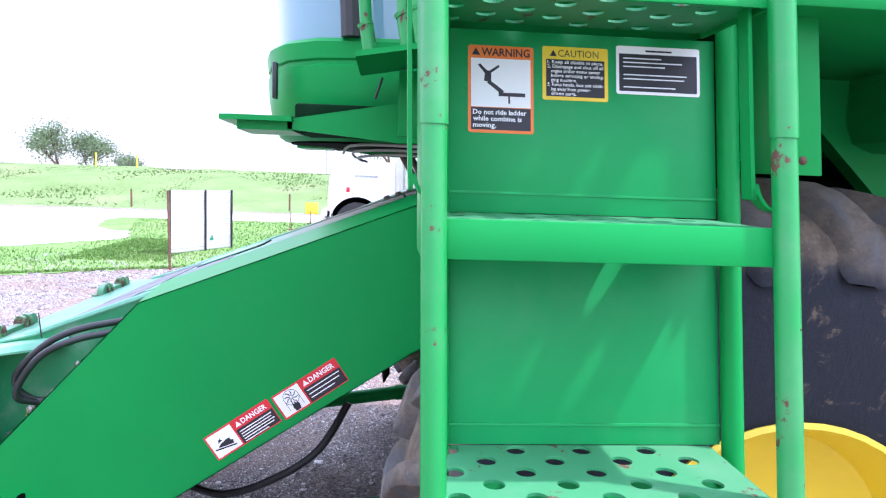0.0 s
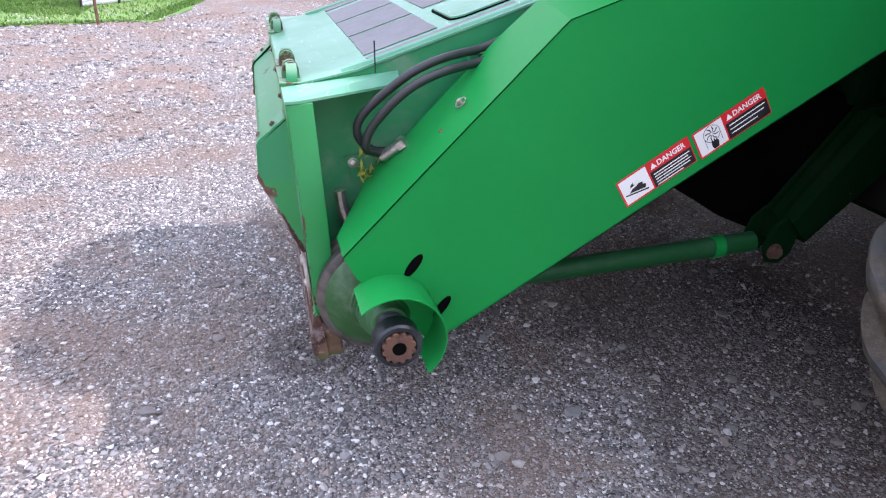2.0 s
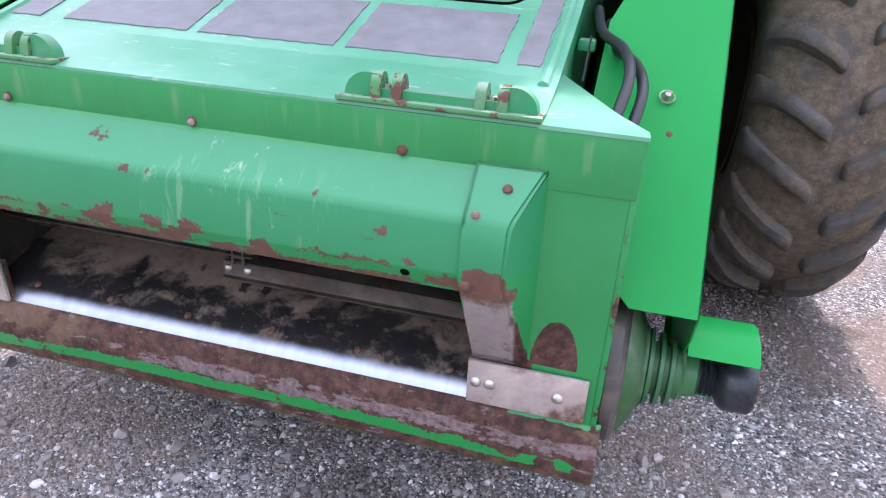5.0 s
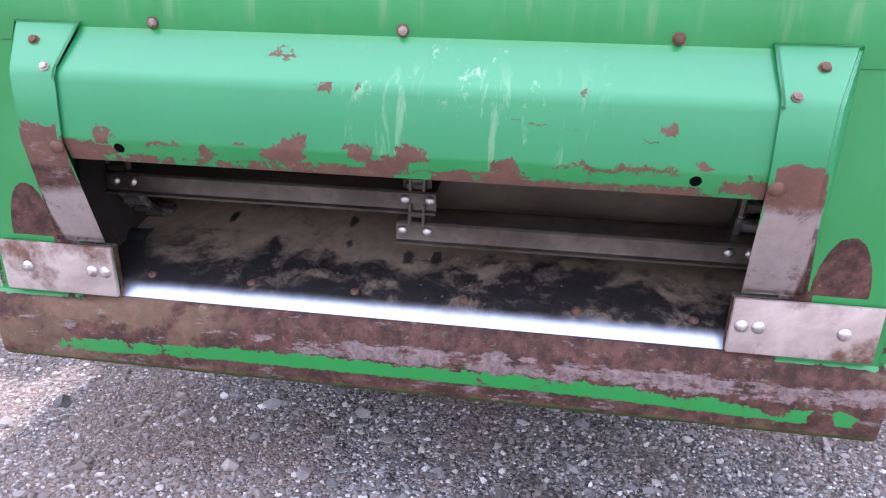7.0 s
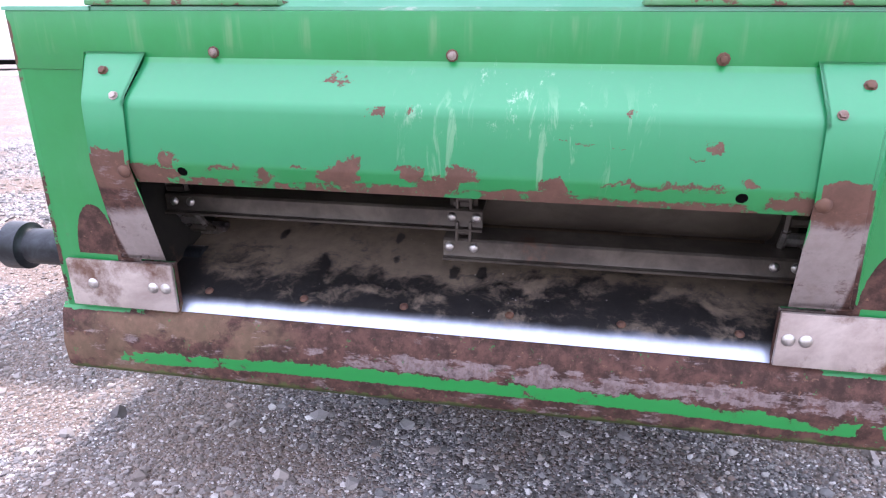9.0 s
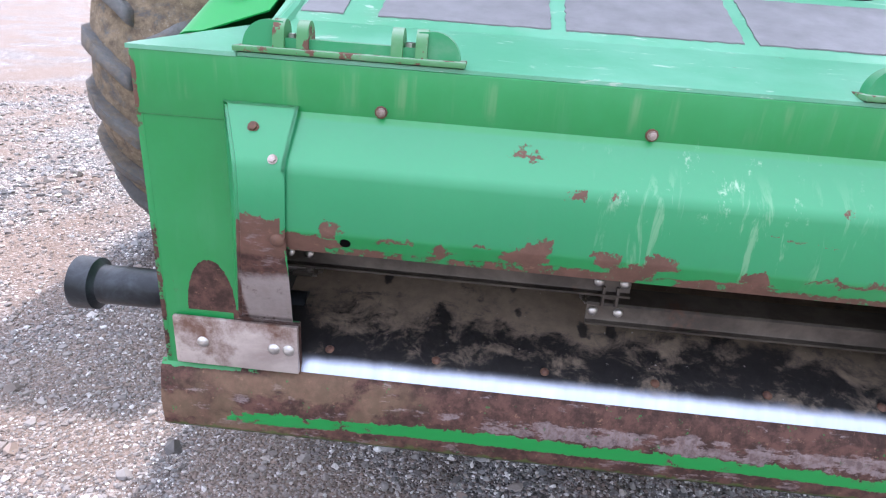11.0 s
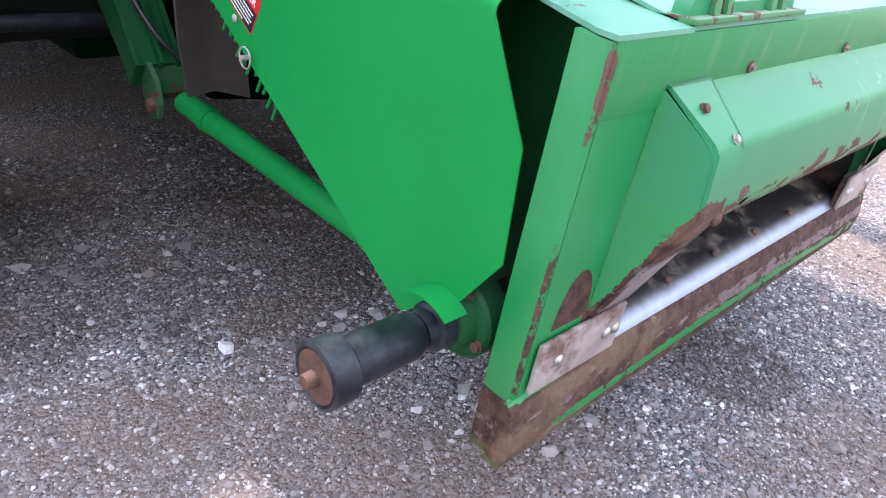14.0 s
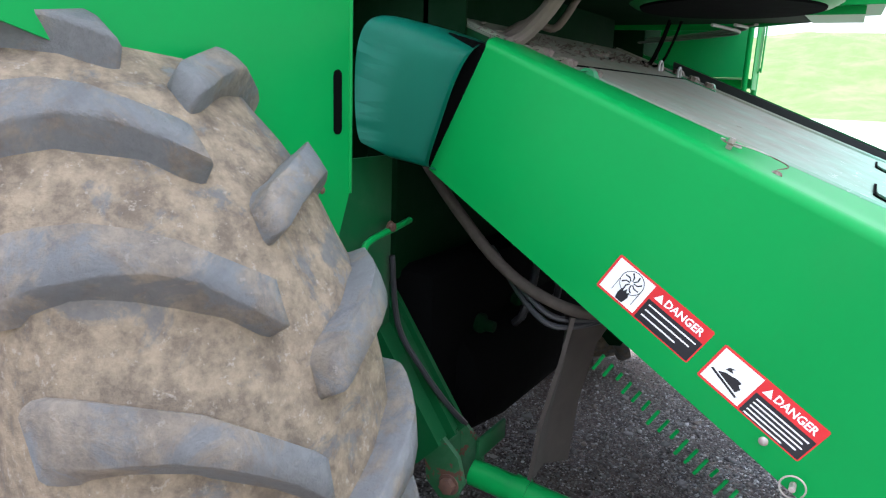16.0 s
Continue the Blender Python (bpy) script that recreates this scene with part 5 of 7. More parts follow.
    # muddy flap
    bm = bmesh.new()
    a = [(-0.795, 1.300, 1.045), (-0.785, 1.325, 0.93), (-0.765, 1.37, 0.76), (-0.735, 1.400, 0.590)]
    b = [(-0.68, 1.245, 1.035), (-0.60, 1.31, 0.93), (-0.585, 1.35, 0.76), (-0.560, 1.372, 0.575)]
    m_ = [(-0.73, 1.34, 1.045), (-0.69, 1.35, 0.93), (-0.67, 1.385, 0.76), (-0.655, 1.40, 0.600)]
    A, C, B = ([bm.verts.new(p) for p in r] for r in (a, m_, b))
    for p, q in ((A, C), (C, B)):
        for k in range(3):
            bm.faces.new((p[k], p[k + 1], q[k + 1], q[k]))
    bmesh.ops.subdivide_edges(bm, edges=bm.edges[:], cuts=2, use_grid_fill=True, smooth=0.6)
    bmesh.ops.solidify(bm, geom=bm.faces[:], thickness=0.010)
    part("flap", bm, M_CANVAS, combine, "mud-caked hanging flap", smooth=60)
    # row of green studs below the shield
    stud_rng = random.Random(6)
    for k in range(17):
        t = k / 16
        c = Vector((-0.752, 1.245 - 0.345 * t, 0.960 - 0.250 * t))
        bm = bmesh.new()
        q = stud_rng.uniform(0.5, 1.25)
        rod(bm, c, c + Vector((stud_rng.uniform(-0.006, 0.006), 0.020 * q, -0.034 * q)), 0.0042, seg=7)
        part("green_stud", bm, M_SHIELD, shield_r)
    # small guard over the stub shaft
    bm = bmesh.new()
    arc = [(0.225 + 0.095 * math.cos(radians(a)), 0.500 + 0.095 * math.sin(radians(a))) for a in range(128, 52, -10)]
    folded(bm, arc, -0.893, -0.842, -0.003, 0)
    part("stub_guard", bm, M_SHIELD, shield_r)


M_MUDHOSE = plain("mud_caked_hose", (0.055, 0.044, 0.036), 0.95, vary=0.5, scale=45, bump=0.9, gloss=0.2)
M_RUSTGREEN = green_paint("rusty_green_paint", (0.012, 0.09, 0.03), 0.18, 0.6, 0.20, 0.3)
build_right_rear()


# near-black axle colour that carries the shade around it
M_AXLESHADE = plain("axle_shade_black", (0.010, 0.013, 0.009), 0.7, vary=0.4, scale=10, gloss=0.12)


def build_axle():
    bm = bmesh.new()
    box(bm, (-1.2, 2.05, 0.62), (1.2, 2.40, 0.95), 0.02)
    part("front_axle", bm, M_AXLESHADE, combine)
    for s in (-1, 1):
        bm = bmesh.new()
        lathe(bm, [(0, 0.16), (0.10, 0.20), (0.30, 0.22), (0.40, 0.18)], (s * 0.75, 2.235, 0.80), (s, 0, 0), 24)
        part("final_drive", bm, M_AXLESHADE, combine)
    # chassis parts in the green that has shade in it
    bm = bmesh.new()
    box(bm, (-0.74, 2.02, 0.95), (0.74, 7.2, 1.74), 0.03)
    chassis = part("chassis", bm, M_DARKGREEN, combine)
    # body mostly out of view, sized for the shadow it casts
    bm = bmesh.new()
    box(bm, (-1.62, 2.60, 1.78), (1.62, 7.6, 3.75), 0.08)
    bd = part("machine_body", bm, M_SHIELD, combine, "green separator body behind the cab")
    # boxes added to block light under the machine
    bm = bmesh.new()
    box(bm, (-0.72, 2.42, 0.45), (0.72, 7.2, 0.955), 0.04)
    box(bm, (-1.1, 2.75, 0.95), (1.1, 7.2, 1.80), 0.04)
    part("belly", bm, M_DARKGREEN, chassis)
    # unseen rear box, side panels and tyres, added to keep light out below
    bm = bmesh.new()
    box(bm, (-1.38, 6.9, 0.20), (1.38, 7.3, 1.80), 0.02)
    part("rear_light_block", bm, M_AXLESHADE, bd)
    for s in (-1, 1):
        bm = bmesh.new()
        box(bm, (s * 1.40 - 0.01, 3.15, 0.34), (s * 1.40 + 0.01, 7.4, 1.82), 0.004)
        part("side_light_block", bm, M_SHIELD, bd)
        bm = bmesh.new()
        lathe(bm, [(-0.2, 0.35), (-0.22, 0.55), (-0.18, 0.60), (0.18, 0.60), (0.22, 0.55), (0.2, 0.35)], (s * 1.25, 6.6, 0.60), (1, 0, 0), 40)
        part("rear_tyre", bm, M_TYRE, combine)
    # dark plates added to close the bright gap between feeder house and cab floor
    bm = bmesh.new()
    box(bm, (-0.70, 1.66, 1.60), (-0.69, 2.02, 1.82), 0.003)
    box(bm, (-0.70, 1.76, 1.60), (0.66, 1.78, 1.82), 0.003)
    part("dark_gap_block", bm, M_DARKGREEN, chassis)
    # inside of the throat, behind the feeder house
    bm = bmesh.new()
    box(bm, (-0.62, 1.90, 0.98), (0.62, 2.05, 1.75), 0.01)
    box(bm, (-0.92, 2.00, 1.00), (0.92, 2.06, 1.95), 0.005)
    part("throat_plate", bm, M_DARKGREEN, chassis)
    # case coloured black in place of the shade around it
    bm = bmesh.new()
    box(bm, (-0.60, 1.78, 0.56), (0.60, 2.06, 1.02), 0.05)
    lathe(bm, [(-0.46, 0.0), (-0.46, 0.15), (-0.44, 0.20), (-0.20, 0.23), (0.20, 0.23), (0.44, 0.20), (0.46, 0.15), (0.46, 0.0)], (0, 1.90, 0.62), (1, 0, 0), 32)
    gear = part("gearbox_beam", bm, M_VOID, chassis, "transmission case, black in place of shade")
    for x, z, r in ((-0.33, 0.80, 0.035), (-0.22, 0.72, 0.050), (-0.08, 0.82, 0.030), (0.10, 0.76, 0.040)):
        bm = bmesh.new()
        lathe(bm, [(0.0, r), (0.035, r), (0.040, r * 0.8), (0.045, r * 0.55), (0.075, r * 0.5), (0.078, 0.0)], (x, 1.80, z), (0, -1, 0), 14)
        part("case_fitting", bm, M_DARKGREEN, gear)
    rng = random.Random(2)
    for k in range(2):
        bm = bmesh.new()
        x = -0.1 + k * 0.16
        tube(bm, [(x, 1.98, 1.30), (x + rng.uniform(-0.1, 0.1), 1.75, 1.05 + rng.uniform(-0.1, 0.1)), (x + rng.uniform(-0.1, 0.1), 1.70, 0.80), (x + 0.05, 1.95, 0.72)], 0.014, 8)
        part("machine_hose", bm, M_HOSE, chassis)
    # hose hanging below the feeder house
    bm = bmesh.new()
    tube(bm, [(0.62, 1.25, 0.86), (0.66, 1.15, 0.70), (0.67, 1.0, 0.60), (0.62, 0.82, 0.52), (0.5, 0.65, 0.50)], 0.014, 8)
    part("loose_hose", bm, M_HOSE, combine)


build_axle()


# the ladder's foot stands out from the machine
LEAN = Matrix(((1, 0, -0.15, 0.255), (0, 1, -0.021, 0.037), (0, 0, 1, 0), (0, 0, 0, 1)))


def lpart(name, bm, material, parent=None, label="", smooth=35):
    bm.transform(LEAN)
    return part(name, bm, material, parent, label, smooth)


def build_ladder():
    y0, y1, xf, xb = 1.426, 1.907, 2.134, 1.925
    bm = bmesh.new()
    for y, r in ((1.448, 0.016), (1.928, 0.018)):
        tube(bm, [(xb + 0.01, y, 0.80), (xb + 0.01, y, 1.4), (xb + 0.01, y, 1.95)], r, 12, 1)
    lad = lpart("ladder", bm, M_SHIELD, combine, "green access ladder with perforated steps")
    for z0, z1 in ((0.88, 1.200), (1.255, 1.567), (1.622, 1.918)):
        bm = bmesh.new()
        box(bm, (xb - 0.006, y0 + 0.034, z0), (xb, y1 + 0.004, z1), 0.001)
        box(bm, (xb, y0 + 0.034, z0 + 0.030), (xb + 0.002, y1 + 0.004, z0 + 0.034))
        lpart("riser_panel", bm, M_PALEGREEN, lad, "paler green riser panel")
    for y in (y0, y1):
        bm = bmesh.new()
        tube(bm, [(xf, y, 0.80), (xf, y, 1.6), (xf, y, 3.0)], 0.0172, 16, 1)
        lpart("handrail", bm, M_RAIL, lad, "green tube rail with worn paint")
    # side plates and strap handles
    bm = bmesh.new()
    box(bm, (1.945, 1.412, 1.562), (2.112, 1.418, 2.75), 0.002)
    lpart("side_plate", bm, M_SHIELD, lad)
    bm = bmesh.new()
    box(bm, (1.90, 1.995, 1.700), (1.907, 2.110, 2.75), 0.002)
    box(bm, (1.90, 1.990, 1.700), (1.99, 1.996, 2.75), 0.002)
    lpart("side_plate", bm, M_SHIELD, lad)
    dome_bolt(LEAN @ Vector((1.907, 2.075, 1.725)), (1, 0, 0), 0.007, "plate_bolt", M_RUSTBOLT, lad)
    # sleeves round the upper rails
    for y in (y0, y1):
        bm = bmesh.new()
        tube(bm, [(xf, y, 1.745), (xf, y, 2.3), (xf, y, 3.0)], 0.0190, 16, 1)
        lpart("rail_sleeve", bm, M_RAIL, lad)
    for y, zb in ((1.400, 1.64), (1.880, 1.642)):
        bm = bmesh.new()
        pts = [(2.095, y - 0.005, 2.6), (2.095, y - 0.005, zb + 0.10), (2.095, y, zb + 0.04), (2.095, y + 0.012, zb + 0.012), (2.095, y + 0.03, zb)]
        line = smooth_line(pts, 5)
        verts = []
        for q in line:
            verts.append([bm.verts.new(q + Vector(o)) for o in ((-0.014, -0.003, 0), (0.014, -0.003, 0), (0.014, 0.003, 0), (-0.014, 0.003, 0))])
        for p, q in zip(verts, verts[1:]):
            for j in range(4):
                bm.faces.new((p[j - 1], p[j], q[j], q[j - 1]))
        bm.faces.new(verts[0]), bm.faces.new(verts[-1][::-1])
        lpart("strap_handle", bm, M_SHIELD, lad)
    return lad


M_RAIL = green_paint("worn_rail_paint", GREEN, 0.15, 0.34, 0.13)
M_STEP = green_paint("scuffed_step_paint", (0.012, 0.195, 0.066), 0.16, 0.5, 0.13)
ladder = build_ladder()


def build_step(z, drop):
    y0, y1, xf, xb = 1.443, 1.892, 2.128, 1.925
    bm = bmesh.new()
    rows, pitch, r, seg = 5, 0.105, 0.0158, 16
    wx = (xf - xb) / rows
    outlines = [[(xb, y0), (xf, y0), (xf, y1), (xb, y1)]]
    for i in range(rows):
        start = y0 + (0.02 if i % 2 else -0.0325)
        for k in range(6):
            c = start + (k + 0.5) * pitch
            if y0 + r < c < y1 - r:
                xc = xb + (i + 0.5) * wx
                outlines.append([(xc + r * math.cos(2 * math.pi * q / seg), c + r * math.sin(2 * math.pi * q / seg)) for q in range(seg)])
    edges = []
    for loop in outlines:
        vs = [bm.verts.new((x, y, z)) for x, y in loop]
        edges += [bm.edges.new((vs[q - 1], vs[q])) for q in range(len(vs))]
    top = bmesh.ops.triangle_fill(bm, use_beauty=True, edges=edges)
    under = bmesh.ops.extrude_face_region(bm, geom=[f for f in top["geom"] if isinstance(f, bmesh.types.BMFace)])
    for v in under["geom"]:
        if isinstance(v, bmesh.types.BMVert):
            v.co.z -= 0.004
    st = lpart("step", bm, M_STEP, ladder, "scuffed perforated step plate", smooth=0)
    bm = bmesh.new()
    box(bm, (xf - 0.004, y0 - 0.002, z - drop), (xf + 0.002, y1 + 0.002, z + 0.001), 0.0015)
    lpart("nosing", bm, M_SHIELD, ladder)
    for y in (y0, y1 - 0.004):
        bm = bmesh.new()
        box(bm, (xb, y, z - max(0.012, drop - 0.002)), (xf - 0.004, y + 0.004, z - 0.004))
        lpart("step_side", bm, M_SHIELD, ladder)


for z, drop in ((1.254, 0.052), (1.621, 0.052), (1.934, 0.010)):
    build_step(z, drop)


def glass_mat():
    n = Nodes("tinted_glass")
    return n.done((0.16, 0.30, 0.36), 0.06, 0.0, Coat_Weight=0.6, Coat_Roughness=0.03)


M_GLASS = glass_mat()


def build_cab():
    half = [(0.0, 0.885), (0.25, 0.900), (0.45, 0.945), (0.60, 1.02), (0.69, 1.13), (0.725, 1.30)]
    plan = [(-x, y) for x, y in half[:0:-1]] + half
    body = [(-0.725, 2.9)] + plan + [(0.725, 2.9)]
    def loft(bm, levels, mat=0):
        rings = []
        for z, s, dy in levels:
            rings.append([bm.verts.new((x * s, 1.9 + (y - 1.9) * s + dy, z)) for x, y in body])
        for a, b in zip(rings, rings[1:]):
            for k in range(len(body)):
                bm.faces.new((a[k - 1], a[k], b[k], b[k - 1]))
        bm.faces.new(rings[0][::-1]), bm.faces.new(rings[-1])
    bm = bmesh.new()
    loft(bm, [(1.828, 0.96, 0), (1.86, 0.985, 0), (1.95, 1.0, 0), (2.03, 1.004, 0), (2.036, 0.994, 0), (2.046, 0.994, 0), (2.052, 1.004, 0), (2.105, 1.01, 0), (2.118, 0.995, 0)])
    cab = part("cab", bm, M_SHIELD, combine, "green cab base with tinted glass above")
    bm = bmesh.new()
    loft(bm, [(2.117, 0.975, 0), (2.7, 1.0, -0.02), (3.30, 0.97, 0.02)])
    part("cab_glass", bm, M_GLASS, cab, "pale tinted cab glass")
    bm = bmesh.new()
    loft(bm, [(3.30, 0.98, 0.0), (3.36, 1.0, 0.0), (3.50, 0.99, 0.0), (3.56, 0.92, 0.0)])
    part("cab_roof", bm, M_SHIELD, cab)
    # unseen ledge added to shade the drive shield and the ground
    bm = bmesh.new()
    box(bm, (0.60, 1.45, 3.24), (1.34, 2.9, 3.40), 0.02)
    part("unseen_shade_ledge", bm, M_SHIELD, cab)
    for s in (-1, 1):
        bm = bmesh.new()
        tube(bm, [(s * 0.715, 1.24, 2.12), (s * 0.735, 1.22, 2.7), (s * 0.715, 1.26, 3.31)], 0.035, 10)
        part("cab_pillar", bm, M_HOSE, cab)
        # front ledge and skirt
        bm = bmesh.new()
        prism(bm, [(s * 0.56, 0.845), (s * 0.90, 0.860), (s * 0.915, 0.90), (s * 0.915, 1.075), (s * 0.56, 1.10)], 2, 1.826, 1.842)
        prism(bm, [(s * 0.60, 0.90), (s * 0.885, 0.91), (s * 0.885, 1.075), (s * 0.60, 1.08)], 2, 1.800, 1.826)
        part("ledge", bm, M_SHIELD, cab)
        bm = bmesh.new()
        sheet(bm, [(s * 0.885, 1.06, 1.835), (s * 0.885, 1.42, 1.90), (s * 0.885, 2.3, 1.90), (s * 0.885, 2.3, 1.79), (s * 0.885, 1.40, 1.775), (s * 0.885, 1.06, 1.805)], 0.006, (-s, 0, 0))
        part("skirt", bm, M_SHIELD, cab)
        bm = bmesh.new()
        box(bm, (s * 0.63 - 0.02, 0.975, 1.92), (s * 0.63 + 0.02, 0.99, 2.04), 0.004)
        part("marker_strip", bm, M_HOSE, cab)
    bm = bmesh.new()
    box(bm, (-0.88, 1.08, 1.80), (0.88, 2.9, 1.885), 0.01)
    part("cab_floor", bm, M_DARKGREEN, cab)
    # round duct below the cab floor
    bm = bmesh.new()
    lathe(bm, [(0.0, 0.29), (0.015, 0.315), (0.06, 0.33), (0.09, 0.30)], (0.25, 1.26, 1.790), (0, 0, 1), 40)
    duct = part("round_duct", bm, M_SHIELD, cab)
    bm = bmesh.new()
    lathe(bm, [(0.0, 0.27), (0.012, 0.275)], (0.25, 1.26, 1.783), (0, 0, 1), 40)
    part("duct_screen", bm, M_VOID, duct)
    # pale pipes and hanging links below it
    for k in range(3):
        bm = bmesh.new()
        tube(bm, [(1.02, 1.90, 1.745 - 0.006 * k), (0.95 - 0.03 * k, 1.62, 1.757 - 0.010 * k), (0.82 - 0.05 * k, 1.38, 1.770 - 0.014 * k), (0.62 - 0.07 * k, 1.24 + 0.01 * k, 1.772 - 0.018 * k), (0.40 - 0.14 * k, 1.20 + 0.04 * k, 1.752 - 0.012 * k)], 0.0048, 8)
        part("pale_pipe", bm, M_PALE, cab)
    for x, y in ((0.48, 1.50), (0.53, 1.47), (0.57, 1.52)):
        bm = bmesh.new()
        tube(bm, [(x, y, 1.78), (x + 0.015, y + 0.03, 1.70), (x + 0.005, y + 0.06, 1.63), (x + 0.03, y + 0.10, body_top(y + 0.10))], 0.005, 8)
        part("hanging_link", bm, M_VOID, cab)
    # dusty hydraulic fittings, right side
    for k, (x, y) in enumerate(((-0.63, 1.54), (-0.57, 1.58), (-0.40, 1.66), (-0.2, 1.7))):
        bm = bmesh.new()
        tube(bm, [(x - 0.03, y + 0.03, body_top(y) + 0.005), (x, y, body_top(y) + 0.03), (x + 0.02, y - 0.05, 1.70), (x + 0.04, y - 0.11, 1.80)], 0.017 if k < 2 else 0.011, 10)
        part("dusty_hose", bm, M_DUSTY, cab)
    # access platform beside the cab, on the ladder's side
    bm = bmesh.new()
    box(bm, (0.90, 1.46, 1.972), (1.94, 2.9, 2.000), 0.004)
    plat = part("platform", bm, M_SHIELD, combine, "green access platform")
    # bracket below the rails: a sloping pan on two upright plates
    bm = bmesh.new()
    prism(bm, [(1.275, 1.985), (1.62, 2.045), (1.62, 2.060), (1.275, 2.000)], 0, 0.80, 1.16)
    part("platform_pan", bm, M_SHIELD, plat)
    for lo, hi in (((0.878, 1.395, 1.795), (0.888, 2.10, 1.995)), ((0.888, 1.640, 1.80), (1.02, 1.652, 1.99)), ((1.36, 1.440, 1.865), (1.80, 1.470, 2.10)), ((1.36, 1.470, 1.865), (1.372, 1.80, 1.97))):
        bm = bmesh.new()
        box(bm, lo, hi, 0.003)
        part("platform_bracket", bm, M_SHIELD, plat)
    bm = bmesh.new()
    tube(bm, [(0.92, 1.345, 1.965), (0.925, 1.335, 1.935), (0.915, 1.325, 1.905)], 0.004, 6)
    part("loose_wire", bm, M_HOSE, plat)
    for x, y, z, r in ((0.90, 1.312, 2.014, 0.022), (1.00, 1.425, 2.030, 0.026), (1.06, 1.462, 2.035, 0.024)):
        bm = bmesh.new()
        rod(bm, (x, y, z), (x, y - 0.02, z + 0.11), r, seg=18)
        rod(bm, (x, y - 0.02, z + 0.105), (x, y - 0.025, z + 0.115), r * 1.12, seg=18)
        rod(bm, (x, y - 0.02, z + 0.11), (x, y - 0.07, 2.75), r * 0.86, seg=18)
        part("rail_socket", bm, M_RAIL, plat, "green rail tube in a welded socket")
    # panel below the platform, its shade put into the paint
    bm = bmesh.new()
    box(bm, (0.95, 1.72, 1.30), (1.20, 2.0, 1.97), 0.01)
    box(bm, (0.93, 1.98, 1.30), (1.75, 2.0, 1.97), 0.004)
    part("inner_panel", bm, M_DARKGREEN, plat)
    # belt guard and fender behind the ladder
    bm = bmesh.new()
    prism(bm, [(2.0, 2.35), (2.35, 2.35), (2.95, 1.72), (2.95, 1.45), (2.75, 1.62)], 0, 1.18, 1.24)
    part("belt_guard", bm, M_SHIELD, combine)


M_PALE = plain("pale_dusty_pipe", (0.27, 0.26, 0.235), 0.6, vary=0.2, scale=18)
build_cab()


# ---- decals ----
def text_mesh(bm, words, size, x, y, h, mat, bold=0.0, width=None):
    """Built-in font lettering laid flat from (x, y), at height h."""
    c = bpy.data.curves.new("lettering", "FONT")
    c.body, c.size, c.resolution_u, c.offset = words, size, 2, bold
    ob = bpy.data.objects.new("lettering", c)
    scene.collection.objects.link(ob)
    me = bpy.data.meshes.new_from_object(ob.evaluated_get(bpy.context.evaluated_depsgraph_get()))
    xs = [v.co.x for v in me.vertices]
    k = width / (max(xs) - min(xs)) if width else 1.0
    vs = [bm.verts.new((x + (v.co.x - min(xs)) * k, y + v.co.y, h)) for v in me.vertices]
    for p in me.polygons:
        try:
            bm.faces.new([vs[i] for i in p.vertices]).material_index = mat
        except ValueError:
            pass
    bpy.data.objects.remove(ob)
    bpy.data.meshes.remove(me)
    bpy.data.curves.remove(c)


def flat(bm, loop, h, mat):
    bm.faces.new([bm.verts.new((x, y, h)) for x, y in loop]).material_index = mat


def rect(bm, x0, y0, x1, y1, h, mat, r=0.0):
    if not r:
        return flat(bm, [(x0, y0), (x1, y0), (x1, y1), (x0, y1)], h, mat)
    loop = []
    for cx, cy, a0 in ((x1 - r, y1 - r, 0), (x0 + r, y1 - r, 90), (x0 + r, y0 + r, 180), (x1 - r, y0 + r, 270)):
        loop += [(cx + r * math.cos(radians(a0 + k * 30)), cy + r * math.sin(radians(a0 + k * 30))) for k in range(4)]
    flat(bm, loop, h, mat)


PRINT = [M_RED, M_WHITE, M_BLACK, M_ORANGE, M_AMBER, M_PALEPRINT]


def decal_matrix(origin, right, up):
    r, u = Vector(right).normalized(), Vector(up).normalized()
    n = r.cross(u)
    return Matrix(((r.x, u.x, n.x, origin[0]), (r.y, u.y, n.y, origin[1]), (r.z, u.z, n.z, origin[2]), (0, 0, 0, 1)))


def put_decal(bm, name, m, parent, label):
    # the print lies on a thin backing, a few tenths of a millimetre per layer
    bm.transform(m)
    inks = sorted({f.material_index for f in bm.faces})
    field = bm.faces[:][0].material_index
    ob = None
    for ink in [field] + [k for k in inks if k != field]:
        layer = bm.copy()
        bmesh.ops.delete(layer, geom=[f for f in layer.faces if f.material_index != ink], context="FACES")
        for f in layer.faces:
            f.material_index = 0
        if ob is None:
            ob = part(name, layer, PRINT[ink], combine, label, smooth=0)
        else:
            part(("red_print", "white_print", "black_print", "orange_print", "yellow_print", "pale_print")[ink], layer, PRINT[ink], ob, smooth=0)
    bm.free()
    return ob


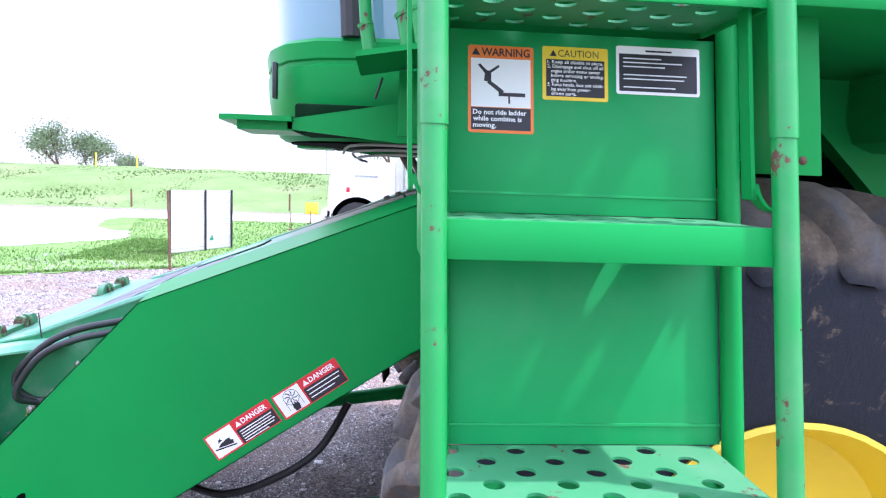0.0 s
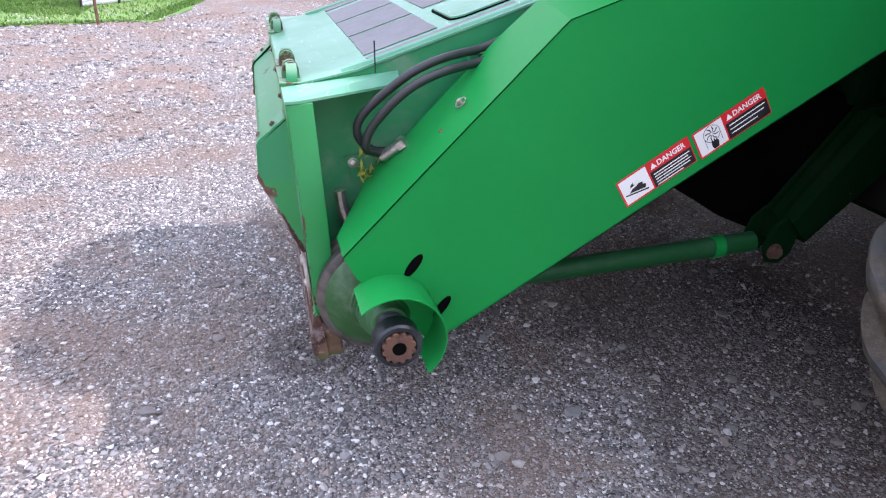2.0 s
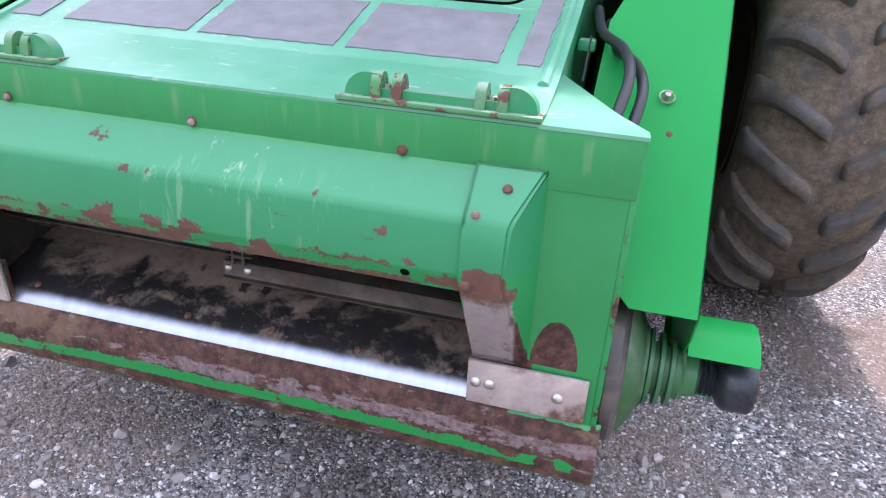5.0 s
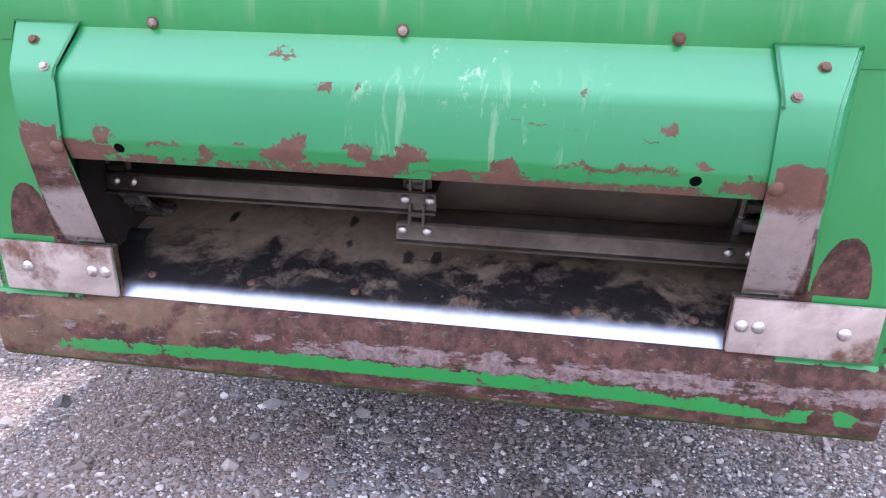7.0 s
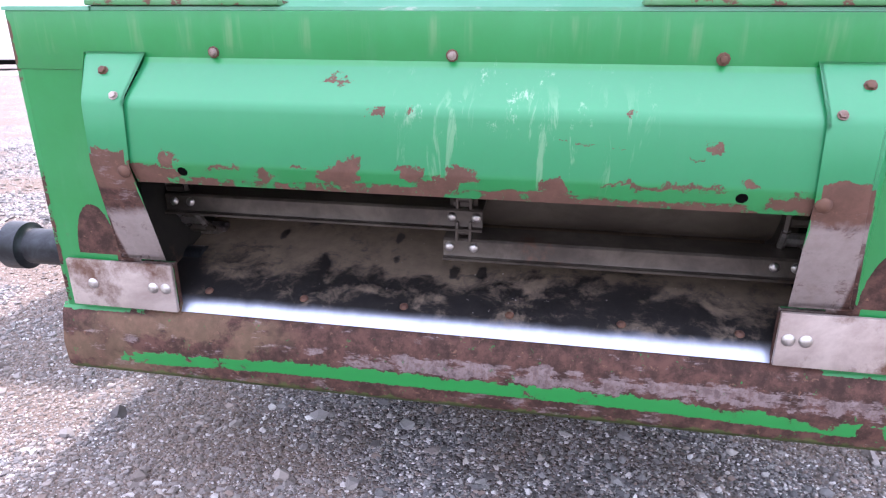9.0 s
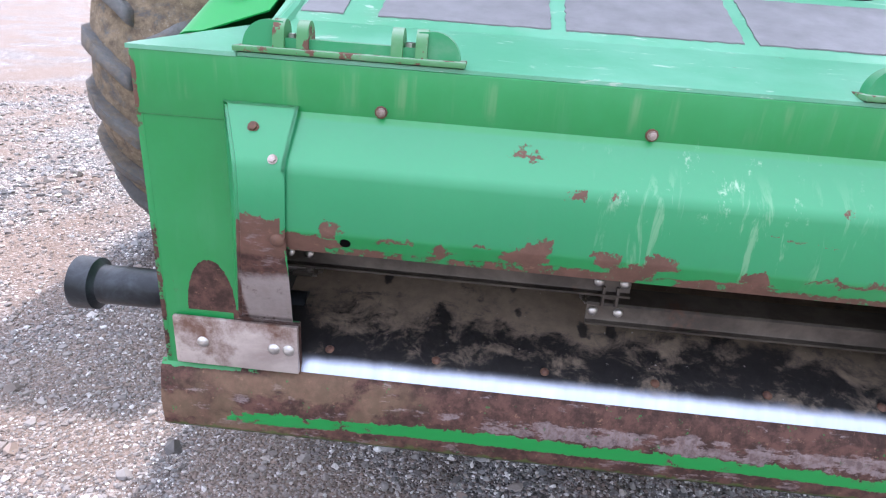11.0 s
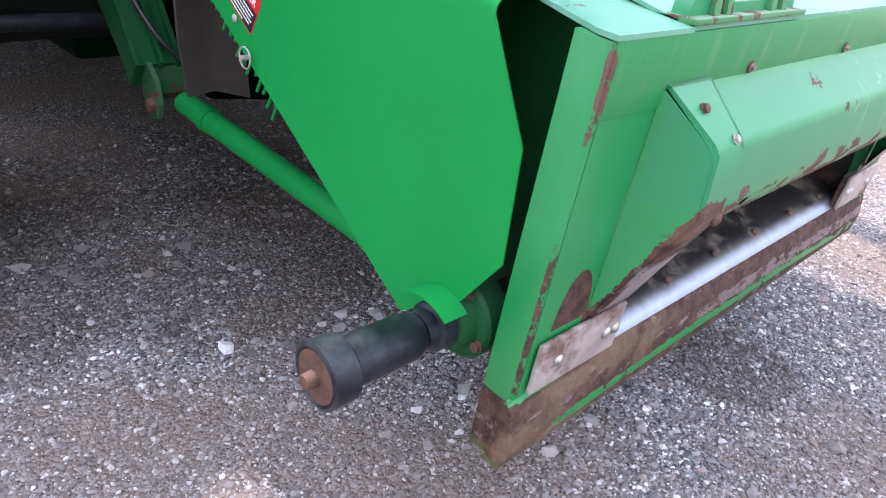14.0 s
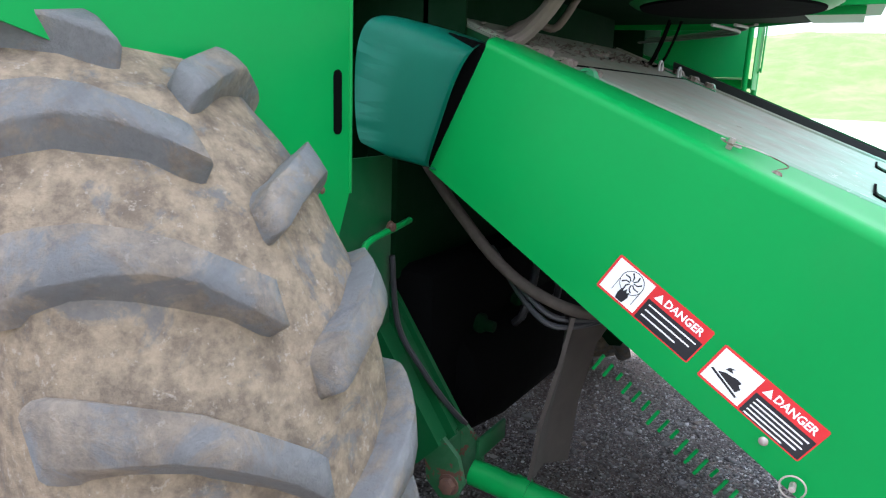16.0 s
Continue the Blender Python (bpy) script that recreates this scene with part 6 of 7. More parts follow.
def danger_decal(m, parent, fan):
    w, h = 0.226, 0.084
    bm = bmesh.new()
    rect(bm, 0, 0, w, h, 0.0006, 0, 0.004)
    rect(bm, 0.005, 0.005, 0.090, h - 0.005, 0.0011, 1)
    rect(bm, 0.095, 0.003, w - 0.003, 0.051, 0.0011, 2)
    flat(bm, [(0.101, 0.058), (0.121, 0.058), (0.111, 0.075)], 0.0011, 1)
    text_mesh(bm, "DANGER", 0.0225, 0.124, 0.0590, 0.0011, 1, 0.0006, 0.088)
    lines, gap = (3, 0.0125) if fan else (5, 0.0086)
    for k in range(lines):
        rect(bm, 0.103, 0.040 - k * gap, 0.215 - (0.030 if k == lines - 1 else 0.006 * (k % 2)), 0.0432 - k * gap, 0.0016, 1)
    if fan:
        # a bladed wheel in a ring over a plain dark mitt shape
        c = (0.052, 0.052)
        for k in range(24):
            p, q = 2 * math.pi * k / 24, 2 * math.pi * (k + 1) / 24
            flat(bm, [(c[0] + r * math.cos(t), c[1] + r * math.sin(t)) for r, t in ((0.0235, p), (0.0250, p), (0.0250, q), (0.0235, q))], 0.0016, 2)
        for k in range(8):
            t = 2 * math.pi * k / 8
            rim = [(0.004, t), (0.013, t + 0.10), (0.021, t + 0.42), (0.020, t + 0.56), (0.012, t + 0.32), (0.004, t + 0.6)]
            flat(bm, [(c[0] + r * math.cos(v), c[1] + r * math.sin(v)) for r, v in rim], 0.0016, 2)
        for x in (0.0275, 0.0755):
            rect(bm, x, 0.016, x + 0.0013, 0.050, 0.0016, 2)
        flat(bm, [(0.044, 0.007), (0.060, 0.007), (0.064, 0.022), (0.060, 0.034), (0.056, 0.028), (0.053, 0.038), (0.049, 0.028), (0.045, 0.036), (0.041, 0.020)], 0.0021, 2)
    else:
        # a bar with a toothed block slipping over it
        flat(bm, [(0.010, 0.030), (0.076, 0.014), (0.078, 0.018), (0.012, 0.034)], 0.0016, 2)
        flat(bm, [(0.022, 0.034), (0.070, 0.023), (0.074, 0.034), (0.066, 0.038), (0.068, 0.045), (0.056, 0.046), (0.046, 0.043), (0.036, 0.042)], 0.0016, 2)
        flat(bm, [(0.030, 0.046), (0.046, 0.049), (0.040, 0.053), (0.044, 0.058), (0.034, 0.054)], 0.0016, 2)
    put_decal(bm, "danger_decal", m, parent, "red and white danger decal with black print")


for (y, z), fan in (((0.882, 0.798), False), ((1.081, 0.927), True)):
    danger_decal(decal_matrix((0.985, y, z), (0, 0.827, 0.562), (0, -0.562, 0.827)), shield_l, fan)
for (y, z), fan in (((1.247, 1.141), True), ((1.036, 1.003), False)):
    danger_decal(decal_matrix((-0.842, y, z), (0, -0.843, -0.537), (0, -0.537, 0.843)), shield_r, fan)


def ladder_decals():
    m = lambda y, z: LEAN @ decal_matrix((1.9255, y + 0.005, z), (0, 1, 0), (0, 0, 1))
    bm = bmesh.new()
    w, h = 0.108, 0.142
    rect(bm, 0, 0, w, h, 0.0006, 3, 0.004)
    text_mesh(bm, "WARNING", 0.018, 0.022, h - 0.0165, 0.0011, 2, 0.0004, 0.080)
    flat(bm, [(0.006, h - 0.016), (0.020, h - 0.016), (0.013, h - 0.004)], 0.0011, 2)
    rect(bm, 0.005, 0.042, w - 0.005, h - 0.021, 0.0011, 1)
    rect(bm, 0.005, 0.005, w - 0.005, 0.041, 0.0011, 2)
    for k, line in enumerate(("Do not ride ladder", "while combine is", "moving.")):
        text_mesh(bm, line, 0.011, 0.008, 0.030 - k * 0.0105, 0.0016, 1, 0.0002, (0.088, 0.080, 0.038)[k])
    # plain shapes in place of the picture: step, post and slanting bars
    flat(bm, [(0.050, 0.060), (0.094, 0.060), (0.094, 0.066), (0.050, 0.066)], 0.0016, 2)
    rect(bm, 0.066, 0.048, 0.069, 0.060, 0.0016, 2)
    flat(bm, [(0.030, 0.082), (0.038, 0.084), (0.060, 0.068), (0.054, 0.064)], 0.0016, 2)
    flat(bm, [(0.026, 0.084), (0.038, 0.082), (0.038, 0.100), (0.028, 0.102)], 0.0016, 2)
    flat(bm, [(0.016, 0.110), (0.020, 0.112), (0.034, 0.098), (0.028, 0.096)], 0.0016, 2)
    flat(bm, [(0.034, 0.094), (0.052, 0.108), (0.050, 0.111), (0.034, 0.100)], 0.0016, 2)
    put_decal(bm, "warning_decal", m(1.490, 1.750), ladder, "orange and white warning decal")
    bm = bmesh.new()
    w, h = 0.110, 0.088
    rect(bm, 0, 0, w, h, 0.0006, 4, 0.003)
    text_mesh(bm, "CAUTION", 0.0165, 0.026, h - 0.0165, 0.0011, 2, 0.0, 0.068)
    flat(bm, [(0.012, h - 0.016), (0.024, h - 0.016), (0.018, h - 0.006)], 0.0011, 2)
    rect(bm, 0.006, 0.006, w - 0.006, h - 0.021, 0.0011, 2)
    lines = ("1. Keep all shields in place.", "2. Disengage and shut off all", "engine and/or motor power", "before servicing or unclog-", "ging machine.", "3. Keep hands, feet and cloth-", "ing away from power-", "driven parts.")
    for k, line in enumerate(lines):
        text_mesh(bm, line, 0.0078, 0.008 if line[0].isdigit() else 0.014, 0.0600 - k * 0.0074, 0.0016, 1, 0.0001, min(0.094, len(line) * 0.0033))
    put_decal(bm, "caution_decal", m(1.613, 1.808), ladder, "yellow and black caution decal")
    bm = bmesh.new()
    w, h = 0.143, 0.080
    rect(bm, 0, 0, w, h, 0.0006, 1, 0.004)
    rect(bm, 0.005, 0.005, w - 0.005, h - 0.013, 0.0011, 2)
    for k, f in enumerate((0.55, 0.85, 0.60, 0.0, 0.92, 0.88, 0.0, 0.75)):
        if f:
            rect(bm, 0.012, 0.0585 - k * 0.0068, 0.012 + 0.118 * f, 0.0605 - k * 0.0068, 0.0016, 5)
    rect(bm, 0.050, h - 0.009, 0.095, h - 0.006, 0.0011, 2)
    put_decal(bm, "notice_decal", m(1.737, 1.823), ladder, "black notice decal with a white border")


ladder_decals()


# ---- beyond the yard ----
def grass_mat(name, a, b, dry):
    n = Nodes(name)
    c = n.mix(n.step(n.noise(0.5, 6, 0.6), 0.35, 0.7), a, b)
    c = n.mix(n.math("MULTIPLY", n.step(n.noise(0.22, 5), 0.5, 0.7), 0.6), c, dry)
    c = n.mix(n.math("MULTIPLY", n.noise(9, 5), 0.25), c, tuple(x * 0.6 for x in a))
    return n.done(c, 0.9, 0.0, n.bump(n.noise(14, 5), 0.8, 0.06))


M_LAWN = grass_mat("lawn", (0.095, 0.205, 0.035), (0.14, 0.265, 0.055), (0.22, 0.27, 0.10))
M_BANK = grass_mat("bank_grass", (0.105, 0.18, 0.045), (0.145, 0.225, 0.07), (0.21, 0.23, 0.11))
M_ROAD = plain("pale_concrete", (0.50, 0.48, 0.45), 0.9, vary=0.12, scale=2.0, bump=0.3)
M_TRUCK = plain("white_truck_paint", (0.80, 0.80, 0.80), 0.28, vary=0.02, scale=2)
M_TRUCKGREY = plain("polished_aluminium", (0.62, 0.62, 0.63), 0.25, 0.9, 0.1)
M_RIM = plain("bright_rim", (0.78, 0.78, 0.79), 0.35, 0.55, 0.1)
M_BOARD = plain("white_corrugated_board", (0.72, 0.73, 0.74), 0.7, vary=0.06, scale=8)
M_POST = steel("rusty_post", (0.13, 0.075, 0.05), (0.22, 0.12, 0.08), 0.8, 0.2, 10, 0.2)
# leaf green paled and blued to carry distant haze
M_LEAF = plain("hazed_leaf", (0.27, 0.36, 0.22), 0.7, vary=0.5, scale=1.2, bump=0)
M_BARK = plain("bark", (0.16, 0.12, 0.09), 0.95, vary=0.3, scale=10, bump=0.5)
M_SIGNYELLOW = plain("yellow_marker", (0.72, 0.60, 0.05), 0.6)
M_TRUCKGLASS = plain("truck_glass", (0.30, 0.42, 0.46), 0.08, vary=0.1)


def flat_patch(name, loop, z, mat, label, category):
    bm = bmesh.new()
    bm.faces.new([bm.verts.new((x, y, z)) for x, y in loop])
    return tagged(part(name, bm, mat, None), label, category, kind="structure")


rng = random.Random(11)
edge = []
for i in range(60):
    t = i / 59
    if t < 0.35:
        p = Vector((-3.0, -14.0)).lerp(Vector((-7.5, -4.6)), t / 0.35)
    elif t < 0.7:
        p = Vector((-7.5, -4.6)).lerp(Vector((-9.1, -1.4)), (t - 0.35) / 0.35)
    else:
        p = Vector((-9.1, -1.4)).lerp(Vector((-19.6, 0.4)), (t - 0.7) / 0.3)
    edge.append((p.x + rng.uniform(-0.14, 0.14), p.y + rng.uniform(-0.10, 0.10)))
lawn = flat_patch("lawn", edge + [(-20.3, 0.4), (-20.3, -45), (-3.0, -45)], 0.010, M_LAWN, "short green lawn beside the gravel yard", "lawn")
flat_patch("road", [(-20.2, -80), (-20.2, 60), (-24.0, 60), (-24.0, -80)], 0.016, M_ROAD, "pale concrete road past the yard", "road")
drive = ragged([(-11.0, -6.3), (-13.2, -4.6), (-15.0, -5.2), (-16.5, -6.6), (-20.3, -7.4), (-20.3, -13.0), (-12.5, -9.5)], 0.4, 0.15, 5)
flat_patch("driveway", drive, 0.020, M_ROAD, "pale worn driveway crossing the lawn", "driveway")
far_road = flat_patch("far_road", [(22, -90), (66, -90), (66, 120), (22, 120)], 0.016, M_ROAD, "pale open paved lot beyond the yard", "paved lot")


def bank(name, x0, x1, x2, zc, y0, y1, n, label):
    bm = bmesh.new()
    rng = random.Random(3)
    rows = []
    for j in range(n + 1):
        y = y0 + (y1 - y0) * j / n
        row = []
        for i in range(9):
            t = i / 8
            x = x0 + (x1 - x0) * t
            z = zc * (3 * t * t - 2 * t ** 3) + (rng.uniform(-0.05, 0.05) * zc if 0 < i else 0)
            row.append(bm.verts.new((x, y, z)))
        row.append(bm.verts.new((x2, y, -0.05)))
        rows.append(row)
    for a, b in zip(rows, rows[1:]):
        for k in range(9):
            bm.faces.new((a[k], a[k + 1], b[k + 1], b[k]))
    return tagged(part(name, bm, M_BANK, None, smooth=180), label, "grassy bank", kind="structure")


bank("grass_bank", -25.5, -37.0, -60.0, 1.62, -90, 14, 60, "rough grassy bank beyond the road")
bank("grass_hill", 66.0, 115.0, 170.0, 10.8, -120, 160, 60, "green grassy hillside beyond the paved lot")


def grass_blades(name, label, count, place, height, width, mat, seed):
    r = np.random.default_rng(seed)
    pts = place(r, count)
    a = r.uniform(0, 2 * np.pi, count)
    h = height * r.uniform(0.5, 1.3, count)
    w = width * r.uniform(0.6, 1.4, count)
    lean = r.uniform(-0.5, 0.5, (count, 2)) * h[:, None]
    v = np.empty((count, 3, 3))
    side = np.stack([np.cos(a), np.sin(a)], 1) * w[:, None]
    v[:, 0, :2], v[:, 1, :2] = pts[:, :2] - side, pts[:, :2] + side
    v[:, 0, 2] = v[:, 1, 2] = pts[:, 2]
    v[:, 2, :2], v[:, 2, 2] = pts[:, :2] + lean, pts[:, 2] + h
    me = bpy.data.meshes.new(name)
    me.from_pydata(v.reshape(-1, 3).tolist(), [], np.arange(count * 3).reshape(-1, 3).tolist())
    me.materials.append(mat)
    return tagged(new(name, me), label, "grass", kind="stuff")


def on_lawn(r, n):
    x = -7.0 - 13.0 * r.uniform(0, 1, n) ** 1.1
    y = r.uniform(-11, 0.6, n)
    lim = np.where(x > -9.1, -4.6 + (x + 7.5) / -1.6 * 3.2, -1.4 + (x + 9.1) / -10.5 * 1.8)
    y = np.minimum(y, lim - 0.05 - 0.3 * r.uniform(0, 1, n))
    bare = (y < -4.9) & (x < -11) & (y < -4.6 - (-13.2 - x) * 0.3) & (r.uniform(0, 1, n) > 0.04)
    x, y = np.where(bare, -9.5 - r.uniform(0, 4, n), x), np.where(bare, -2.6 - r.uniform(0, 1.8, n), y)
    return np.stack([x, y, np.full(n, 0.008)], 1)


def on_bank(r, n):
    t = r.uniform(0.02, 1.0, n)
    return np.stack([-25.5 - 11.5 * t, r.uniform(-32, 6, n), 1.62 * (3 * t * t - 2 * t ** 3) - 0.04], 1)


grass_blades("lawn_grass", "green mown grass with thin edges", 26000, on_lawn, 0.045, 0.012, M_LAWN, 1)
grass_blades("bank_grass", "taller rough grass on the bank", 14000, on_bank, 0.07, 0.05, M_BANK, 2)


def build_tree(at, height, spread, seed, label, trunk=0.35, leaves=2200, size=0.13):
    rng = random.Random(seed)
    at = Vector(at)
    ob = thing("tree", at, label, "tree", "trees beyond the bank")
    bm = bmesh.new()
    tips = []
    def limb(p, d, length, r, depth):
        q = p + d * length
        mid = p.lerp(q, 0.5) + Vector((rng.uniform(-1, 1), rng.uniform(-1, 1), 0)) * length * 0.06
        for a, b, ra, rb in ((p, mid, r, r * 0.85), (mid, q, r * 0.85, r * 0.65)):
            rod(bm, a, b, ra, rb, 7)
        if depth == 0:
            tips.append(q)
            return
        for _ in range(3 if depth > 1 else 4):
            e = (d + Vector((rng.uniform(-1, 1) * spread, rng.uniform(-1, 1) * spread, rng.uniform(-0.15, 0.6)))).normalized()
            limb(q, e, length * rng.uniform(0.55, 0.8), r * 0.6, depth - 1)
        if depth < 3:
            tips.append(q)
    limb(at, Vector((0, 0, 1)), height * 0.34, height * 0.028, 3)
    part("trunk", bm, M_BARK, ob)
    bm = bmesh.new()
    for _ in range(leaves):
        t = rng.choice(tips)
        o = Vector((rng.gauss(0, 1), rng.gauss(0, 1), rng.gauss(0, 0.8))) * height * 0.075
        c = t + o
        d = Vector((rng.uniform(-1, 1), rng.uniform(-1, 1), rng.uniform(-1, 1))).normalized() * size
        e = d.orthogonal().normalized() * size * 0.5
        bm.faces.new([bm.verts.new(c - d), bm.verts.new(c + e), bm.verts.new(c + d), bm.verts.new(c - e)])
    part("crown", bm, M_LEAF, ob, smooth=0)


EYE = Vector((2.9, 0.55, 1.55))


def far_place(dist, slope_y, z=0.0):
    return (EYE.x - dist, EYE.y + slope_y * dist, z)


build_tree(far_place(66, -0.437, -1.6), 7.4, 1.25, 1, "open airy tree on the skyline", leaves=3000)
build_tree(far_place(66, -0.400, -1.7), 6.8, 0.7, 2, "dark rounded tree on the skyline", leaves=3400)
build_tree(far_place(70, -0.345, -2.2), 5.6, 1.5, 3, "low spreading tree on the skyline")
build_tree(far_place(52, 0.020, 0.0), 6.6, 0.9, 4, "young tree with layered limbs behind the truck", leaves=1800)
build_tree(far_place(50, 0.285, 0.0), 5.4, 0.9, 6, "bushy pale green tree beyond the truck", leaves=3600)
build_tree(far_place(50, 0.235, 0.0), 3.0, 0.9, 7, "thin leafless shrub beyond the truck", leaves=500)


def build_sign():
    a, b = Vector((-10.52, -2.77, 0)), Vector((-12.05, -1.95, 0))
    d = (b - a).normalized()
    n = Vector((d.y, -d.x, 0))
    if n.x < 0:
        n = -n
    ob = thing("white_board", (a + b) / 2, "white corrugated board between dark posts on the lawn", "sign board")
    bm = bmesh.new()
    w = (b - a).length
    k = 44
    verts = []
    for i in range(k + 1):
        z = 0.03 + 1.22 * i / k
        off = n * (0.010 if i % 2 else 0.0)
        verts.append((bm.verts.new(a + off + Vector((0, 0, z))), bm.verts.new(b + off + Vector((0, 0, z * 0.985)))))
    for p, q in zip(verts, verts[1:]):
        bm.faces.new((p[0], p[1], q[1], q[0]))
    bmesh.ops.solidify(bm, geom=bm.faces[:], thickness=0.012)
    part("board", bm, M_BOARD, ob, smooth=0)
    for t in (0.0, 0.55, 1.0):
        bm = bmesh.new()
        c = a.lerp(b, t) + n * 0.03
        rod(bm, c, c + Vector((0, 0, 1.25)), 0.022, seg=6)
        part("post", bm, M_HOSE, ob)
    bm = bmesh.new()
    c = a.lerp(b, 0.62) + n * 0.034
    for x0, z0, x1, z1 in ((0.0, 0.22, 0.10, 0.27), (0.02, 0.28, 0.08, 0.31)):
        q = [c + d * x0 + Vector((0, 0, z0)), c + d * x1 + Vector((0, 0, z0)), c + d * x1 + Vector((0, 0, z1)), c + d * x0 + Vector((0, 0, z1))]
        sheet(bm, q, 0.003, n)
    part("green_mark", bm, M_TEAL, ob)
    post = thing("fence_post", (-8.6, -2.17, 0), "thin rusty steel post in the gravel edge", "post")
    bm = bmesh.new()
    rod(bm, (-8.6, -2.17, 0), (-8.62, -2.20, 1.30), 0.022, 0.02, 6)
    part("shaft", bm, M_POST, post)


build_sign()


def marker(at, h, mat, name, label, r=0.04):
    ob = thing(name, at, label, "post", "posts by the road")
    bm = bmesh.new()
    rod(bm, at, Vector(at) + Vector((0, 0, h)), r, seg=8)
    part("shaft", bm, mat, ob)


for dist, s, z, h in ((29, -0.329, 0.0, 0.75), (29, -0.110, 0.0, 0.75)):
    marker(far_place(dist, s, z), h, M_POST, "marker_post", "short weathered post at the foot of the bank")
for dist, s, z, h in ((39, -0.328, 1.40, 0.95), (39, -0.383, 1.40, 0.95)):
    marker(far_place(dist, s, z), h, M_SIGNYELLOW, "marker_post", "yellow marker post on the bank")
lamp = thing("street_lamp", far_place(34, -0.014), "tall grey street lamp beyond the truck", "street lamp")
bm = bmesh.new()
rod(bm, far_place(34, -0.014), far_place(34, -0.014, 8.0), 0.09, 0.06, 10)
part("pole", bm, M_TRUCKGREY, lamp)
bm = bmesh.new()
p = Vector(far_place(34, -0.014, 5.15))
box(bm, p + Vector((-0.1, -0.12, -0.1)), p + Vector((0.3, 0.5, 0.1)), 0.03)
part("lamp_head", bm, M_TRUCKGREY, lamp)
pole2 = thing("utility_pole", far_place(60, -0.073), "thin utility pole in the distance", "utility pole")
bm = bmesh.new()
rod(bm, far_place(60, -0.073), far_place(60, -0.073, 9.0), 0.09, 0.07, 8)
part("pole", bm, M_TRUCKGREY, pole2)


def build_truck():
    """A bonneted white lorry side-on, nose towards -y."""
    X = -13.3
    t = thing("truck", (X - 1.1, 2.2, 0), "white bonneted lorry with polished wheels parked on gravel", "truck")
    def side(name, loop, x0, x1, mat, parent=None, label="", bevel=0.03):
        bm = bmesh.new()
        prism(bm, loop, 0, x1, x0)
        if bevel:
            bmesh.ops.bevel(bm, geom=[e for e in bm.edges if e.calc_face_angle(0) > 0.6], offset=bevel, segments=2, affect="EDGES")
        return part(name, bm, mat, parent or t, label)
    arch = [(0.67 + 0.62 * math.cos(radians(a)), 0.52 + 0.62 * math.sin(radians(a))) for a in range(175, 4, -10)]
    hood = [(-0.02, 0.58)] + arch + [(1.32, 0.45), (1.60, 0.42), (1.72, 1.05), (1.78, 1.98), (1.2, 1.96), (0.55, 1.88), (0.12, 1.80), (0.02, 1.55)]
    hd = side("hood", hood, X, X - 2.1, M_TRUCK, None, "white hood with round wheel arches")
    side("wheel_well", [(0.08, 0.35), (1.28, 0.35), (1.20, 1.10), (0.12, 1.10)], X - 0.25, X - 1.9, M_VOID, bevel=0)
    side("cab", [(1.74, 0.95), (3.20, 0.95), (3.22, 2.72), (2.95, 2.80), (2.35, 2.78), (2.20, 2.66), (1.98, 2.02), (1.74, 1.98)], X - 0.02, X - 2.05, M_TRUCK, None, "white truck cab")
    side("door_window", [(2.30, 1.98), (3.0, 1.98), (3.0, 2.55), (2.42, 2.55), (2.30, 2.3)], X + 0.004, X - 0.02, M_TRUCKGLASS, bevel=0)
    side("windscreen", [(1.99, 2.05), (2.22, 2.62), (2.25, 2.60), (2.05, 2.05)], X - 0.15, X - 1.9, M_TRUCKGLASS, bevel=0)
    side("visor", [(2.02, 2.66), (2.40, 2.80), (2.40, 2.76), (2.06, 2.62)], X - 0.05, X - 2.0, M_TRUCKGREY, bevel=0)
    side("bumper", [(-0.18, 0.42), (0.05, 0.40), (0.05, 0.80), (-0.14, 0.82)], X, X - 2.15, M_TRUCK)
    side("grille", [(-0.06, 0.82), (0.02, 0.82), (0.04, 1.72), (-0.02, 1.70)], X - 0.55, X - 1.55, M_TRUCKGREY)
    side("running_board", [(1.62, 0.42), (3.3, 0.42), (3.3, 0.78), (1.62, 0.78)], X + 0.02, X - 0.5, M_TRUCKGREY, None, "grey step box below the door")
    side("step_gap", [(1.64, 0.80), (3.4, 0.80), (3.4, 0.96), (1.64, 0.96)], X - 0.06, X - 1.9, M_VOID, bevel=0)
    side("frame_rail", [(3.2, 0.62), (7.2, 0.62), (7.2, 0.88), (3.2, 0.88)], X - 0.6, X - 1.6, M_VOID, bevel=0)
    side("sleeper_panel", [(3.24, 0.95), (3.55, 0.95), (3.55, 2.70), (3.24, 2.70)], X - 0.08, X - 2.0, M_TAN, None, "tan weathered rear cab panel")
    side("red_panel", [(3.68, 0.95), (3.82, 0.95), (3.82, 2.35), (3.68, 2.45)], X - 0.25, X - 0.7, M_RED, None, "red panel behind the cab")
    for y, x in ((3.30, X - 0.04), (3.60, X - 0.2), (4.05, X - 0.3), (4.20, X - 0.5)):
        bm = bmesh.new()
        rod(bm, (x, y, 0.9), (x, y, 3.1 if y < 4.1 else 2.6), 0.085)
        part("exhaust_pipe", bm, M_TRUCKGREY, t)
    bm = bmesh.new()
    rod(bm, (X + 0.12, 1.74, 1.10), (X + 0.12, 1.74, 1.98), 0.19, seg=24)
    rod(bm, (X + 0.12, 1.74, 1.98), (X + 0.12, 1.74, 2.06), 0.15, seg=24)
    ac = part("air_cleaner", bm, M_TRUCKGREY, t, "polished air cleaner canister")
    bm = bmesh.new()
    box(bm, (X + 0.22, 2.08, 2.05), (X + 0.30, 2.18, 2.55), 0.02)
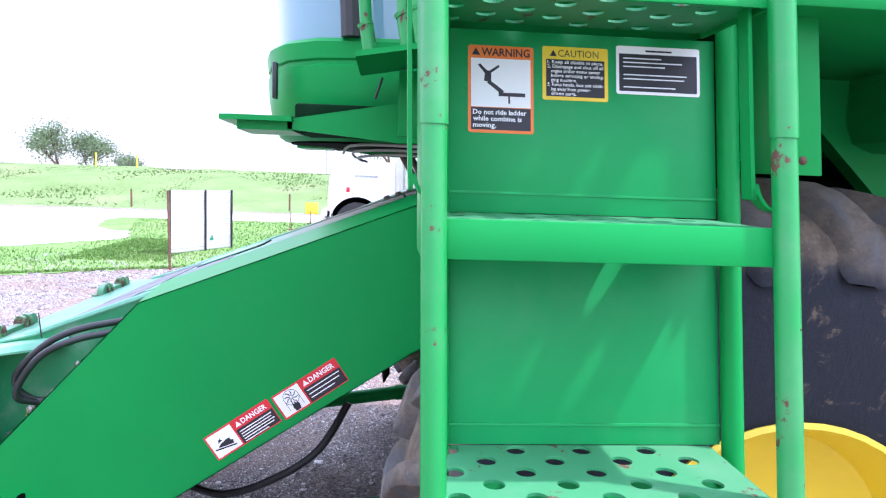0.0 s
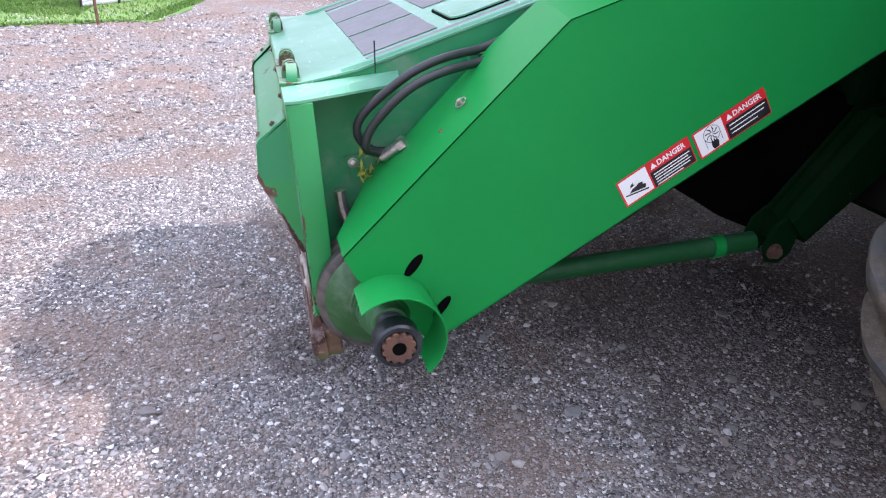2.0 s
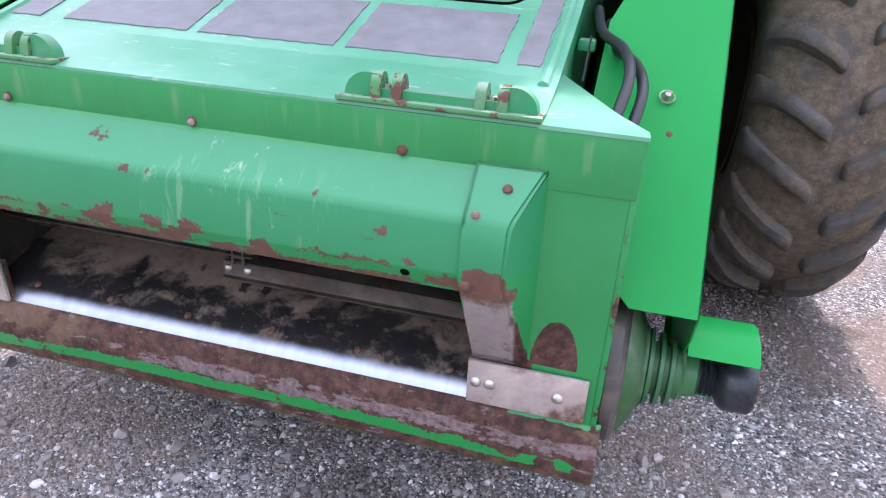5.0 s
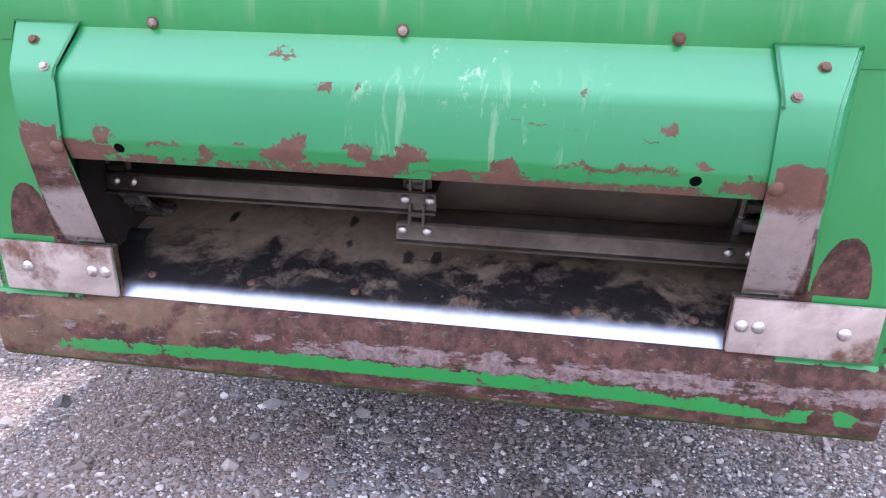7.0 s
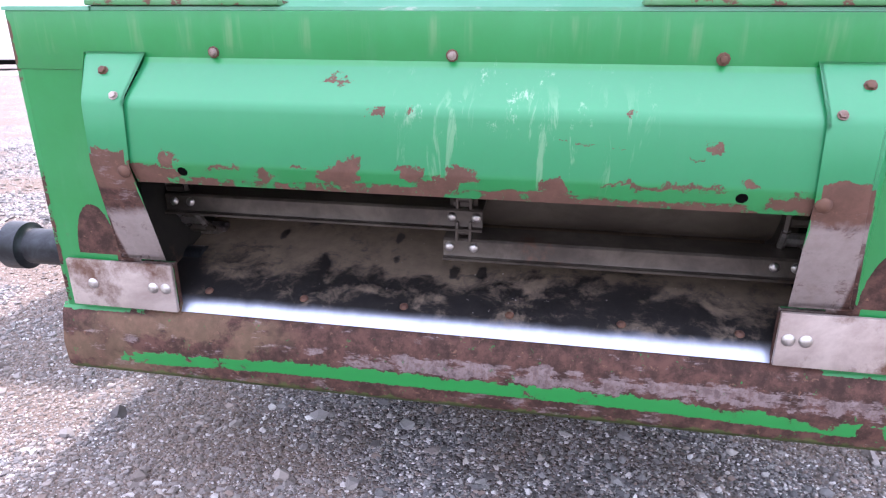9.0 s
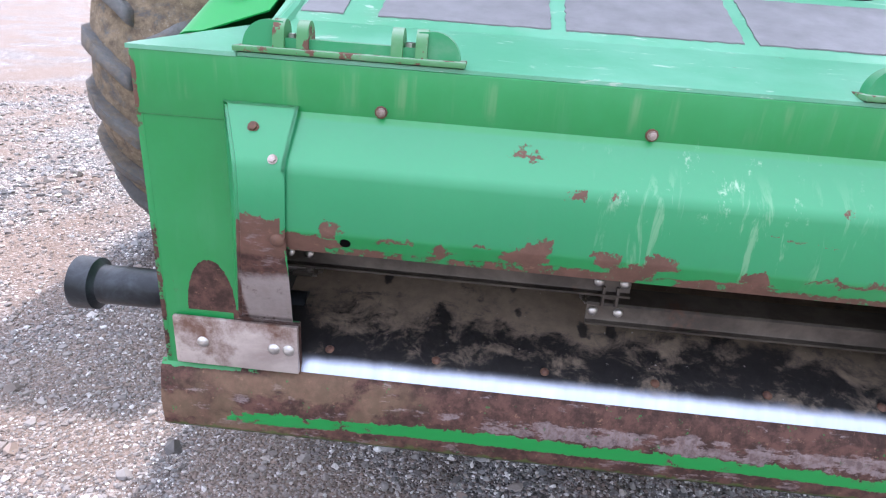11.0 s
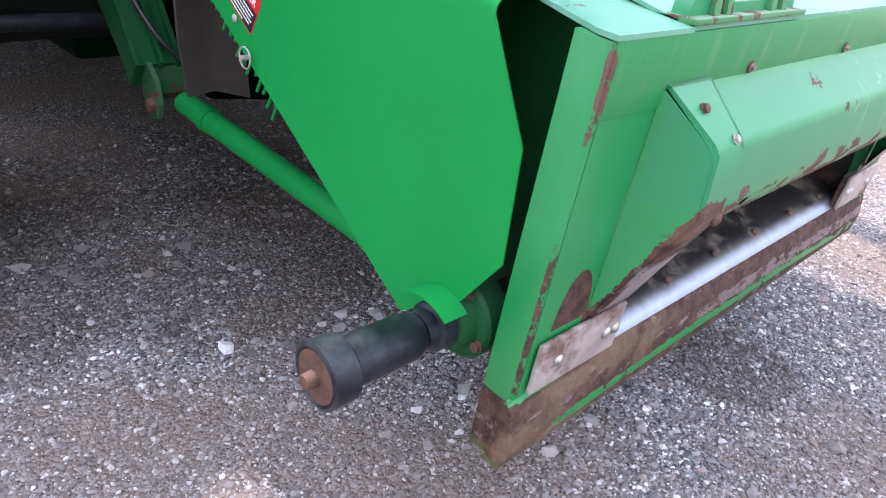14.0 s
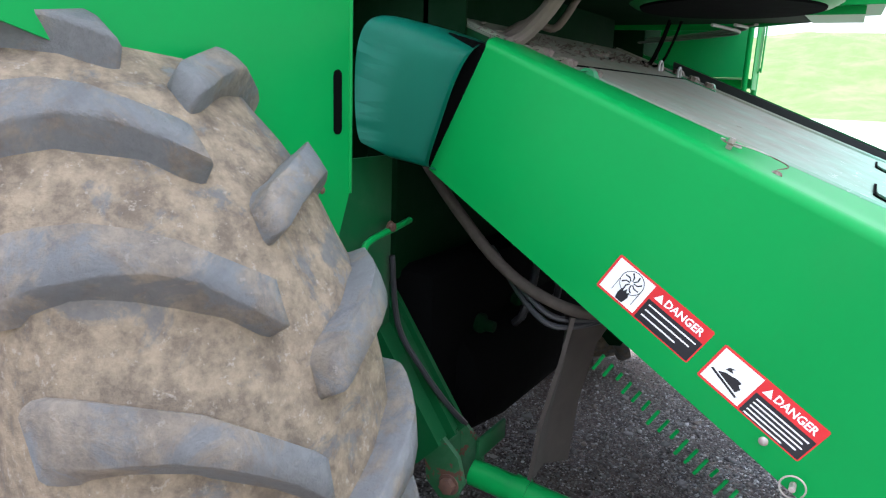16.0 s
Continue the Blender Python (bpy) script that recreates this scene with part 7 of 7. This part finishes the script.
    mi = part("mirror", bm, M_TRUCKGREY, t)
    bm = bmesh.new()
    tube(bm, [(X, 2.05, 1.95), (X + 0.25, 2.10, 2.0), (X + 0.26, 2.12, 2.1)], 0.015, 6)
    part("mirror_arm", bm, M_TRUCKGREY, t)
    bm = bmesh.new()
    box(bm, (X, 0.42, 1.25), (X + 0.012, 0.50, 1.36), 0.004)
    part("marker_light", bm, M_RED, t)
    bm = bmesh.new()
    box(bm, (X, 0.62, 1.60), (X + 0.006, 1.15, 1.65))
    part("hood_badge_bar", bm, M_TRUCKGREY, t)
    bm = bmesh.new()
    box(bm, (X - 0.02, 2.72, 1.15), (X + 0.006, 2.92, 1.27))
    part("door_vent", bm, M_TRUCKGREY, t)
    bm = bmesh.new()
    tube(bm, [(X + 0.1, 1.55, 1.08), (X + 0.1, 1.82, 0.92)], 0.03, 6, 1)
    part("hood_latch", bm, M_HOSE, t)
    for y in (0.67, 4.9, 6.2):
        bm = bmesh.new()
        lathe(bm, [(-0.14, 0.30), (-0.14, 0.44), (-0.10, 0.505), (0.10, 0.505), (0.13, 0.47), (0.14, 0.31), (0.02, 0.29)], (X - 0.16, y, 0.505), (1, 0, 0), 40)
        tyre = part("tyre", bm, M_HOSE, t, "black road tyre")
        bm = bmesh.new()
        lathe(bm, [(0.148, 0.315), (0.150, 0.30), (0.11, 0.285), (0.075, 0.24), (0.065, 0.15), (0.10, 0.11), (0.15, 0.09), (0.165, 0.05), (0.168, 0.0)], (X - 0.16, y, 0.505), (1, 0, 0), 32)
        part("rim", bm, M_RIM, tyre, "polished wheel rim")
        for k in range(10):
            a = 2 * math.pi * k / 10
            bm = bmesh.new()
            rod(bm, (X - 0.10, y + 0.245 * math.cos(a), 0.505 + 0.245 * math.sin(a)), (X - 0.076, y + 0.245 * math.cos(a), 0.505 + 0.245 * math.sin(a)), 0.022, seg=8)
            part("wheel_nut", bm, M_VOID, tyre)
    st = thing("wire_stand", (X - 0.3, -0.62, 0), "rusty wire stand with a yellow marker", "stand")
    for y in (-0.85, -0.40):
        bm = bmesh.new()
        tube(bm, [(X + 0.3, y, 0.0), (X, y, 0.75), (X - 0.2, y, 0.0)], 0.010, 6, 1)
        part("leg", bm, M_POST, st)
    bm = bmesh.new()
    rod(bm, (X + 0.15, -0.95, 0.35), (X + 0.15, -0.30, 0.35), 0.010, seg=6)
    part("cross_wire", bm, M_POST, st)
    bm = bmesh.new()
    box(bm, (X - 0.02, -0.52, 0.70), (X + 0.0, -0.22, 0.98), 0.004)
    part("yellow_board", bm, M_SIGNYELLOW, st)


M_TAN = plain("tan_panel", (0.42, 0.37, 0.27), 0.7, vary=0.3, scale=5)
build_truck()


def build_trailer():
    """A white camper trailer on two axles, far across the yard; its tail is the corner given."""
    tail, along = Vector((-24.87, 31.49, 0)), Vector((-0.016, -1.000, 0))
    m = Matrix.Translation(tail) @ Matrix(((along.x, -along.y, 0, 0), (along.y, along.x, 0, 0), (0, 0, 1, 0), (0, 0, 0, 1)))
    t = thing("camper_trailer", tail + along * 4, "white camper trailer with two axles parked across the yard", "trailer")

    def block(name, lo, hi, mat, bevel=0.0, label=""):
        bm = bmesh.new()
        box(bm, lo, hi, bevel, m)
        return part(name, bm, mat, t, label)
    block("body", (0.15, -2.4, 0.45), (8.6, 0.0, 3.0), M_TRUCK, 0.12, "white camper body")
    block("underframe", (0.10, -2.2, 0.26), (8.4, -0.1, 0.47), M_VOID, 0.02)
    block("bumper", (0.0, -2.3, 0.30), (0.12, -0.1, 1.05), M_HOSE, 0.02)
    block("window", (3.1, -0.01, 1.55), (3.5, 0.012, 2.05), M_TRUCKGLASS, 0.004)
    block("stripe", (0.4, -0.01, 1.62), (1.5, 0.010, 1.72), M_TRUCKBLUE, 0.003)
    for x in (2.15, 2.95):
        bm = bmesh.new()
        lathe(bm, [(-0.14, 0.18), (-0.12, 0.34), (0.10, 0.35), (0.13, 0.32), (0.13, 0.20)], (x, -0.02, 0.35), (0, 1, 0), 28)
        bm.transform(m)
        w = part("wheel", bm, M_HOSE, t)
        bm = bmesh.new()
        lathe(bm, [(0.10, 0.21), (0.134, 0.20), (0.12, 0.12), (0.14, 0.05)], (x, -0.02, 0.35), (0, 1, 0), 24)
        bm.transform(m)
        part("rim", bm, M_RIM, w)


M_TRUCKBLUE = plain("blue_stripe", (0.10, 0.14, 0.42), 0.4)
build_trailer()


# ---- gravel stones ----
def stone_shape(r, subdiv=0):
    """A lump with few faces."""
    base = [(0, 0, 1), (0.9, 0.1, 0.45), (0.2, 0.95, 0.4), (-0.75, 0.6, 0.45), (-0.8, -0.5, 0.4), (0.25, -0.9, 0.45), (0.75, 0.55, -0.5), (-0.3, 0.85, -0.5), (-0.9, 0, -0.5), (-0.3, -0.85, -0.5), (0.75, -0.55, -0.5)]
    faces = [(0, 1, 2), (0, 2, 3), (0, 3, 4), (0, 4, 5), (0, 5, 1), (1, 6, 2), (2, 6, 7), (2, 7, 3), (3, 7, 8), (3, 8, 4), (4, 8, 9), (4, 9, 5), (5, 9, 10), (5, 10, 1), (1, 10, 6)]
    v = np.array(base) * r.uniform(0.66, 1.32, (len(base), 1)) + r.uniform(-0.22, 0.22, (len(base), 3))
    return v, faces


def scatter(name, label, count, area, size, seed):
    r = np.random.default_rng(seed)
    kinds = [stone_shape(r) for _ in range(24)]
    xy = area(r, count)
    count = len(xy)
    verts, faces, off = [], [], 0
    scale = size[0] * (1 + (size[1] / size[0] - 1) * r.uniform(0, 1, count) ** 3.2)
    ang = r.uniform(0, 2 * np.pi, count)
    flatness = r.uniform(0.45, 0.9, count)
    narrow = r.uniform(0.5, 1.0, count)
    pick = r.integers(0, 24, count)
    for k in range(24):
        ids = np.nonzero(pick == k)[0]
        v, f = kinds[k]
        c, s = np.cos(ang[ids])[:, None], np.sin(ang[ids])[:, None]
        x, y = v[None, :, 0] * c - v[None, :, 1] * s * narrow[ids][:, None], v[None, :, 0] * s + v[None, :, 1] * c * narrow[ids][:, None]
        z = v[None, :, 2] * flatness[ids][:, None]
        p = np.stack([x, y, z], -1) * scale[ids][:, None, None]
        p[..., 0] += xy[ids, 0][:, None]
        p[..., 1] += xy[ids, 1][:, None]
        p[..., 2] += (scale[ids] * 0.18)[:, None]
        verts.append(p.reshape(-1, 3))
        ff = np.array(f)[None] + (np.arange(len(ids)) * len(v))[:, None, None] + off
        faces.append(ff.reshape(-1, 3))
        off += len(ids) * len(v)
    V, F = np.concatenate(verts), np.concatenate(faces)
    me = bpy.data.meshes.new(name)
    me.vertices.add(len(V)), me.loops.add(F.size), me.polygons.add(len(F))
    me.vertices.foreach_set("co", V.ravel())
    me.loops.foreach_set("vertex_index", F.ravel().astype(np.int32))
    me.polygons.foreach_set("loop_start", np.arange(0, F.size, 3, dtype=np.int32))
    me.update(calc_edges=True)
    me.shade_flat()
    me.materials.append(M_STONE)
    ob = new(name, me)
    ob.parent = ground
    return tagged(ob, label, kind="stuff")


def box_area(x0, x1, y0, y1):
    return lambda r, n: np.stack([r.uniform(x0, x1, n), r.uniform(y0, y1, n)], 1)


scatter("fine_gravel", "fine grey crushed stone", 92000, box_area(-2.1, 1.4, -0.65, 0.8), (0.0019, 0.0066), 1)
scatter("fine_gravel", "fine grey crushed stone", 30000, box_area(-1.9, 1.5, 0.8, 2.2), (0.0025, 0.0080), 6)
scatter("gravel", "grey crushed stone", 16000, box_area(-2.6, 1.8, -0.8, 2.7), (0.0045, 0.0130), 2)
scatter("gravel", "grey crushed stone", 30000, box_area(-4.0, 1.2, -2.4, 0.2), (0.0040, 0.0130), 3)
scatter("gravel", "grey crushed stone", 14000, box_area(-10.5, -2.5, -5.0, 3.0), (0.010, 0.028), 4)
scatter("gravel", "grey crushed stone", 6000, box_area(-5.5, -2.4, 0.0, 6.0), (0.008, 0.024), 5)


def single_stones():
    r = np.random.default_rng(8)
    meshes = []
    for k in range(8):
        v, f = stone_shape(r)
        me = bpy.data.meshes.new("stone")
        me.from_pydata((v * np.array([1, 0.85, 0.62])).tolist(), [], f)
        me.materials.append(M_STONE)
        meshes.append(me)
    for k in range(280):
        ob = new("stone", meshes[k % 8])
        s = 0.014 + 0.016 * r.uniform() ** 2.5
        ob.parent = ground
        ob.matrix_basis = Matrix.LocRotScale((r.uniform(-2.0, 1.4), r.uniform(-0.6, 2.2), s * 0.15), Euler((0, 0, r.uniform(0, 6.28))), (s, s, s))


single_stones()
